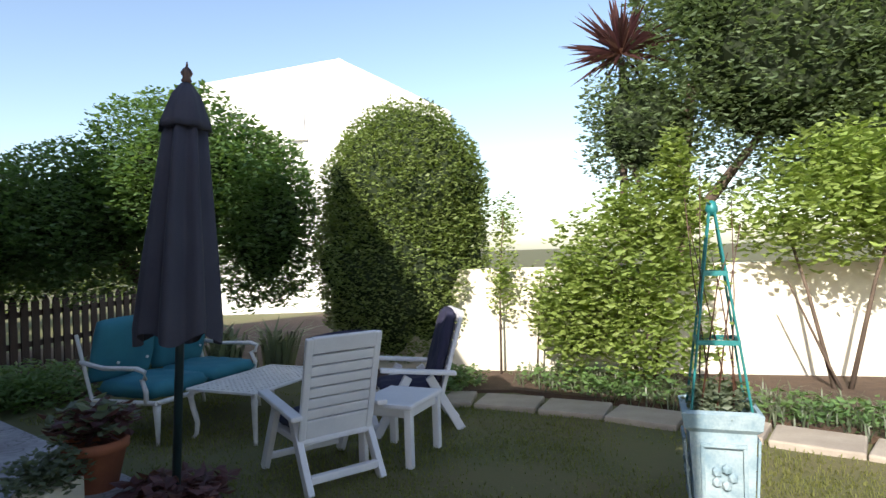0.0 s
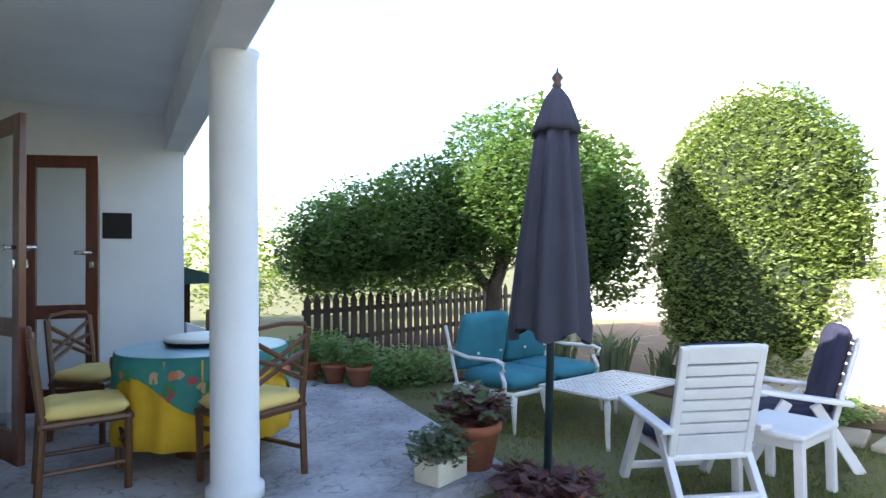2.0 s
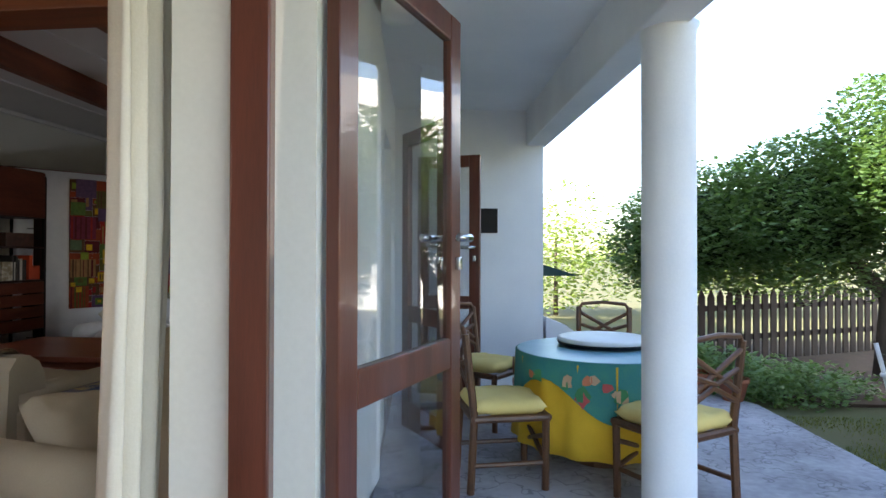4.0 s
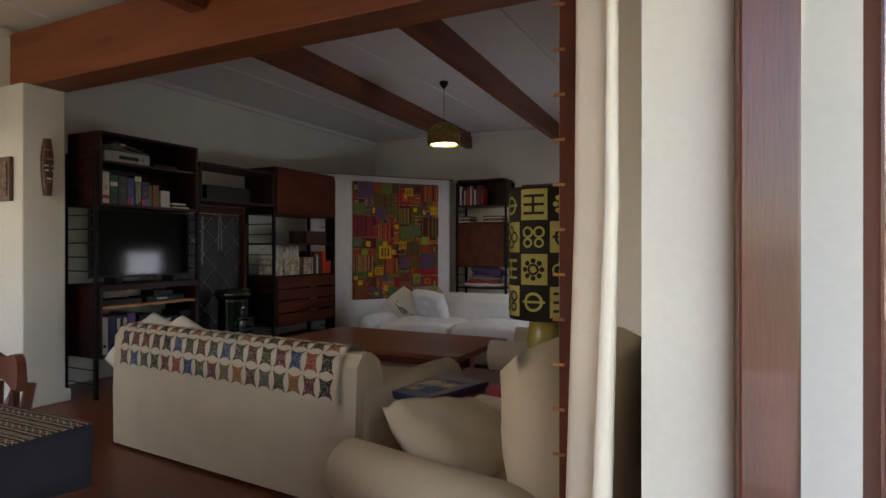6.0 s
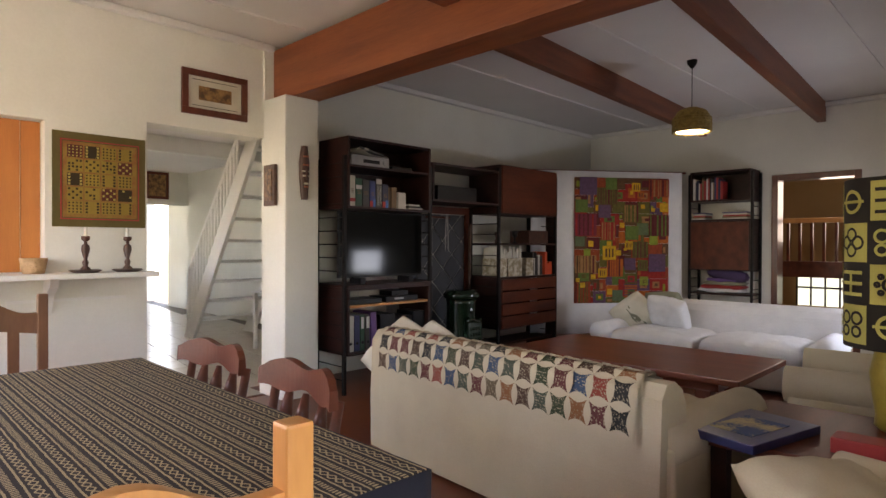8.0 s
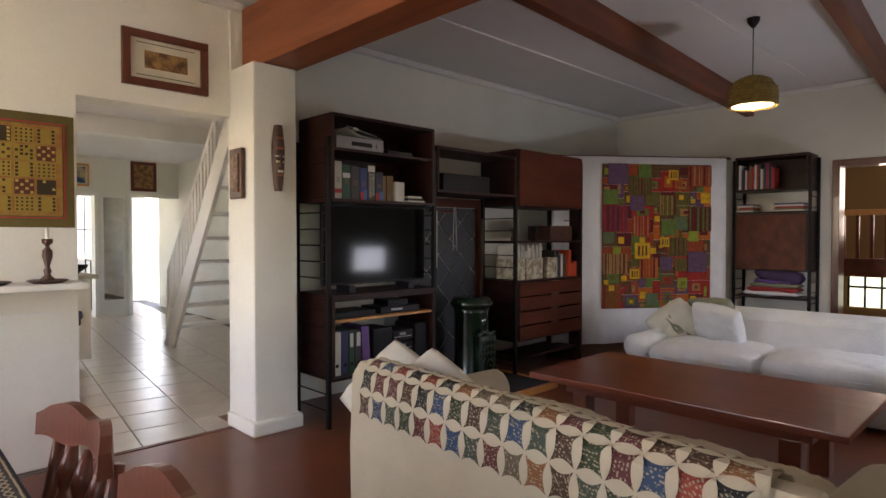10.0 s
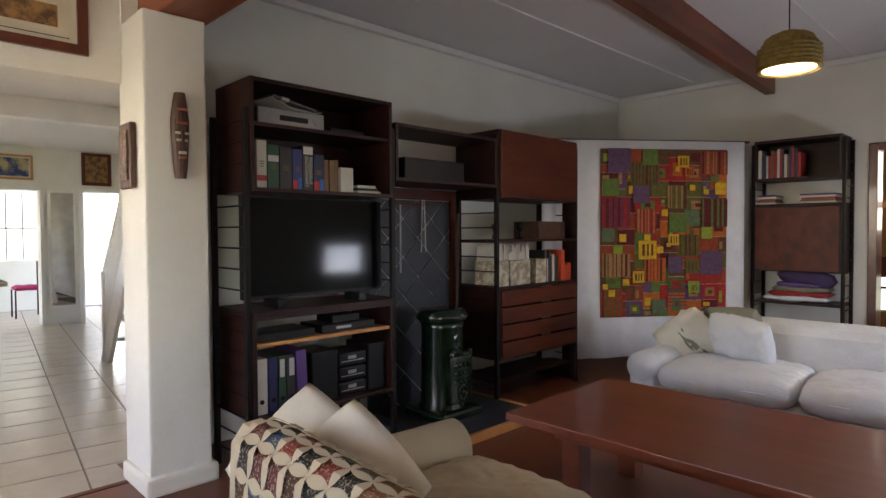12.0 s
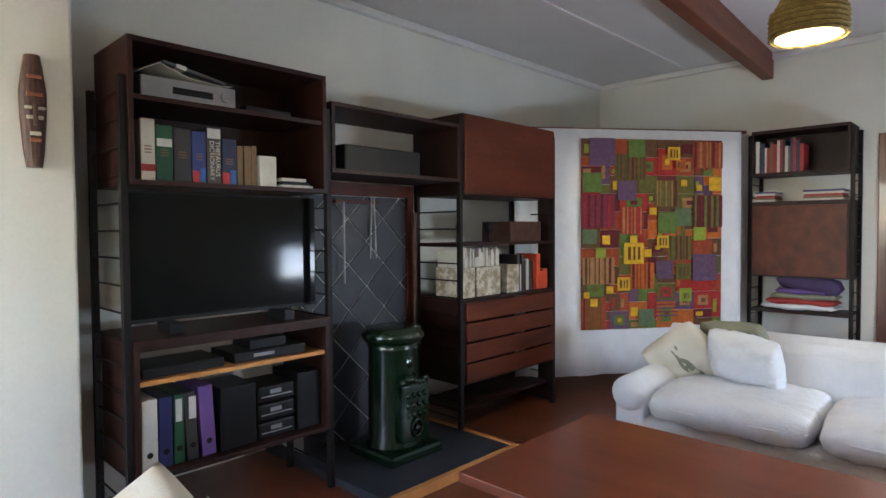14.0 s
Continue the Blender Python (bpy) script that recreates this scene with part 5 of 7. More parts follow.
part("hook", B((-5.96, -5.93, 4.78, 5.12, 1.55, 1.57)), RED_WOOD, fi)
part("poker", T([(-5.93, 4.84, 1.56), (-5.93, 4.84, 1.05)], r=0.007), SILVER, fi, "steel poker")
part("tongs", T([(-5.93, 5.06, 1.6), (-5.93, 5.045, 1.2)], [(-5.93, 5.08, 1.6), (-5.93, 5.095, 1.2)], r=0.005), SILVER, fi, "steel tongs")
single("walking_stick", T([(-5.93, 5.43, 0.1), (-5.93, 5.435, 0.8), (-5.92, 5.43, 1.5)], r=0.014, r2=0.02), CARVING, "carved dark walking stick leaning by the stove", "stick")
he = struct("hearth", B((-6.32, -5.17, 4.5, 5.52, 0.0, 0.05), bevel=0.004), SLATE, "dark slate hearth", "hearth")
struct("hearth_trim", B((-5.168, -5.13, 4.5, 5.56, 0.0, 0.055), (-6.0, -5.17, 5.522, 5.56, 0.0, 0.055), bevel=0.004), PINE, "timber edge of the hearth", "trim")
sv = thing("stove", "small dark green enamelled iron stove", "stove", pose(-5.62, 4.965, 0.05, 0, 0, 90) @ Matrix.Diagonal((0.84, 0.95, 1.12, 1)))
bm = lathe([(0.17, 0.0), (0.175, 0.05), (0.155, 0.09), (0.15, 0.56), (0.16, 0.6)], 32, sx=1.25)
part("body", bm, STOVE, sv, "", True)
part("top", lathe([(0.17, 0.6), (0.185, 0.615), (0.19, 0.64), (0.17, 0.66), (0.165, 0.675), (0.12, 0.68)], 32, sx=1.25), STOVE, sv, "rounded enamel lid", True)
part("base", B((-0.24, 0.24, -0.22, 0.2, 0.0, 0.06), bevel=0.02), STOVE, sv)
bm = B((-0.125, 0.125, -0.205, -0.13, 0.1, 0.40), bevel=0.012)
for i in range(7):
    bmesh.ops.create_icosphere(bm, subdivisions=2, radius=0.022, matrix=pose(-0.11 + 0.0367 * i, -0.19, 0.41 + 0.012 * math.sin(i * 1.05)))
for i in range(4):
    for j in range(3):
        bmesh.ops.create_icosphere(bm, subdivisions=1, radius=0.018, matrix=pose(-0.075 + 0.05 * i, -0.205, 0.24 + 0.05 * j))
door_ = part("door", bm, STOVE, sv, "moulded fire door", True)
bm = bmesh.new()
tube(bm, [(0.045 * math.cos(k * 0.5236), -0.212, 0.17 + 0.045 * math.sin(k * 0.5236)) for k in range(13)], 0.009, 8)
bmesh.ops.create_icosphere(bm, subdivisions=2, radius=0.02, matrix=pose(0, -0.212, 0.17))
part("air_knob", bm, STOVE, door_, "round air control", True)
part("medallion", lathe([(0.03, 0), (0.025, 0.01), (0.005, 0.014)], 12), STOVE, sv).matrix_basis = pose(0, -0.15, 0.5, 90, 0, 0)

# things on the shelves
tv = thing("television", "flat black television, switched off", "television")
part("body", B((-5.72, -5.685, 3.497, 4.47, 0.98, 1.56), bevel=0.006), BLACK, tv)
part("screen", B((-5.685, -5.682, 3.509, 4.458, 0.998, 1.549)), SCREEN, tv, "dark reflective screen")
for y in (3.66, 4.22):
    part("foot", B((-5.76, -5.6, y, y + 0.06, 0.926, 0.979), bevel=0.006), BLACK, tv)
book_grey = mat("grey_booklet", (0.09, 0.09, 0.1), rough=0.5)
vc = thing("video_recorder", "silver video recorder with black front slot", "recorder")
part("body", B((-5.9, -5.6, 3.56, 3.98, 1.951, 2.045), bevel=0.008), SILVER, vc)
part("slot", B((-5.602, -5.598, 3.69, 3.87, 1.98, 2.01)), BLACK, vc)
part("knob", lathe([(0.025, 0), (0.022, 0.008)], 16), SILVER, vc).matrix_basis = pose(-5.602, 3.93, 1.998, 0, 90, 0)
pp = thing("papers", "white sheet and grey booklet lying on the recorder", "papers", pose(-5.74, 3.7, 2.048, 0, 0, 5))
bm = bmesh.new()
ra_ = [(bm.verts.new((-0.12, y_, z_)), bm.verts.new((0.15, y_, z_))) for y_, z_ in ((-0.16, 0.012), (-0.08, 0.055), (-0.04, 0.04), (0.05, 0.012), (0.2, 0.004), (0.26, 0.012))]
for A, C in zip(ra_, ra_[1:]):
    bm.faces.new((A[0], A[1], C[1], C[0]))
part("sheet", bm, PAPER, pp).modifiers.new("thickness", "SOLIDIFY").thickness = 0.002
bm = bmesh.new()
moved(box(bm, -0.1, 0.13, -0.06, 0.24, 0, 0.014, 0.002), pose(0, 0, 0.052, -9, 0, 0))
part("booklet", bm, book_grey, pp)
bm = bmesh.new()
moved(box(bm, 0.06, 0.134, 0.0, 0.045, -0.001, 0.0165), pose(0, 0, 0.052, -9, 0, 0))
part("label", bm, PAPER, pp)
single("set_top_box", B((-5.9, -5.64, 4.05, 4.3, 1.951, 1.99), bevel=0.006), BLACK, "small black box on the top shelf", "box")


def book_row(y0, y1, x1, z, hmin, hmax, tmin, tmax, depth, seed, group, palette_, label, colors=None):
    r = random.Random(seed)
    y = y0
    i = 0
    while y < y1:
        w = r.uniform(tmin, tmax)
        hh = r.uniform(hmin, hmax)
        bm = bmesh.new()
        box(bm, x1 - depth, x1 - r.uniform(0, 0.02), y, y + w - 0.002, z, z + hh, 0.003)
        m_ = colors[i % len(colors)] if colors else palette_
        single("book", bm, m_, label, "book", group=group)
        y += w
        i += 1


book_cols = [mat("cream_spine", (0.6, 0.56, 0.48), rough=0.5), mat("green_spine", (0.015, 0.085, 0.04), rough=0.4), mat("charcoal_spine", (0.04, 0.036, 0.036), rough=0.4), mat("blue_spine", (0.03, 0.045, 0.2), rough=0.4), mat("black_white_spine", (0.05, 0.045, 0.04), rough=0.4), mat("navy_spine", (0.015, 0.02, 0.06), rough=0.4)]
brown_s, red_band, white_lab = mat("tan_spine", (0.22, 0.13, 0.06), rough=0.6), mat("red_band", (0.4, 0.03, 0.03), rough=0.5), mat("white_label", (0.66, 0.65, 0.62), rough=0.6)
y = 3.56
for i, (w, hh) in enumerate(((0.062, 0.265), (0.075, 0.245), (0.08, 0.24), (0.068, 0.235), (0.072, 0.262), (0.075, 0.215))):
    t = thing("book", "thick reference book standing on the shelf", "book", group="reference books")
    part("cover", B((-5.85, -5.62, y, y + w - 0.003, 1.598, 1.598 + hh), bevel=0.004), book_cols[i], t)
    if i in (0,):
        part("band", B((-5.621, -5.6185, y, y + w - 0.003, 1.64, 1.67)), red_band, t)
    if i in (1, 4):
        part("band", B((-5.621, -5.6185, y + 0.004, y + w - 0.007, 1.598 + hh * (0.62 if i == 1 else 0.8), 1.598 + hh * (0.76 if i == 1 else 0.97))), white_lab, t)
    if i in (3, 5):
        part("band", B((-5.621, -5.6185, y + 0.002, y + w * 0.5, 1.60, 1.655)), mat("scarlet_band", (0.55, 0.03, 0.03), rough=0.4), t)
        part("band", B((-5.621, -5.6185, y + w * 0.5 + 0.001, y + w - 0.005, 1.60, 1.668)), mat("bright_blue_band", (0.03, 0.14, 0.5), rough=0.4), t)
    if i == 4:
        for q_, word in ((0.2, "DICTIONARY"), (0.58, "THESAURUS")):
            fc = bpy.data.curves.new("title", "FONT")
            fc.body, fc.size, fc.extrude = word, 0.03, 0.0004
            fc.materials.append(white_lab)
            fo = new("title", fc)
            fo.parent = t
            fo.matrix_basis = Matrix(((0, 0, 1, -5.619), (0, 1, 0, y + w * q_), (-1, 0, 0, 1.598 + hh * 0.76), (0, 0, 0, 1)))
    bm = bmesh.new()
    for k in range(3):
        box(bm, -5.6205, -5.6185, y + w * 0.25, y + w * 0.7, 1.598 + hh * (0.45 + 0.05 * k), 1.598 + hh * (0.47 + 0.05 * k))
    part("lettering", bm, brown_s, t)
    y += w
book_row(4.0, 4.1, -5.63, 1.598, 0.18, 0.2, 0.03, 0.045, 0.15, 3, "tan books", brown_s, "tan old book on the shelf")
single("box_file", B((-5.75, -5.62, 4.11, 4.2, 1.598, 1.75), bevel=0.003), PAPER, "white boxed set standing on the shelf", "box")
for k in range(3):
    single("disc_case", B((-5.75, -5.6, 4.22, 4.40 - 0.02 * k, 1.598 + k * 0.017, 1.613 + k * 0.017)), BLACK if k % 2 else PAPER, "flat disc case lying on the shelf", "disc case", group="disc cases")
# lower case: decoder, player, files, stereo
single("decoder", B((-5.85, -5.6, 3.54, 3.9, 0.751, 0.795), bevel=0.004), BLACK, "flat black decoder on the pine shelf", "decoder")
pb = thing("disc_player", "black disc player with a small display", "player")
part("body", B((-5.85, -5.6, 3.95, 4.34, 0.751, 0.80), bevel=0.005), BLACK, pb)
part("display", B((-5.601, -5.598, 4.05, 4.16, 0.77, 0.786)), SILVER, pb)
part("upper_box", B((-5.82, -5.64, 4.05, 4.25, 0.80, 0.845), bevel=0.004), BLACK, pb)
for i, (m_, w, a) in enumerate(((PAPER, 0.07, 0), (BLUE_BOOK, 0.06, 0), (book_cols[1], 0.05, 0), (book_cols[2], 0.055, 3), (PURPLE, 0.07, 3))):
    y = 3.535 + sum((0.072, 0.062, 0.058, 0.068)[:i])
    t = thing("lever_file", "upright lever arch file in the lower case", "file", pose(-5.61, y, 0.348, a * 0.0 - 0, 0, 0), "lever files")
    part("cover", moved(B((-0.26, 0, 0, w - 0.004, 0, 0.31 if i != 4 else 0.325), bevel=0.004), pose(0, 0, 0, a, 0, 0)), m_, t)
    part("finger_hole", lathe([(0.013, 0), (0.013, 0.003)], 14), BLACK, t).matrix_basis = pose(0.0, w * 0.45, 0.07, 0, 90, 0)
    if i in (2, 3):
        part("label", B((-0.002, 0.002, 0.008, w - 0.014, 0.19, 0.29)), white_lab, t)
hs = thing("stereo", "black compact stereo with two loudspeakers", "stereo")
part("speaker", B((-5.85, -5.6, 3.88, 4.06, 0.348, 0.645), bevel=0.008), BLACK, hs, "black loudspeaker")
part("speaker", B((-5.85, -5.6, 4.29, 4.43, 0.348, 0.645), bevel=0.008), BLACK, hs, "black loudspeaker")
for i in range(3):
    t = part("deck", B((-5.85, -5.61, 4.07, 4.28, 0.349 + i * 0.09, 0.43 + i * 0.09), bevel=0.012), BLACK, hs)
    part("trim", B((-5.611, -5.607, 4.09, 4.26, 0.375 + i * 0.09, 0.381 + i * 0.09), (-5.611, -5.606, 4.14, 4.2, 0.39 + i * 0.09, 0.41 + i * 0.09)), SILVER, t)
single("black_case", B((-5.9, -5.62, 4.62, 5.2, 1.713, 1.86), bevel=0.01), BLACK, "long black box in the bridge shelf", "box")
# right bay: boxes, goblet, magazines
gbt = lathe([(0.035, 0), (0.03, 0.008), (0.008, 0.02), (0.008, 0.06), (0.03, 0.08), (0.04, 0.14), (0.036, 0.14), (0.01, 0.09)], 18)
single("goblet", gbt, BLACK, "dark turned goblet on the shelf", "goblet", pose(-5.68, 5.93, 1.29), True)
single("ornament", lathe([(0.02, 0), (0.025, 0.03), (0.012, 0.05), (0.022, 0.09), (0.03, 0.12), (0.005, 0.13)], 14), CARVING, "small carved ornament on the shelf", "ornament", pose(-5.8, 5.75, 1.29), True)
single("wooden_chest", B((-5.9, -5.62, 6.12, 6.5, 1.291, 1.44), bevel=0.006), CARVING, "carved wooden box on the shelf", "box")
flower = mat("floral_paper", (0.62, 0.58, 0.48), (0.3, 0.25, 0.16), 0.7, scale=22, spread=0.2)
for (a, b_) in ((5.56, 5.7), (5.72, 5.98), (6.06, 6.2)):
    bm = bmesh.new()
    box(bm, -5.85, -5.61, a, b_, 0.917, 1.12, 0.004)
    single("magazine_file", bm, flower, "floral cardboard magazine file", "file", group="magazine files")
book_row(5.57, 5.98, -5.64, 1.121, 0.05, 0.14, 0.012, 0.03, 0.2, 5, "magazines", PAPER, "pale magazine in its file")
book_row(6.21, 6.4, -5.62, 0.917, 0.2, 0.29, 0.02, 0.035, 0.2, 6, "dark folders", None, "folder standing on the shelf", [book_cols[2], PAPER, book_cols[4]])
book_row(6.42, 6.56, -5.6, 0.917, 0.12, 0.28, 0.045, 0.06, 0.2, 8, "red folders", None, "orange-red folder on the shelf", [mat("orange_red", (0.6, 0.07, 0.02), rough=0.5)])

# ---- quilt across the corner ----
qa, qb = Vector((-5.88, 6.5, 0)), Vector((-4.67, 8.09, 0))
qd = (qb - qa).normalized()
QM = Matrix.Translation(qa) @ pose(0, 0, 0, 0, 0, math.degrees(math.atan2(qd.y, qd.x)))
qw = (qb - qa).length
ql = thing("wall_quilt", "patchwork wall quilt on white cloth hung across the corner", "quilt", QM)
bm = bmesh.new()
rows_ = []
for z in (0.15, 0.5, 0.9, 1.3, 1.8, 2.2):
    rows_.append([bm.verts.new((qw * i / 40, -0.02 + 0.016 * (1 - z / 2.2) * math.sin(i * 0.9) + 0.004 * math.sin(i * 2.1 + z), z + (0.04 * i / 40 if z < 0.2 else 0))) for i in range(41)])
for A, C in zip(rows_, rows_[1:]):
    for i in range(40):
        bm.faces.new((A[i], A[i + 1], C[i + 1], C[i]))
q = part("backing_cloth", bm, WHITE_CLOTH, ql, "white cotton backing", True)
q.modifiers.new("thickness", "SOLIDIFY").thickness = 0.004
part("rod", T([(-0.06, 0, 2.2), (qw + 0.06, 0, 2.2)], r=0.014), RED_WOOD, ql)
x0 = (Vector((-5.537, 6.932, 0)) - qa).dot(qd)
x1 = (Vector((-4.786, 7.938, 0)) - qa).dot(qd)
rng = random.Random(12)
QC = {k: mat(k + "_cotton", c, tuple(q * 0.6 for q in c), 0.9, scale=30, fine=200, bump=0.1) for k, c in {
    "plum": (0.13, 0.07, 0.14), "olive": (0.13, 0.12, 0.025), "leaf": (0.12, 0.19, 0.04), "rust": (0.34, 0.06, 0.02), "red": (0.38, 0.025, 0.02),
    "orange": (0.52, 0.13, 0.02), "wine": (0.13, 0.015, 0.02), "brown": (0.13, 0.06, 0.025), "gold": (0.72, 0.42, 0.02), "sage": (0.12, 0.17, 0.09), "tan": (0.4, 0.2, 0.08), "lime": (0.28, 0.36, 0.04), "magenta": (0.22, 0.03, 0.06)}.items()}
QW, QH = x1 - x0, 1.575


def quilt_piece(name, u0, u1, v0, v1, level, cloth):
    """A piece of cotton; u across and v down the quilt, from 0 to 1, on one of several layers."""
    y = -0.040 - 0.004 * level
    bm = B((x0 + u0 * QW + 0.001, x0 + u1 * QW - 0.001, y - 0.004, y, 2.12 - v1 * QH + 0.001, 2.12 - v0 * QH - 0.001))
    part(name, bm, QC[cloth], ql)


used = set()
ncol, nrow = 15, 21
for j in range(nrow):
    for i in range(ncol):
        if (i, j) in used:
            continue
        w_, h_ = min(rng.choice((1, 2, 2, 3)), ncol - i), min(rng.choice((1, 2, 2, 3)), nrow - j)
        while any((i + a, j) in used for a in range(w_)):
            w_ -= 1
        used.update((i + a, j + b_) for a in range(w_) for b_ in range(h_))
        u, v, du, dv = i / ncol, j / nrow, w_ / ncol, h_ / nrow
        base_ = rng.choice(("rust", "red", "brown", "olive", "wine", "orange", "rust", "leaf", "wine", "plum", "brown", "red"))
        quilt_piece("patch", u, u + du, v, v + dv, 0, base_)
        k = rng.random()
        if w_ >= 2 and h_ >= 2 and k < 0.45:
            quilt_piece("inset", u + du * 0.22, u + du * 0.78, v + dv * 0.22, v + dv * 0.78, 1, rng.choice(("orange", "wine", "leaf", "tan", "red")))
            quilt_piece("inset", u + du * 0.38, u + du * 0.62, v + dv * 0.38, v + dv * 0.62, 2, rng.choice(("wine", "gold", "brown", "olive")))
        elif k < 0.6:
            quilt_piece("inset", u + du * 0.1, u + du * 0.5, v + dv * 0.3, v + dv * 0.8, 1, rng.choice(("tan", "orange", "lime", "red", "gold")))
# broad striped blocks: across, down, then the two cottons
for u0, u1, v0, v1, ca, cb in ((0.0, 0.23, 0.29, 0.465, "magenta", "red"), (0.51, 0.68, 0.215, 0.355, "olive", "tan"), (0.27, 0.43, 0.355, 0.5, "red", "tan"), (0.61, 0.775, 0.51, 0.64, "olive", "brown"), (0.01, 0.23, 0.62, 0.76, "tan", "brown"),
                               (0.34, 0.51, 0.65, 0.79, "orange", "rust"), (0.78, 1.0, 0.01, 0.15, "rust", "tan"), (0.785, 1.0, 0.295, 0.465, "wine", "leaf"), (0.23, 0.45, 0.08, 0.215, "olive", "brown"), (0.0, 0.17, 0.83, 1.0, "rust", "olive")):
    quilt_piece("striped_block", u0, u1, v0, v1, 3, ca)
    w_ = u0 + 0.012
    while w_ < u1 - 0.02:
        d_ = rng.choice((0.008, 0.012, 0.018))
        quilt_piece("stripe", w_, w_ + d_, v0 + 0.002, v1 - 0.002, 4, rng.choice((cb, cb, "wine")))
        w_ += d_ + rng.choice((0.012, 0.02, 0.03))
for k in range(6):
    quilt_piece("stripe", 0.515, 0.68, 0.83 + k * 0.02, 0.838 + k * 0.02, 4, ("magenta", "plum")[k % 2])
# plain squares: middle across and down, half width, cotton
for u, v, r_, ca in ((0.14, 0.07, 0.09, "plum"), (0.31, 0.27, 0.065, "plum"), (0.87, 0.68, 0.09, "plum"), (0.58, 0.69, 0.06, "plum"), (0.07, 0.23, 0.065, "leaf"), (0.83, 0.5, 0.045, "lime"), (0.055, 0.51, 0.05, "sage"), (0.45, 0.94, 0.055, "sage"),
                     (0.6, 0.44, 0.07, "leaf"), (0.71, 0.41, 0.06, "sage"), (0.13, 0.595, 0.035, "lime"), (0.73, 0.825, 0.045, "lime"), (0.38, 0.05, 0.06, "leaf")):
    quilt_piece("square", u - r_, u + r_, v - r_ * QW / QH, v + r_ * QW / QH, 5, ca)
for u, v, r_, ca in ((0.36, 0.6, 0.07, "gold"), (0.29, 0.76, 0.045, "gold"), (0.565, 0.54, 0.042, "gold"), (0.64, 0.075, 0.044, "gold"), (0.715, 0.7, 0.055, "olive"), (0.735, 0.83, 0.03, "lime"), (0.69, 0.135, 0.035, "orange")):
    q_ = QW / QH
    quilt_piece("framed_square", u - r_, u + r_, v - r_ * q_, v + r_ * q_, 6, ca)
    quilt_piece("framed_square", u - r_ * 0.62, u + r_ * 0.62, v - r_ * q_ * 0.62, v + r_ * q_ * 0.62, 7, "brown")
    for k in (-0.35, 0.1):
        quilt_piece("stripe", u + r_ * k, u + r_ * (k + 0.25), v - r_ * q_ * 0.6, v + r_ * q_ * 0.6, 8, ca)
for u, v, r_ in ((0.935, 0.235, 0.045), (0.19, 0.79, 0.025), (0.08, 0.855, 0.025), (0.71, 0.23, 0.022), (0.82, 0.255, 0.02), (0.455, 0.6, 0.026), (0.355, 0.525, 0.024), (0.03, 0.815, 0.02), (0.49, 0.38, 0.025)):
    quilt_piece("gold_square", u - r_, u + r_, v - r_ * QW / QH, v + r_ * QW / QH, 8, "gold")

# ---- bookcase by the doorway ----
bk = thing("bookcase", "dark open bookcase on black ladder uprights", "bookcase")
BX0, BX1, BY0, BY1 = -4.65, -3.89, 8.31, 8.66
for x in (BX0, BX1):
    bm = B((x - 0.014, x + 0.014, BY0, BY0 + 0.03, 0, 2.19), (x - 0.014, x + 0.014, BY1 - 0.03, BY1, 0, 2.19))
    for k in range(17):
        tube(bm, [(x, BY0 + 0.01, 0.15 + k * 0.115), (x, BY1 - 0.01, 0.15 + k * 0.115)], 0.005, 6)
    part("upright", bm, IRON, bk, "black ladder upright")
part("top_case", B((BX0 + 0.015, BX1 - 0.015, BY0 - 0.01, BY1, 2.195, 2.22), (BX0 + 0.015, BX1 - 0.015, BY0 - 0.01, BY1, 1.83, 1.855), (BX0 + 0.015, BX0 + 0.035, BY0 - 0.01, BY1, 1.8555, 2.1945), (BX1 - 0.035, BX1 - 0.015, BY0 - 0.01, BY1, 1.8555, 2.1945), (BX0 + 0.036, BX1 - 0.036, BY1 - 0.012, BY1 - 0.002, 1.8555, 2.1945)), DARK_WOOD, bk)
part("shelf", B((BX0 + 0.015, BX1 - 0.015, BY0, BY1, 1.585, 1.605)), DARK_WOOD, bk)
part("cabinet", B((BX0 + 0.015, BX1 - 0.015, BY0 - 0.005, BY1, 0.955, 1.583), bevel=0.004), DARK_WOOD, bk)
part("cabinet_door", B((BX0 + 0.03, BX1 - 0.03, BY0 - 0.016, BY0 - 0.006, 0.97, 1.57), bevel=0.003), RED_WOOD, bk, "red-brown drop front")
part("shelf", B((BX0 + 0.015, BX1 - 0.015, BY0, BY1, 0.645, 0.67)), DARK_WOOD, bk)


def shelf_books(x0, x1, y, z, hmin, hmax, seed, group):
    r = random.Random(seed)
    x = x0
    while x < x1:
        w = r.uniform(0.012, 0.032)
        bm = bmesh.new()
        box(bm, x, x + w - 0.002, y, y + 0.18, z, z + r.uniform(hmin, hmax))
        single("book", bm, r.choice((PAPER, book_cols[2], book_cols[5], red_band, brown_s, BLUE_BOOK)), "thin book standing on the bookcase", "book", group=group)
        x += w


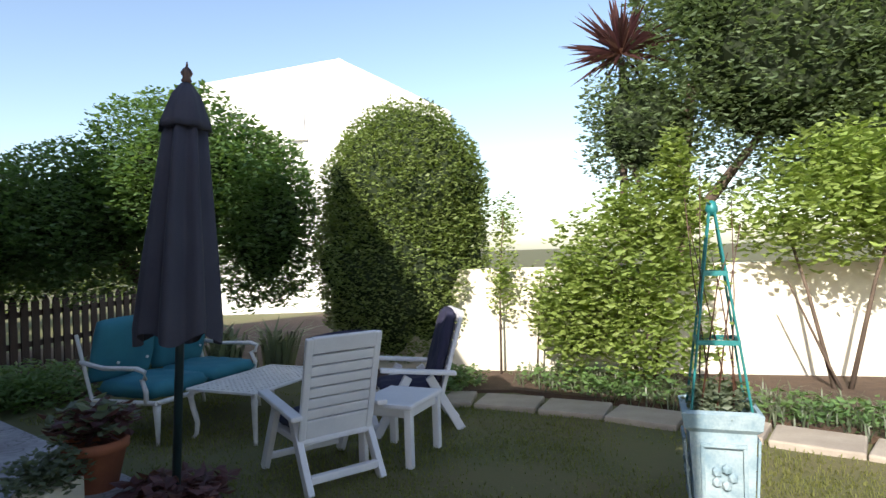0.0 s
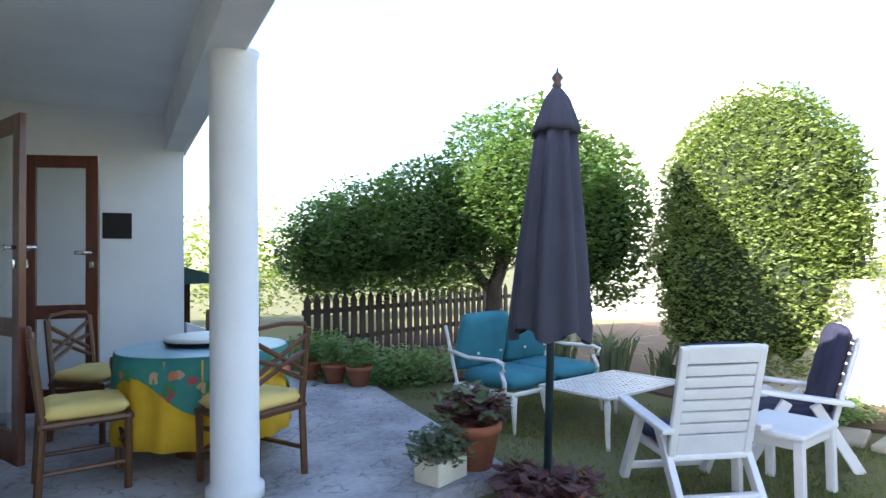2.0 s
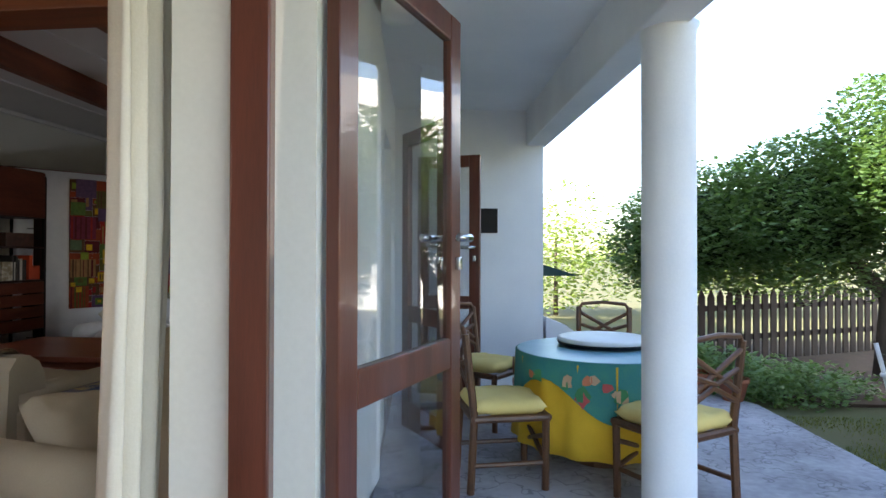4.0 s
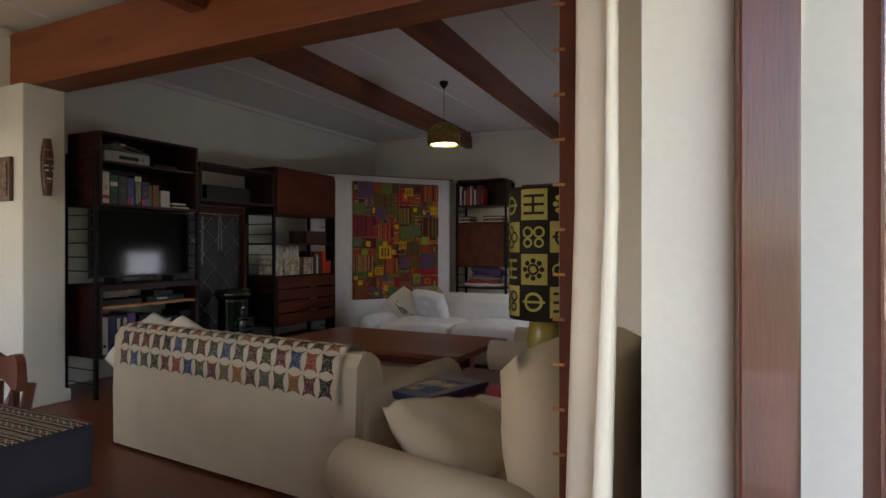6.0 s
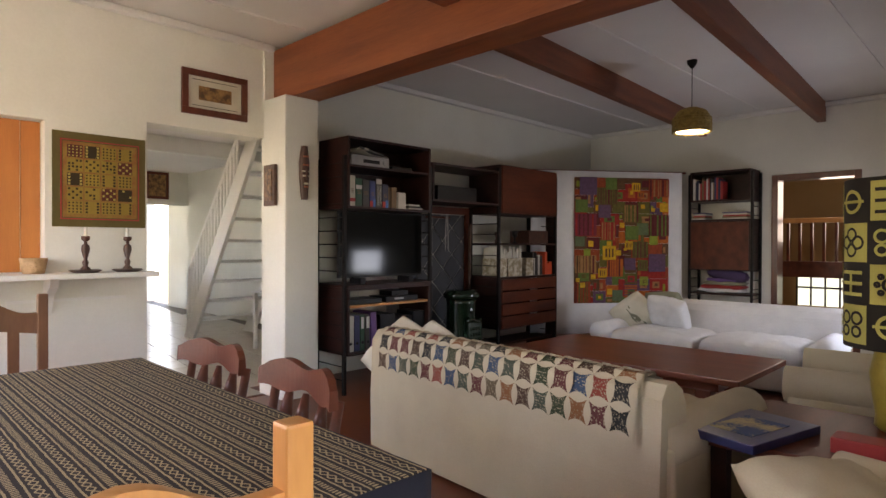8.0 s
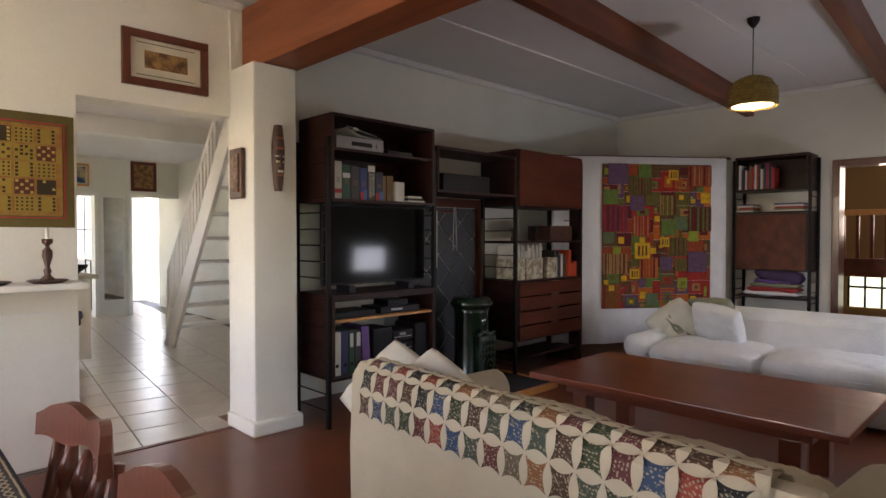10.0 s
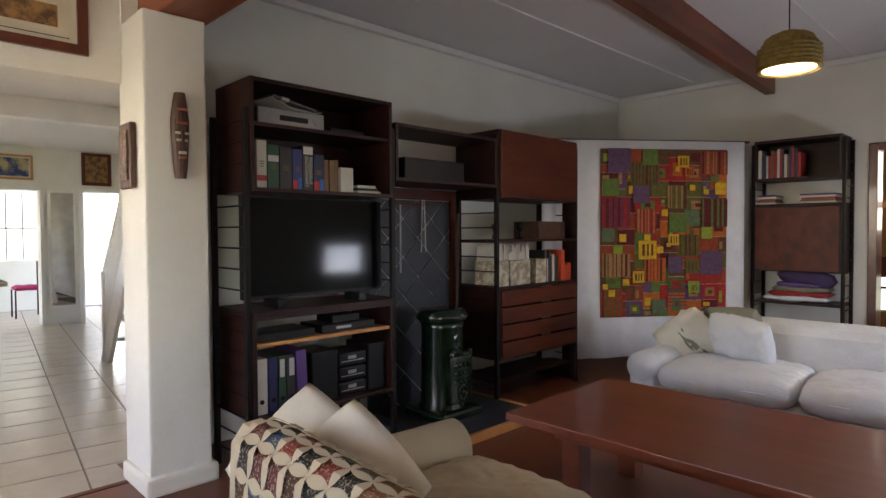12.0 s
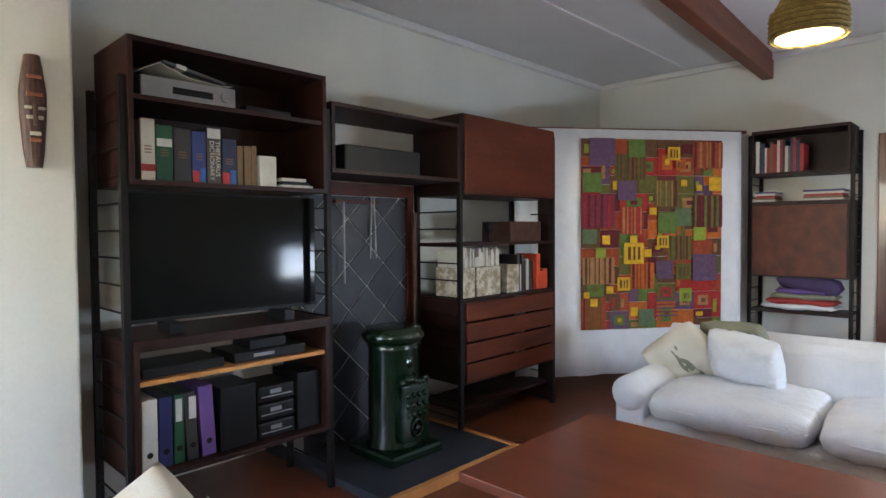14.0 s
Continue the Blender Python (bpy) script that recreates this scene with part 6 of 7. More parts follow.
shelf_books(BX0 + 0.045, BX0 + 0.4, BY0 + 0.01, 1.857, 0.2, 0.28, 2, "bookcase books")
for k, (a, b_) in enumerate(((BX0 + 0.03, BX0 + 0.2), (BX0 + 0.4, BX1 - 0.06))):
    for q_ in range(5):
        single("magazine", B((a + 0.008 * ((q_ * 7) % 3), b_ - 0.006 * (q_ % 3), BY0 + 0.02, BY0 + 0.28, 1.606 + q_ * 0.018, 1.622 + q_ * 0.018)), (PAPER, brown_s, red_band, PAPER, BLUE_BOOK)[q_], "magazine lying in a pile", "magazine", group="magazines")
for q_ in range(4):
    bm = pillow(0.6 - 0.04 * q_, 0.26, 0.05, pose(-4.28 + 0.02 * q_, 8.46, 0.70 + 0.045 * q_), crisp=0.25, seed=q_)
    single("folded_cloth", bm, (WHITE_CLOTH, red_band, SAGE, PURPLE)[q_], "folded cloth on the bottom shelf", "cloth", smooth=True, group="folded cloths")
single("rolled_mat", pillow(0.5, 0.2, 0.14, pose(-4.2, 8.42, 0.9, 0, 8, 0), crisp=0.4, seed=9), mat("violet_cloth", (0.07, 0.045, 0.12), rough=0.9), "rolled violet cloth bundle", "cloth", smooth=True)

# doorway frame and the stair room beyond
struct("door_trim", B((-3.77, -3.7, NY - 0.02, NY + 0.22, 0, 2.15), (-2.91, -2.84, NY - 0.02, NY + 0.22, 0, 2.15), (-3.7, -2.91, NY - 0.02, NY + 0.22, 2.08, 2.15), bevel=0.006), DOOR_WOOD, "dark timber door frame", "door frame")
struct("wall_stair_room", B((-5.0, -1.0, 11.6, 11.8, 0, CZ), (-5.2, -5.0, NY + 0.2, 11.8, 0, CZ), (-1.0, -0.8, NY + 0.2, 11.8, 0, CZ)), TAN_WALL, "tan wall of the room beyond", "wall")
struct("floor_stair_room", B((-5.2, -0.8, NY + 0.2, 11.8, -0.2, -0.002)), FLOOR_RED, "red-brown floor of the room beyond", "floor")
struct("ceiling_stair_room", B((-5.2, -0.8, NY + 0.2, 11.8, CZ, CZ + 0.1)), CEILING, "ceiling of the room beyond", "ceiling")
rl = thing("stair_rail", "dark timber railing with slats beyond the doorway", "railing")
# the honey tone puts the yellow light on the top rail into its colour
part("handrail", B((-4.8, -1.2, 10.2, 10.28, 1.6, 1.67), bevel=0.01), PINE, rl)
part("bottom_rail", B((-4.8, -1.2, 10.2, 10.28, 0.82, 1.05), bevel=0.006), RED_WOOD, rl)
for i in range(24):
    part("baluster", B((-4.75 + i * 0.15, -4.715 + i * 0.15, 10.22, 10.26, 1.051, 1.599)), RED_WOOD, rl)
sw = thing("low_window", "low window with dark bars in the room beyond", "window")
part("pane", B((-4.2, -2.6, 11.585, 11.595, 0.3, 0.9)), glow("bright_daylight", (0.9, 1.0, 0.8), 0.12), sw, "bright garden light")
part("bars", B(*[(-4.2 + i * 0.2, -4.175 + i * 0.2, 11.56, 11.584, 0.3, 0.9) for i in range(9)], (-4.2, -2.57, 11.55, 11.56, 0.58, 0.61)), IRON, sw)
tl = thing("tube_light", "lit fluorescent tube on the ceiling beyond the doorway", "lamp")
part("tube", B((-3.75, -3.3, 10.0, 10.1, 2.55, 2.6), bevel=0.01), glow("lit_tube", (1, 0.97, 0.9), 0.35), tl)
part("hanger", T([(-3.7, 10.05, 2.6), (-3.7, 10.05, CZ)], [(-3.35, 10.05, 2.6), (-3.35, 10.05, CZ)], r=0.004), IRON, tl)

# ---- living room seats ----
def sofa(m, w, d, arm_h, back_h, seat_h, material, label, n, skirt=True):
    """A loose-covered sofa that faces +y, its back at y = 0."""
    t = thing("sofa", label, "sofa", m)
    part("base", B((-w / 2 + 0.02, w / 2 - 0.02, 0.04, d - 0.03, 0.03, seat_h - 0.1), bevel=0.03), material, t, "", True)
    bm = bmesh.new()
    pr = [(0.0, 0.02), (-0.005, 0.35), (0.01, back_h - 0.06), (0.05, back_h - 0.005), (0.11, back_h), (0.17, back_h - 0.04), (0.2, back_h - 0.1), (0.24, 0.1)]
    bm = prism([(y_, z_) for y_, z_ in pr], -w / 2 + 0.03, w / 2 - 0.03)
    moved(bm, Matrix(((0, 0, 1, 0), (1, 0, 0, 0), (0, 1, 0, 0), (0, 0, 0, 1))))
    bmesh.ops.recalc_face_normals(bm, faces=bm.faces)
    part("backrest", bm, material, t)
    for s in (-1, 1):
        bm = B((s * w / 2 - 0.09 * (s + 1) - 0.0 + 0.0, s * w / 2 + 0.09 * (1 - s), 0.05, d - 0.02, 0.02, arm_h - 0.09), bevel=0.02)
        c_ = s * (w / 2 - 0.09)
        tube(bm, [(c_, 0.06, arm_h - 0.10), (c_, d * 0.5, arm_h - 0.10), (c_, d - 0.01, arm_h - 0.10)], 0.105, 20)
        part("arm", bm, material, t, "", True)
    sw_ = (w - 0.38) / n
    for i in range(n):
        c_ = -w / 2 + 0.19 + sw_ * (i + 0.5)
        part("seat_cushion", pillow(sw_ * 1.0, d - 0.2, 0.21, pose(c_, d / 2 + 0.12, seat_h - 0.01), crisp=0.24, seed=i, n=52, wrinkle=0.007), material, t, "", True)
        hw, hd = sw_ / 2 - 0.01, (d - 0.2) / 2 - 0.01
        ring = [(c_ + x_ * hw * (1 - 0.05 * (abs(x_ * y_) > 0.9)), d / 2 + 0.12 + y_ * hd * (1 - 0.05 * (abs(x_ * y_) > 0.9)), seat_h - 0.008) for x_, y_ in ((-1, -1), (0, -1), (1, -1), (1, 0), (1, 1), (0.5, 1), (0, 1), (-0.5, 1), (-1, 1), (-1, 0), (-1, -1))]
        part("piping", T(ring, r=0.008, seg=6), material, t, "corded seam", True)
    return t


s1 = sofa(pose(-3.45, 2.76, 0, 0, 0, -4.5), 2.0, 0.92, 0.58, 0.74, 0.42, CREAM, "cream loose-covered sofa seen from behind", 2)
# the patchwork throw over its back
th = thing("sofa_throw", "patchwork throw of printed squares and white petals", "throw", pose(-3.45, 2.76, 0, 0, 0, -4.5))


def over_back(u, v):
    """u along the back, v from low on the outside, over the top, to the inside."""
    prof = [(-0.018, 0.50), (-0.016, 0.60), (0.0, 0.70), (0.045, 0.752), (0.11, 0.757), (0.175, 0.72), (0.212, 0.64)]
    q = max(0.0, min(0.9999, v)) * (len(prof) - 1)
    k = int(q)
    a, b_ = prof[k], prof[k + 1]
    return Vector((u, a[0] + (b_[0] - a[0]) * (q - k), a[1] + (b_[1] - a[1]) * (q - k)))


bm = bmesh.new()
g = {}
for i in range(41):
    for j in range(19):
        g[i, j] = bm.verts.new(over_back(-0.88 + 1.76 * i / 40, j / 18))
for i in range(40):
    for j in range(18):
        bm.faces.new((g[i, j], g[i + 1, j], g[i + 1, j + 1], g[i, j + 1]))
o = part("ground_cloth", bm, CREAM, th, "cream ground cloth", True)
NC, NR = 17, 5


def lift(p, d):
    return p + Vector((0, -d if p.z < 0.72 and p.y < 0.1 else 0, d if p.z > 0.7 else 0)) + (Vector((0, d, 0)) if p.y > 0.17 else Vector())


for i in range(NC):
    for j in range(NR):
        u0, u1 = -0.86 + 1.72 * i / NC, -0.86 + 1.72 * (i + 1) / NC
        v0, v1 = 0.03 + 0.95 * j / NR, 0.03 + 0.95 * (j + 1) / NR
        gg = {}
        sq = bmesh.new()
        for a in range(4):
            for b_ in range(4):
                gg[a, b_] = sq.verts.new(lift(over_back(u0 + (u1 - u0) * a / 3, v0 + (v1 - v0) * b_ / 3), 0.005))
        for a in range(3):
            for b_ in range(3):
                sq.faces.new((gg[a, b_], gg[a + 1, b_], gg[a + 1, b_ + 1], gg[a, b_ + 1]))
        part("printed_square", sq, THROW, th)


def petal(ua, va, ub, vb):
    pe = bmesh.new()
    n_ = 8
    top, bot = [], []
    ou, ov = (vb - va), (ub - ua)
    for k in range(n_ + 1):
        t_ = k / n_
        wd = math.sin(t_ * math.pi) * 0.17 + 0.02
        uu, vv = ua + (ub - ua) * t_, va + (vb - va) * t_
        su_, sv_ = (1.72 / NC * wd, 0) if ua == ub else (0, 0.95 / NR * wd)
        top.append(pe.verts.new(lift(over_back(uu + su_, vv + sv_), 0.010)))
        bot.append(pe.verts.new(lift(over_back(uu - su_, vv - sv_), 0.010)))
    for k in range(n_):
        pe.faces.new((bot[k], bot[k + 1], top[k + 1], top[k]))
    part("petal", pe, CREAM, th)


for i in range(NC + 1):
    for j in range(NR + 1):
        u0, v0 = -0.86 + 1.72 * i / NC, 0.03 + 0.95 * j / NR
        if i < NC:
            petal(u0, v0, u0 + 1.72 / NC, v0)
        if j < NR:
            petal(u0, v0, u0, v0 + 0.95 / NR)
for i, (x, rz, ry) in enumerate(((-4.40, 10, 28), (-4.13, 0, 26))):
    bm = pillow(0.46, 0.44, 0.12, pose(0, 0, 0), seed=i + 3, n=20)
    single("scatter_cushion", bm, IVORY, "cream scatter cushion leaning on the sofa back", "cushion", pose(x, 3.1 - 0.02 * i, 0.545, 50, ry, rz), True, "sofa cushions")

s2 = sofa(pose(-3.69, 6.98, 0, 0, 0, 180 + 2), 2.12, 0.98, 0.48, 0.70, 0.34, WHITE_CLOTH, "white loose-covered sofa along the end of the room", 2)
bm = pillow(0.44, 0.42, 0.15, None, seed=6, n=30, wrinkle=0.009)
single("scatter_cushion", bm, WHITE_CLOTH, "white ruffled cushion with tie straps", "cushion", pose(-4.12, 6.5, 0.55, 62, -6, 172), True)
single("scatter_cushion", pillow(0.44, 0.44, 0.13, None, seed=7, n=24, wrinkle=0.006), SAGE, "sage green cushion behind the white one", "cushion", pose(-4.22, 6.68, 0.58, 66, 4, 168), True)
cs = thing("scatter_cushion", "cream cushion with a broad sage stripe", "cushion", pose(-4.5, 6.52, 0.53, 60, 38, 190))
part("cover", pillow(0.42, 0.42, 0.14, None, seed=8, n=26, wrinkle=0.005), IVORY, cs, "", True)
part("stripe", pillow(0.1, 0.36, 0.15, None, seed=8), SAGE, cs, "sage stripe", True)

def armchair(m, label):
    t = thing("armchair", label, "armchair", m)
    part("base", B((-0.36, 0.36, 0.05, 0.78, 0.03, 0.34), bevel=0.04), CREAM, t, "", True)
    part("backrest", pillow(0.78, 0.82, 0.26, pose(0, 0.08, 0.56, 80, 0, 0), crisp=0.22, seed=2), CREAM, t, "", True)
    for s in (-1, 1):
        bm = B((s * 0.38 - 0.08, s * 0.38 + 0.08, 0.1, 0.78, 0.02, 0.48), bevel=0.02)
        tube(bm, [(s * 0.38, 0.08, 0.49), (s * 0.38, 0.45, 0.49), (s * 0.38, 0.8, 0.49)], 0.1, 18)
        part("arm", bm, CREAM, t, "", True)
    part("seat_cushion", pillow(0.62, 0.66, 0.18, pose(0, 0.46, 0.4), crisp=0.22), CREAM, t, "", True)
    return t


armchair(pose(-1.24, 2.3, 0, 0, 0, 78), "cream loose-covered armchair by the garden door")
armchair(pose(-1.72, 4.75, 0, 0, 0, 96), "cream loose-covered armchair facing the coffee table")
single("scatter_cushion", pillow(0.48, 0.48, 0.15, None, seed=5), CREAM, "cream cushion in the armchair", "cushion", pose(-1.82, 2.4, 0.53, 20, 8, 60), True)

cf = thing("coffee_table", "large low polished red-brown coffee table", "table")
part("tabletop", B((-4.47, -2.72, 4.28, 5.26, 0.415, 0.455), bevel=0.006), TABLE_WOOD, cf)
part("apron", B((-4.3, -2.9, 4.45, 5.1, 0.33, 0.414)), TABLE_WOOD, cf)
for x in (-4.2, -3.0):
    for y in (4.5, 5.04):
        part("leg", B((x - 0.05, x + 0.05, y - 0.05, y + 0.05, 0, 0.33), bevel=0.005), TABLE_WOOD, cf)
sd = thing("side_table", "dark square side table beside the armchair", "table")
part("tabletop", B((-2.42, -1.7, 2.98, 3.78, 0.46, 0.5), bevel=0.006), RED_WOOD, sd)
part("shelf", B((-2.36, -1.76, 3.04, 3.72, 0.16, 0.18)), DARK_WOOD, sd)
for x in (-2.38, -1.74):
    for y in (3.02, 3.74):
        part("leg", B((x - 0.03, x + 0.03, y - 0.03, y + 0.03, 0, 0.46)), DARK_WOOD, sd)
bkx = thing("picture_book", "large blue illustrated book on the side table", "book", pose(-2.30, 3.13, 0.5, 0, 0, -14))
part("cover", B((-0.15, 0.15, -0.24, 0.24, 0, 0.035), bevel=0.004), BLUE_BOOK, bkx)
part("cover_picture", B((-0.09, 0.09, -0.15, 0.12, 0.0355, 0.0375)), PICTURE_BLUE, bkx, "grey cover picture")
single("red_box", B((-2.02, -1.82, 3.1, 3.22, 0.5, 0.56), bevel=0.008), red_band, "small dark red box on the side table", "box")
# table lamp with printed shade
tlp = thing("table_lamp", "olive pottery lamp with a printed drum shade", "lamp", pose(-1.87, 3.6, 0.5, 0, 0, 20))
part("base", lathe([(0.07, 0), (0.09, 0.02), (0.085, 0.06), (0.1, 0.16), (0.108, 0.24), (0.09, 0.33), (0.06, 0.37), (0.06, 0.39)], 32), OLIVE_GLAZE, tlp, "olive yellow glazed vase", True)
R_ = 0.2
part("shade", lathe([(R_, 0.35), (R_, 1.05), (R_ - 0.006, 1.05), (R_ - 0.006, 0.36), (0.01, 0.36)][:2] + [(R_ - 0.004, 1.05)], 48), PRINT_BLACK, tlp, "black drum shade", True)


def on_shade(u, v, lift_=0.003):
    a = u / R_
    return Vector(((R_ + lift_) * math.cos(a), (R_ + lift_) * math.sin(a), v))


cell = 2 * math.pi * R_ / 8
yb, kb = bmesh.new(), bmesh.new()


def patch_on(bm, u0, u1, v0, v1, lift_, n=6):
    r0 = [bm.verts.new(on_shade(u0 + (u1 - u0) * k / n, v0, lift_)) for k in range(n + 1)]
    r1 = [bm.verts.new(on_shade(u0 + (u1 - u0) * k / n, v1, lift_)) for k in range(n + 1)]
    for k in range(n):
        bm.faces.new((r0[k], r0[k + 1], r1[k + 1], r1[k]))


def ring_on(bm, cu, cv, r, wd, lift_, a0=0, a1=2 * math.pi, n=24):
    pr = []
    for k in range(n + 1):
        a = a0 + (a1 - a0) * k / n
        pr.append((bm.verts.new(on_shade(cu + (r - wd) * math.cos(a), cv + (r - wd) * math.sin(a), lift_)), bm.verts.new(on_shade(cu + r * math.cos(a), cv + r * math.sin(a), lift_))))
    for (a, b_), (c_, d_) in zip(pr, pr[1:]):
        bm.faces.new((a, b_, d_, c_))


for i in range(8):
    for j in range(4):
        u0, v0 = i * cell, 0.37 + j * 0.168
        cu, cv = u0 + cell / 2, v0 + 0.08
        yellow = (i + j) % 2 == 0
        if yellow:
            patch_on(yb, u0 + 0.006, u0 + cell - 0.006, v0, v0 + 0.16, 0.002)
        bm = kb if yellow else yb
        L_ = 0.005
        k = (i * 3 + j) % 5
        if k == 0:
            ring_on(bm, cu, cv, 0.05, 0.014, L_)
            patch_on(bm, cu - 0.06, cu + 0.06, cv - 0.006, cv + 0.006, L_ + 0.001)
        elif k == 1:
            for q in range(8):
                ring_on(bm, cu + 0.045 * math.cos(q * 0.785), cv + 0.045 * math.sin(q * 0.785), 0.014, 0.013, L_, n=8)
            ring_on(bm, cu, cv, 0.03, 0.012, L_ + 0.001)
        elif k == 2:
            for s in (-1, 1):
                ring_on(bm, cu + s * 0.03, cv + 0.025, 0.03, 0.011, L_, n=16)
                ring_on(bm, cu + s * 0.03, cv - 0.03, 0.026, 0.011, L_ + 0.001, n=16)
        elif k == 3:
            for s in (-0.045, 0, 0.045):
                patch_on(bm, cu - 0.055, cu + 0.055, cv + s - 0.007, cv + s + 0.007, L_)
            patch_on(bm, cu - 0.007, cu + 0.007, cv - 0.05, cv + 0.05, L_ + 0.001)
        else:
            for a in (0, 1.57, 3.14, 4.71):
                ring_on(bm, cu + 0.032 * math.cos(a), cv + 0.032 * math.sin(a), 0.03, 0.01, L_ + a * 0.0002, n=16)
sh_ = [o for o in tlp.children if o.name.startswith("shade")][0]
part("ochre_print", yb, PRINT_YELLOW, sh_, "ochre printed squares and signs", True)
part("black_print", kb, PRINT_BLACK, sh_, "black printed signs", True)

# pendant lamp
pn = thing("pendant_lamp", "woven grass dome pendant with a lit bulb", "lamp", pose(-3.70, 6.0, 0.12) @ Matrix.Diagonal((0.92, 0.92, 1, 1)))
part("ceiling_rose", lathe([(0.05, CZ - 0.12), (0.045, CZ - 0.15), (0.015, CZ - 0.19)], 18), IRON, pn)
part("cord", T([(0, 0, 2.4), (0, 0, CZ - 0.17)], r=0.004), IRON, pn)
bm = lathe([(0.165, 2.19), (0.18, 2.24), (0.175, 2.31), (0.14, 2.38), (0.06, 2.415), (0.02, 2.42)], 40)
bmesh.ops.delete(bm, geom=[f for f in bm.faces if len(f.verts) > 10], context="FACES_ONLY")
sh_ = part("shade", bm, WICKER, pn, "woven grass shade", True)
sh_.modifiers.new("thickness", "SOLIDIFY").thickness = 0.008
bm = bmesh.new()
for k in range(9):
    z = 2.195 + k * 0.024
    r_ = 0.178 if z < 2.31 else 0.178 - (z - 2.31) * 0.9
    tube(bm, [((r_ + 0.006 * (q % 2)) * math.cos(q * 0.1745), (r_ + 0.006 * (q % 2)) * math.sin(q * 0.1745), z) for q in range(37)], 0.009, 5)
part("weave", bm, WICKER, pn, "coiled grass strands")
bm = bmesh.new()
bmesh.ops.create_icosphere(bm, subdivisions=3, radius=0.032, matrix=pose(0, 0, 2.28))
part("bulb", bm, BULB, pn, "lit bulb", True)
bm = lathe([(0.155, 2.2), (0.168, 2.245), (0.163, 2.3), (0.13, 2.365), (0.06, 2.4), (0.02, 2.405)], 40)
bmesh.ops.delete(bm, geom=[f for f in bm.faces if len(f.verts) > 10], context="FACES_ONLY")
part("lining", bm, SHADE_INNER, pn, "pale lining", True)
pl_ = lamp("pendant_light", "POINT", pose(-3.70, 6.0, 2.33), 1.3, (1.0, 0.88, 0.68))
pl_.data.shadow_soft_size = 0.03

# ---- pier carvings and pictures ----
mk = thing("wall_mask", "tall narrow carved dark wooden mask", "mask", pose(-5.788, 3.215, 1.86) @ Matrix.Diagonal((1, 0.62, 1, 1)))
bm = bmesh.new()
prof = [(-0.22, 0.045), (-0.15, 0.06), (-0.02, 0.075), (0.08, 0.078), (0.17, 0.06), (0.225, 0.045)]
rings = []
for z, hw in prof:
    rings.append([bm.verts.new((0.035 * math.cos(k * math.pi / 8 - math.pi / 2) if 0 < k < 8 else 0, hw * math.sin(k * math.pi / 8 - math.pi / 2), z)) for k in range(9)])
for A, C in zip(rings, rings[1:]):
    for k in range(8):
        bm.faces.new((A[k], A[k + 1], C[k + 1], C[k]))
bm.faces.new(rings[-1])
bm.faces.new(list(reversed(rings[0])))
part("face", bm, CARVING, mk)
for z, w_ in ((-0.12, 0.03), (-0.03, 0.045), (0.06, 0.045), (0.13, 0.04)):
    part("carved_band", B((0.024, 0.04, -w_, w_, z, z + 0.014), bevel=0.004), (MOUNT if z in (-0.03,) else TERRACOTTA), mk, "painted carved band")
for s_ in (-1, 1):
    part("eye", B((0.028, 0.042, s_ * 0.036 - 0.02, s_ * 0.036 + 0.02, 0.008, 0.02), bevel=0.004), MOUNT, mk, "pale carved eye slit")
part("nose", B((0.03, 0.052, -0.012, 0.012, -0.055, 0.03), bevel=0.006), CARVING, mk)
part("mouth", B((0.026, 0.042, -0.03, 0.03, -0.095, -0.08), bevel=0.004), MOUNT, mk, "pale carved mouth")
cv = thing("carved_panel", "small carved wooden relief hanging on the pier", "carving")
part("panel", B((-6.08, -5.9, 3.005, 3.035, 1.59, 1.93), bevel=0.008), CARVING, cv)
part("relief", B((-6.05, -5.93, 2.995, 3.006, 1.63, 1.89), bevel=0.004), mat("worn_relief", (0.2, 0.1, 0.05), (0.06, 0.03, 0.02), 0.5, scale=30, bump=0.8, spread=0.2), cv)


def framed(name, label, y0, y1, z0, z1, x, frame_m, mount, art, fw=0.05, mw=0.07):
    t = thing(name, label, "picture")
    part("frame", B((x, x + 0.03, y0, y1, z1 - fw, z1), (x, x + 0.03, y0, y1, z0, z0 + fw), (x, x + 0.03, y0, y0 + fw, z0 + fw, z1 - fw), (x, x + 0.03, y1 - fw, y1, z0 + fw, z1 - fw), bevel=0.004), frame_m, t)
    part("mount", B((x, x + 0.012, y0 + fw, y1 - fw, z0 + fw, z1 - fw)), mount, t)
    part("drawing", B((x + 0.0125, x + 0.015, y0 + fw + mw * 1.2, y1 - fw - mw * 1.2, z0 + fw + mw, z1 - fw - mw)), art, t)
    return t


t = framed("framed_picture", "sepia drawing in ivory mount and red-brown frame", 2.345, 2.88, 2.28, 2.63, PX + 0.002, DOOR_WOOD, MOUNT, PICTURE)
part("mount_line", B((PX + 0.0145, PX + 0.016, 2.43, 2.795, 2.352, 2.356), (PX + 0.0145, PX + 0.016, 2.43, 2.795, 2.554, 2.558)), BLACK, t)
bt = thing("batik_hanging", "gold and olive batik wall hanging", "hanging")
part("border", B((PX + 0.002, PX + 0.012, 1.5, 2.085, 1.385, 2.03)), BATIK_EDGE, bt)
part("field", B((PX + 0.0125, PX + 0.016, 1.56, 2.025, 1.45, 1.965)), mat("red_gold_field", (0.26, 0.10, 0.03), (0.3, 0.19, 0.04), 0.9, scale=14, spread=0.3), bt)
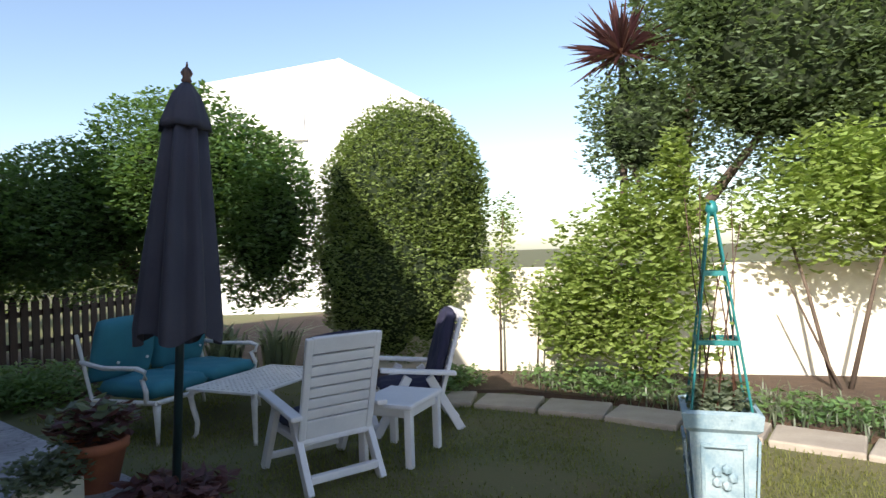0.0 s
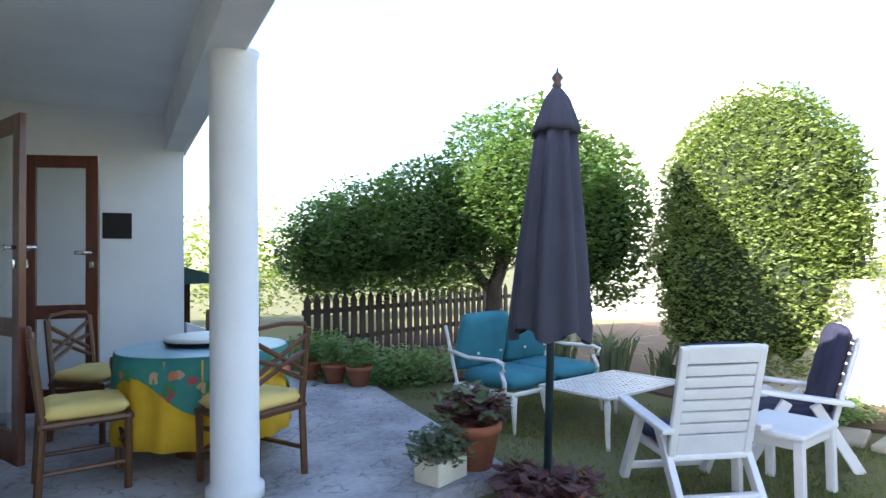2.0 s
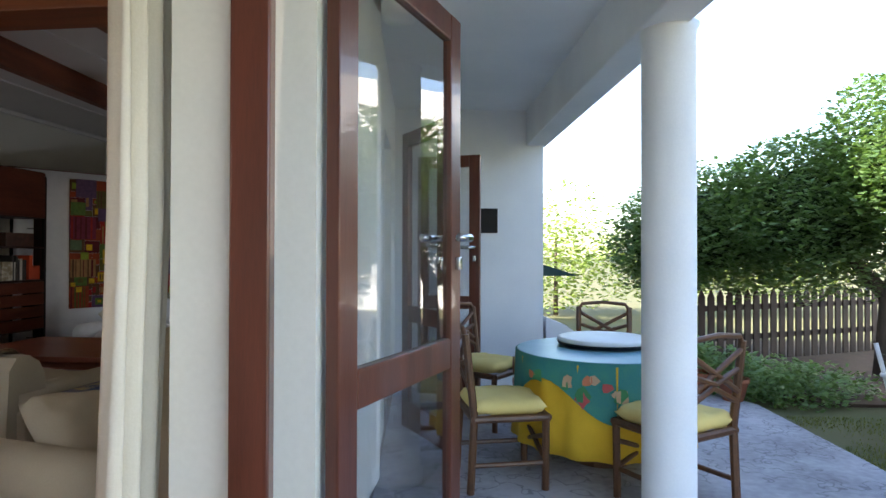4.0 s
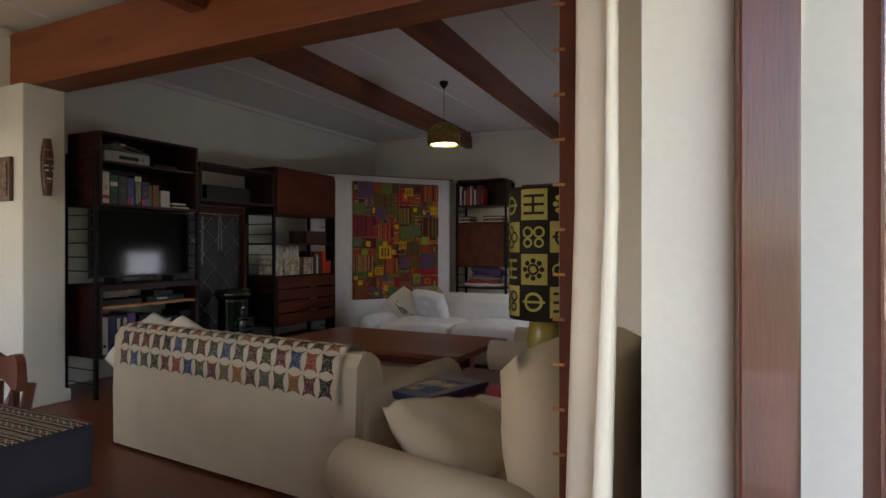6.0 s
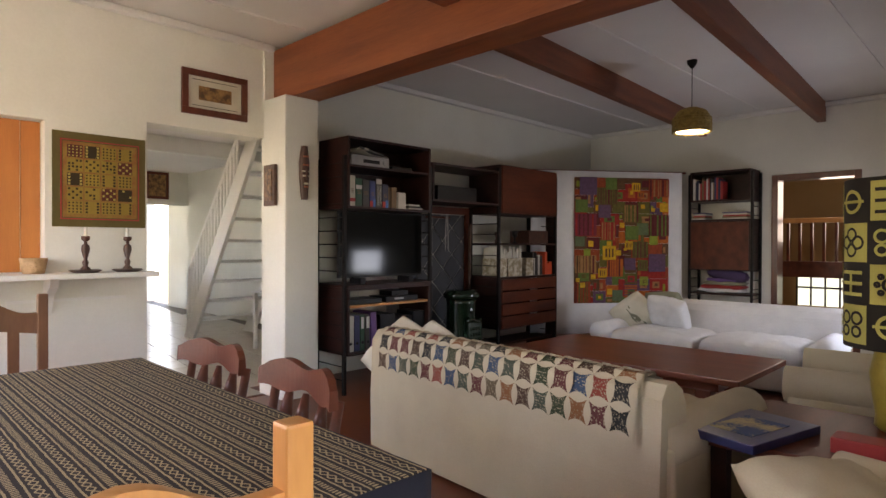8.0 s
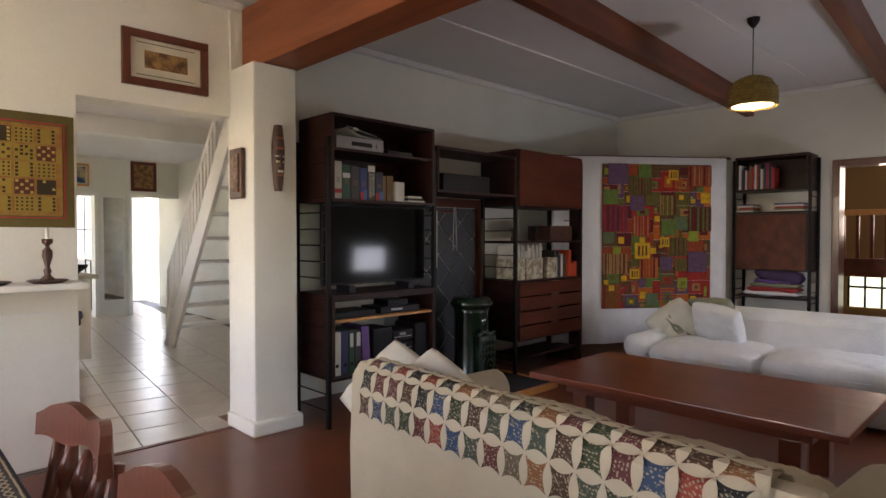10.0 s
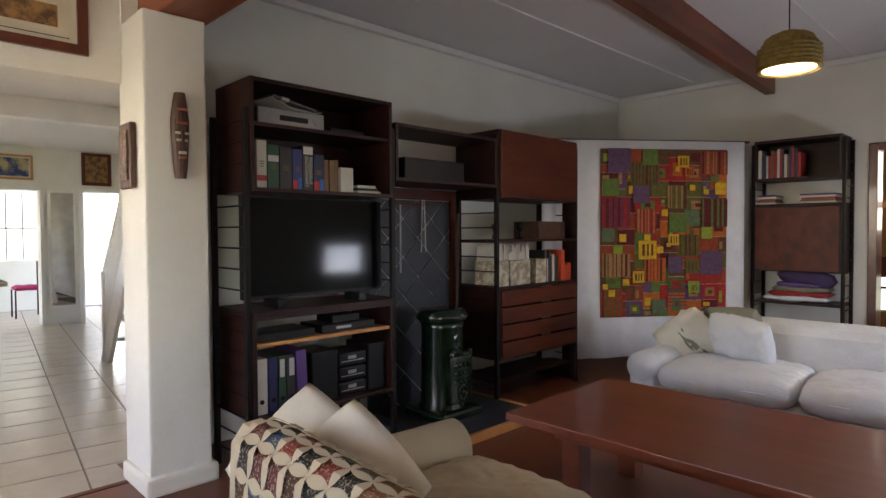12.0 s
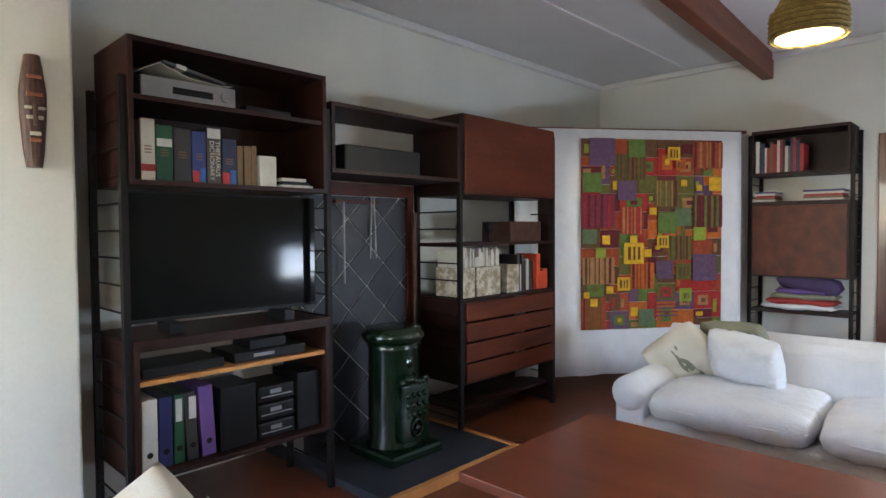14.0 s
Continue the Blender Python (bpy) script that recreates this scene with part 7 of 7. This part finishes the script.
part("red_line", B((PX + 0.0165, PX + 0.018, 1.545, 2.04, 1.435, 1.443), (PX + 0.0165, PX + 0.018, 1.545, 2.04, 1.972, 1.98), (PX + 0.0165, PX + 0.018, 1.545, 1.553, 1.443, 1.972), (PX + 0.0165, PX + 0.018, 2.032, 2.04, 1.443, 1.972)), red_band, bt, "dark red border line")
BATIK_PRINT = [mat("gold_print", (0.34, 0.23, 0.04), rough=0.9), mat("dark_print", (0.045, 0.028, 0.012), rough=0.9), mat("pale_gold_print", (0.46, 0.36, 0.1), rough=0.9), mat("wine_print", (0.12, 0.03, 0.02), rough=0.9)]
r = random.Random(3)
X_ = PX + 0.0165
for i in range(4):
    for j in range(5):
        y_, z_, w_, h_ = 1.585 + i * 0.105, 1.475 + j * 0.096, 0.092, 0.084
        part("printed_block", B((X_, X_ + 0.002, y_, y_ + w_, z_, z_ + h_)), BATIK_PRINT[(0, 3, 0, 0, 1, 0, 0)[(3 * i + 2 * j) % 7]], bt)
        kind = (i * 2 + j) % 4
        bm = bmesh.new()
        for a in range(4):
            for b_ in range(4):
                if kind == 0 or (kind == 1 and (a + b_) % 2) or (kind == 2 and a in (0, 3)) or (kind == 3 and r.random() < 0.55):
                    q_ = 0.007 if kind else 0.005
                    cy_, cz_ = y_ + w_ * (a + 0.5) / 4, z_ + h_ * (b_ + 0.5) / 4
                    box(bm, X_ + 0.0025, X_ + 0.004, cy_ - q_, cy_ + q_, cz_ - q_, cz_ + q_)
        part("printed_motif", bm, BATIK_PRINT[2 if (3 * i + 2 * j) % 7 in (1, 4) else 1], bt, "small printed motif")
sb = thing("serving_shelf", "white serving shelf on brackets below the hatch", "shelf")
part("top", B((PX - 0.2, -5.86, -1.0, 2.09, 1.04, 1.075), bevel=0.006), WHITE_PAINT, sb)
for y in (1.5, 0.4):
    bm = prism([(0, 0), (0.2, 0), (0.18, -0.05), (0.05, -0.12), (0, -0.24)], 0, 0.05)
    part("bracket", moved(bm, pose(PX, y, 1.039, 90, 0, 0)), WHITE_PAINT, sb)
for i in range(3):
    part("panel_moulding", B((PX + 0.001, PX + 0.012, 1.25 - i * 0.75, 1.27 - i * 0.75, 0.1, 0.9), (PX + 0.001, PX + 0.012, 1.27 - i * 0.75, 1.95 - i * 0.75, 0.88, 0.9)), WHITE_PAINT, sb)
shu = thing("hatch_shutter", "orange pine boarded shutter in the serving hatch", "shutter")
for i in range(11):
    part("board", B((PX - 0.12, PX - 0.1, 0.22 + i * 0.1125, 0.329 + i * 0.1125, 1.08, 2.085), bevel=0.003), PINE_SHUTTER, shu)
cnd = None
for y in (1.66, 1.92):
    if cnd is None:
        cnd = thing("candlestick", "turned dark wooden candlestick on a carved tray", "candlestick", pose(-5.99, y, 1.075), "candlesticks")
        part("tray", lathe([(0.07, 0), (0.1, 0.015), (0.09, 0.02), (0.02, 0.012)], 20), CARVING, cnd)
        part("stem", lathe([(0.036, 0.012), (0.03, 0.03), (0.014, 0.045), (0.02, 0.07), (0.011, 0.09), (0.026, 0.15), (0.024, 0.18), (0.011, 0.195), (0.011, 0.21), (0.026, 0.222), (0.026, 0.245), (0.012, 0.245)], 20), CARVING, cnd, "", True)
        part("candle", lathe([(0.011, 0.24), (0.011, 0.3), (0.004, 0.305)], 12), PAPER, cnd, "white candle stub")
    else:
        copy_thing(cnd, pose(-5.99, y, 1.075))
single("basket", lathe([(0.06, 0), (0.08, 0.1), (0.075, 0.1), (0.05, 0.01)], 20), mat("pale_cane", (0.55, 0.36, 0.2), (0.4, 0.25, 0.13), 0.8, scale=40, bump=0.8), "small woven basket on the serving shelf", "basket", pose(-6.05, 1.38, 1.075), True)

# ---- dining side ----
dt = thing("dining_table", "pine dining table under a striped woven cloth", "table")
part("tabletop", B((-4.3, -2.5, 0.42, 1.42, 0.72, 0.75), bevel=0.01), PINE, dt)
for x in (-4.2, -2.6):
    for y in (0.52, 1.32):
        part("leg", B((x - 0.04, x + 0.04, y - 0.04, y + 0.04, 0, 0.72), bevel=0.01), PINE, dt)
part("apron", B((-4.16, -2.64, 1.3, 1.33, 0.6, 0.72), (-4.16, -2.64, 0.51, 0.54, 0.6, 0.72), (-2.61, -2.58, 0.56, 1.28, 0.6, 0.72)), PINE, dt)
tc = thing("tablecloth", "black and cream striped tablecloth with a navy hem", "tablecloth")
part("cloth", B((-4.33, -2.47, 0.39, 1.45, 0.752, 0.762), bevel=0.004), TABLECLOTH, tc)
bm = bmesh.new()
per = []
for k in range(61):
    per.append((-4.335 + 1.87 * k / 60, 1.455))
for k in range(1, 40):
    per.append((-2.465, 1.455 - 1.07 * k / 39))
rows_ = []
for z in (0.76, 0.66, 0.6):
    rows_.append([bm.verts.new((x + (0.012 * math.sin(k * 0.55) if x > -2.47 else 0) * (0.76 - z) * 8, y + 0.012 * math.sin(k * 0.5) * (0.76 - z) * 8, z)) for k, (x, y) in enumerate(per)])
for A, C in zip(rows_, rows_[1:]):
    for k in range(len(per) - 1):
        bm.faces.new((A[k], A[k + 1], C[k + 1], C[k]))
hm = part("hem", bm, NAVY_HEM, tc, "navy hem hanging over the edge", True)
hm.modifiers.new("thickness", "SOLIDIFY").thickness = 0.005


BEECH = mat("brown_beech", (0.25, 0.12, 0.07), (0.17, 0.08, 0.045), 0.42, scale=4, fine=40, bump=0.1, stretch=(3, 3, 0.6))


def pine_chair(m, label, wood):
    """A pine chair that faces +y."""
    t = thing("dining_chair", label, "chair", m, "dining chairs")
    for s in (-1, 1):
        part("back_post", B((s * 0.21 - 0.02, s * 0.21 + 0.02, -0.02, 0.02, 0, 1.04), bevel=0.005), wood, t)
        part("leg", B((s * 0.2 - 0.02, s * 0.2 + 0.02, 0.36, 0.4, 0, 0.43), bevel=0.005), wood, t)
    pts = []
    for k in range(17):
        u = -0.19 + 0.38 * k / 16
        pts.append((u, 0.955 + 0.055 * (0.5 + 0.5 * math.cos(u / 0.15 * math.pi) if abs(u) < 0.15 else 0.0)))
    bm = prism(pts + [(0.19, 0.86), (0.0, 0.89), (-0.19, 0.86)], -0.013, 0.013)
    part("top_rail", moved(bm, pose(0, 0, 0, 90, 0, 0)), wood, t, "curved top rail")
    for x in (-0.1, 0.0, 0.1):
        part("slat", B((x - 0.022, x + 0.022, -0.008, 0.008, 0.5, 0.88), bevel=0.003), wood, t)
    part("lower_rail", B((-0.19, 0.19, -0.011, 0.011, 0.46, 0.52), bevel=0.004), wood, t)
    part("seat", B((-0.22, 0.22, -0.01, 0.42, 0.43, 0.46), bevel=0.01), wood, t)
    return t


pine_chair(pose(-2.19, 0.72, 0, 0, 0, 90), "honey pine chair at the end of the table", PINE)
pine_chair(pose(-4.72, 0.95, 0, 0, 0, -90), "brown wooden chair at the far end of the table", BEECH)


def turned_chair(m):
    t = thing("turned_chair", "dark stained chair with turned spindles", "chair", m, "dark turned chairs")
    for s in (-1, 1):
        part("leg", lathe([(0.012, 0), (0.02, 0.1), (0.026, 0.2), (0.02, 0.3), (0.024, 0.43)], 12), CHAIR_WOOD, t, "", True).location = (s * 0.18, 0.34, 0)
        part("leg", lathe([(0.012, 0), (0.02, 0.1), (0.026, 0.2), (0.02, 0.3), (0.024, 0.43)], 12), CHAIR_WOOD, t, "", True).location = (s * 0.18, 0.02, 0)
        part("back_post", T([(s * 0.2, 0, 0.45), (s * 0.21, -0.04, 0.62), (s * 0.215, -0.07, 0.78)], r=0.02, r2=0.017), CHAIR_WOOD, t, "", True)
    part("seat", B((-0.22, 0.22, -0.02, 0.4, 0.43, 0.465), bevel=0.014), CHAIR_WOOD, t)
    bm = bmesh.new()
    rail_ = []
    for k in range(21):
        u = -0.25 + 0.5 * k / 20
        y_ = -0.085 + 0.9 * u * u
        top = 0.855 - 0.012 * math.cos(u * 25) - 0.35 * max(0, abs(u) - 0.2)
        low = 0.762 + 0.012 * math.cos(u * 25) - 0.2 * max(0, abs(u) - 0.2)
        rail_.append([bm.verts.new((u, y_ - 0.018, low)), bm.verts.new((u, y_ + 0.018, low)), bm.verts.new((u, y_ + 0.014, top)), bm.verts.new((u, y_ - 0.014, top))])
    for A, C in zip(rail_, rail_[1:]):
        for k in range(4):
            bm.faces.new((A[k], A[(k + 1) % 4], C[(k + 1) % 4], C[k]))
    bm.faces.new(rail_[0])
    bm.faces.new(list(reversed(rail_[-1])))
    part("top_rail", bm, CHAIR_WOOD, t, "shaped and curved top rail")
    for x in (-0.115, 0.0, 0.115):
        part("spindle", moved(lathe([(0.01, 0), (0.024, 0.07), (0.011, 0.11), (0.022, 0.14), (0.011, 0.17), (0.027, 0.22), (0.011, 0.31)], 12), pose(x, -0.005, 0.46, 12.5, 0, 0)), CHAIR_WOOD, t, "", True)
    return t


tch = turned_chair(pose(-3.25, 1.55, 0, 0, 0, 176))
copy_thing(tch, pose(-3.90, 1.55, 0, 0, 0, 184))

# ---- kitchen and hall beyond the passage ----
# the opening on the kitchen side is added to admit light
struct("wall_hall", B((-14.0, -6.6, 5.2, 5.4, 0, CZ), (-14.0, -6.36, -0.6, -0.4, 0, 0.9), (-14.0, -6.36, -0.6, -0.4, 2.4, CZ), (-14.0, -10.8, -0.6, -0.4, 0.9, 2.4), (-8.6, -6.36, -0.6, -0.4, 0.9, 2.4), (-6.62, -6.535, 3.4, 5.2, 0, CZ)), WHITE_WALL, "white hall and kitchen walls", "wall")
bm = bmesh.new()
for b_ in ((-13.2, -13.0, -0.4, 3.87, 2.0, CZ), (-13.2, -13.0, -0.4, 2.8, 0, 2.0), (-13.2, -13.0, 3.87, 4.42, 0, CZ), (-13.2, -13.0, 4.42, 5.2, 2.0, CZ)):
    box(bm, *b_)
struct("wall_hall_end", bm, WHITE_WALL, "white end wall of the hall with two doorways", "wall")
struct("wall_far_rooms", B((-15.5, -15.3, -0.5, 5.4, 0, CZ)), WHITE_PAINT, "white wall of the bright rooms at the back", "wall")
# glowing panes added to whiten the hall doorway; no window known there
fw_ = thing("far_window", "tall glowing pane with bars added behind the hall doorway", "window")
part("pane", B((-15.29, -15.28, 3.0, 4.5, 0.9, 2.1)), glow("doorway_glow", (0.95, 1.0, 0.95), 0.11), fw_, "glow added for the bright doorway")
part("bars", B(*[(-15.275, -15.26, 3.05 + 0.24 * i, 3.065 + 0.24 * i, 0.9, 2.1) for i in range(7)], (-15.26, -15.25, 3.0, 4.5, 1.45, 1.47)), IRON, fw_)
fw2 = thing("far_window", "glowing pane added in the left back room", "window")
part("pane", B((-15.29, -15.28, 1.4, 2.9, 0.4, 2.1)), bpy.data.materials["doorway_glow"], fw2, "glow added for the bright doorway")
struct("ceiling_kitchen", B((-15.5, -6.36, -0.6, 5.4, 2.62, 2.75)), CEILING, "white hall ceiling", "ceiling")
struct("hall_beam", B((-9.3, -9.15, -0.4, 5.2, 2.42, 2.615)), WHITE_PAINT, "white painted bulkhead across the hall", "beam")
struct("hall_door_trim", B((-12.995, -12.97, 2.75, 2.81, 0, 2.05), (-12.995, -12.97, 2.81, 3.87, 2.0, 2.05), (-12.995, -12.97, 3.87, 3.92, 0, 2.05), (-12.995, -12.97, 4.37, 4.43, 0, 2.05), (-12.995, -12.97, 4.43, 5.2, 2.0, 2.05)), WHITE_PAINT, "white door surrounds", "trim")
framed("framed_picture", "painting of blue birds over the hall doorway", 2.95, 3.8, 2.14, 2.5, -12.995, PINE, MOUNT, PICTURE_BLUE, 0.03, 0.02)
framed("framed_picture", "small brown framed print over the hall door", 4.42, 4.83, 2.1, 2.6, -12.995, RED_WOOD, PICTURE, PICTURE, 0.05, 0.03)
mr = thing("hall_mirror", "narrow tall mirror on the hall wall", "mirror")
part("frame", B((-12.995, -12.98, 3.97, 4.33, 0.25, 2.0)), WHITE_PAINT, mr)
part("glass", B((-12.9795, -12.976, 4.0, 4.3, 0.28, 1.97)), mat("mirror", (0.8, 0.8, 0.8), rough=0.02, metal=1.0, bump=0), mr)
isl = thing("kitchen_counter", "white kitchen counter with pale worktop", "counter")
part("body", B((-10.6, -8.95, 0.6, 2.84, 0.08, 0.9), bevel=0.006), WHITE_PAINT, isl)
part("worktop", B((-10.64, -8.9, 0.55, 2.9, 0.9, 0.94), bevel=0.008), MOUNT, isl)
stl = thing("kitchen_stool", "brown wooden stool with a blue-violet cushion", "stool", pose(-7.75, 2.3, 0))
for a in range(4):
    q = a * 1.5708 + 0.785
    part("leg", T([(0.17 * math.cos(q), 0.17 * math.sin(q), 0), (0.13 * math.cos(q), 0.13 * math.sin(q), 0.6)], r=0.017), CHAIR_WOOD, stl)
part("seat", lathe([(0.17, 0.6), (0.175, 0.62), (0.17, 0.64)], 24), CHAIR_WOOD, stl)
part("cushion", lathe([(0.17, 0.64), (0.19, 0.67), (0.18, 0.71), (0.08, 0.725)], 24), BLUE_CLOTH, stl, "blue-violet round cushion", True)
single("bowl", lathe([(0.05, 0), (0.06, 0.01), (0.14, 0.07), (0.15, 0.1), (0.14, 0.1), (0.05, 0.025), (0.01, 0.02)], 24), IRON, "dark shallow bowl on the kitchen counter", "bowl", pose(-9.1, 2.7, 0.94), True)
# loft stair
sr = thing("loft_stair", "steep white timber loft stair with slatted balustrade", "stair")
sa, sb_ = Vector((-9.58, 3.83, 0.0)), Vector((-7.56, 3.76, 2.62))
lean = math.degrees(math.atan2(sb_.x - sa.x, sb_.z - sa.z))
for dy in (0.0, 0.86):
    bm = bmesh.new()
    moved(box(bm, -0.12, 0.12, -0.022, 0.022, -0.14, (sb_ - sa).length, 0.004), Matrix.Translation((sa.x, sa.y + dy, 0)) @ pose(0, 0, 0, 0, 0, -2) @ pose(0, 0, 0, 0, lean, 0))
    part("stringer", bm, WHITE_PAINT, sr)
for k in range(1, 10):
    p = sa.lerp(sb_, k / 10)
    part("tread", B((p.x - 0.1, p.x + 0.12, p.y + 0.023, p.y + 0.837, p.z - 0.018, p.z + 0.018), bevel=0.004), WHITE_PAINT, sr)
up_ = Vector((0, 0, 0.95))
p0, p1 = sa + up_, sb_.lerp(sa, 0.22) + up_ * 0.6
part("handrail", T([p0 + Vector((-0.06, 0, -0.08)), p1], r=0.026), WHITE_PAINT, sr)
part("newel", B((sa.x - 0.04, sa.x + 0.03, sa.y - 0.03, sa.y + 0.03, 0.0, 0.95), bevel=0.006), WHITE_PAINT, sr)
for k in range(1, 17):
    a = sa.lerp(sb_, k / 17 * 0.78)
    part("baluster", T([a, p0.lerp(p1, k / 17)], r=0.019), WHITE_PAINT, sr)
sh2 = single("stair_shelf", B((-8.2, -7.95, 4.0, 4.35, 0.68, 0.7), (-8.19, -8.15, 4.02, 4.06, 0, 0.68), (-8.0, -7.96, 4.29, 4.33, 0, 0.68), (-8.19, -8.15, 4.29, 4.33, 0, 0.68)), WHITE_PAINT, "small white side table under the stair", "table")
rc = thing("red_chair", "slim chair with a magenta cushion in the back room", "chair", pose(-14.3, 3.9, 0))
part("cushion", pillow(0.4, 0.4, 0.08, pose(0, 0, 0.48)), mat("magenta", (0.4, 0.02, 0.12), rough=0.9), rc)
part("frame", T([(-0.18, -0.18, 0), (-0.18, -0.18, 0.45)], [(0.18, -0.18, 0), (0.18, -0.18, 0.45)], [(0.18, 0.18, 0), (0.18, 0.18, 0.9)], [(-0.18, 0.18, 0), (-0.18, 0.18, 0.9)], [(-0.18, 0.18, 0.9), (0.18, 0.18, 0.9)], r=0.012), IRON, rc)
# red floor's edge board and tiled hall floor
struct("threshold", B((-6.11, -6.065, 2.1, 3.04, -0.15, 0.004), bevel=0.004), RED_WOOD, "timber threshold strip", "threshold")
gr = struct("floor_hall", B((-15.5, -6.11, -0.6, 5.4, -0.2, -0.008)), GROUT, "cream tiled hall floor with dark joints", "floor")
bm = bmesh.new()
box(bm, -0.197, 0.197, -0.197, 0.197, -0.008, 0.0, 0.003)
t0 = part("tile", bm, TILE, gr)
U, V = Vector((-0.99, 0.12, 0)), Vector((0.12, 0.99, 0))
base = Vector((-6.1, 2.44, 0.0))
first = True
for i in range(-2, 24):
    for j in range(-8, 9):
        p = base + U * (i - 0.5) * 0.405 + V * (j - 0.5) * 0.405
        if not (-15.3 < p.x < -6.2 and -0.2 < p.y < 5.0):
            continue
        if first:
            o, first = t0, False
        else:
            o = new("tile", t0.data)
            o.parent = gr
        o.matrix_basis = Matrix.Translation(p - Vector((0, 0, 0.003))) @ pose(0, 0, 0, 0, 0, -7)
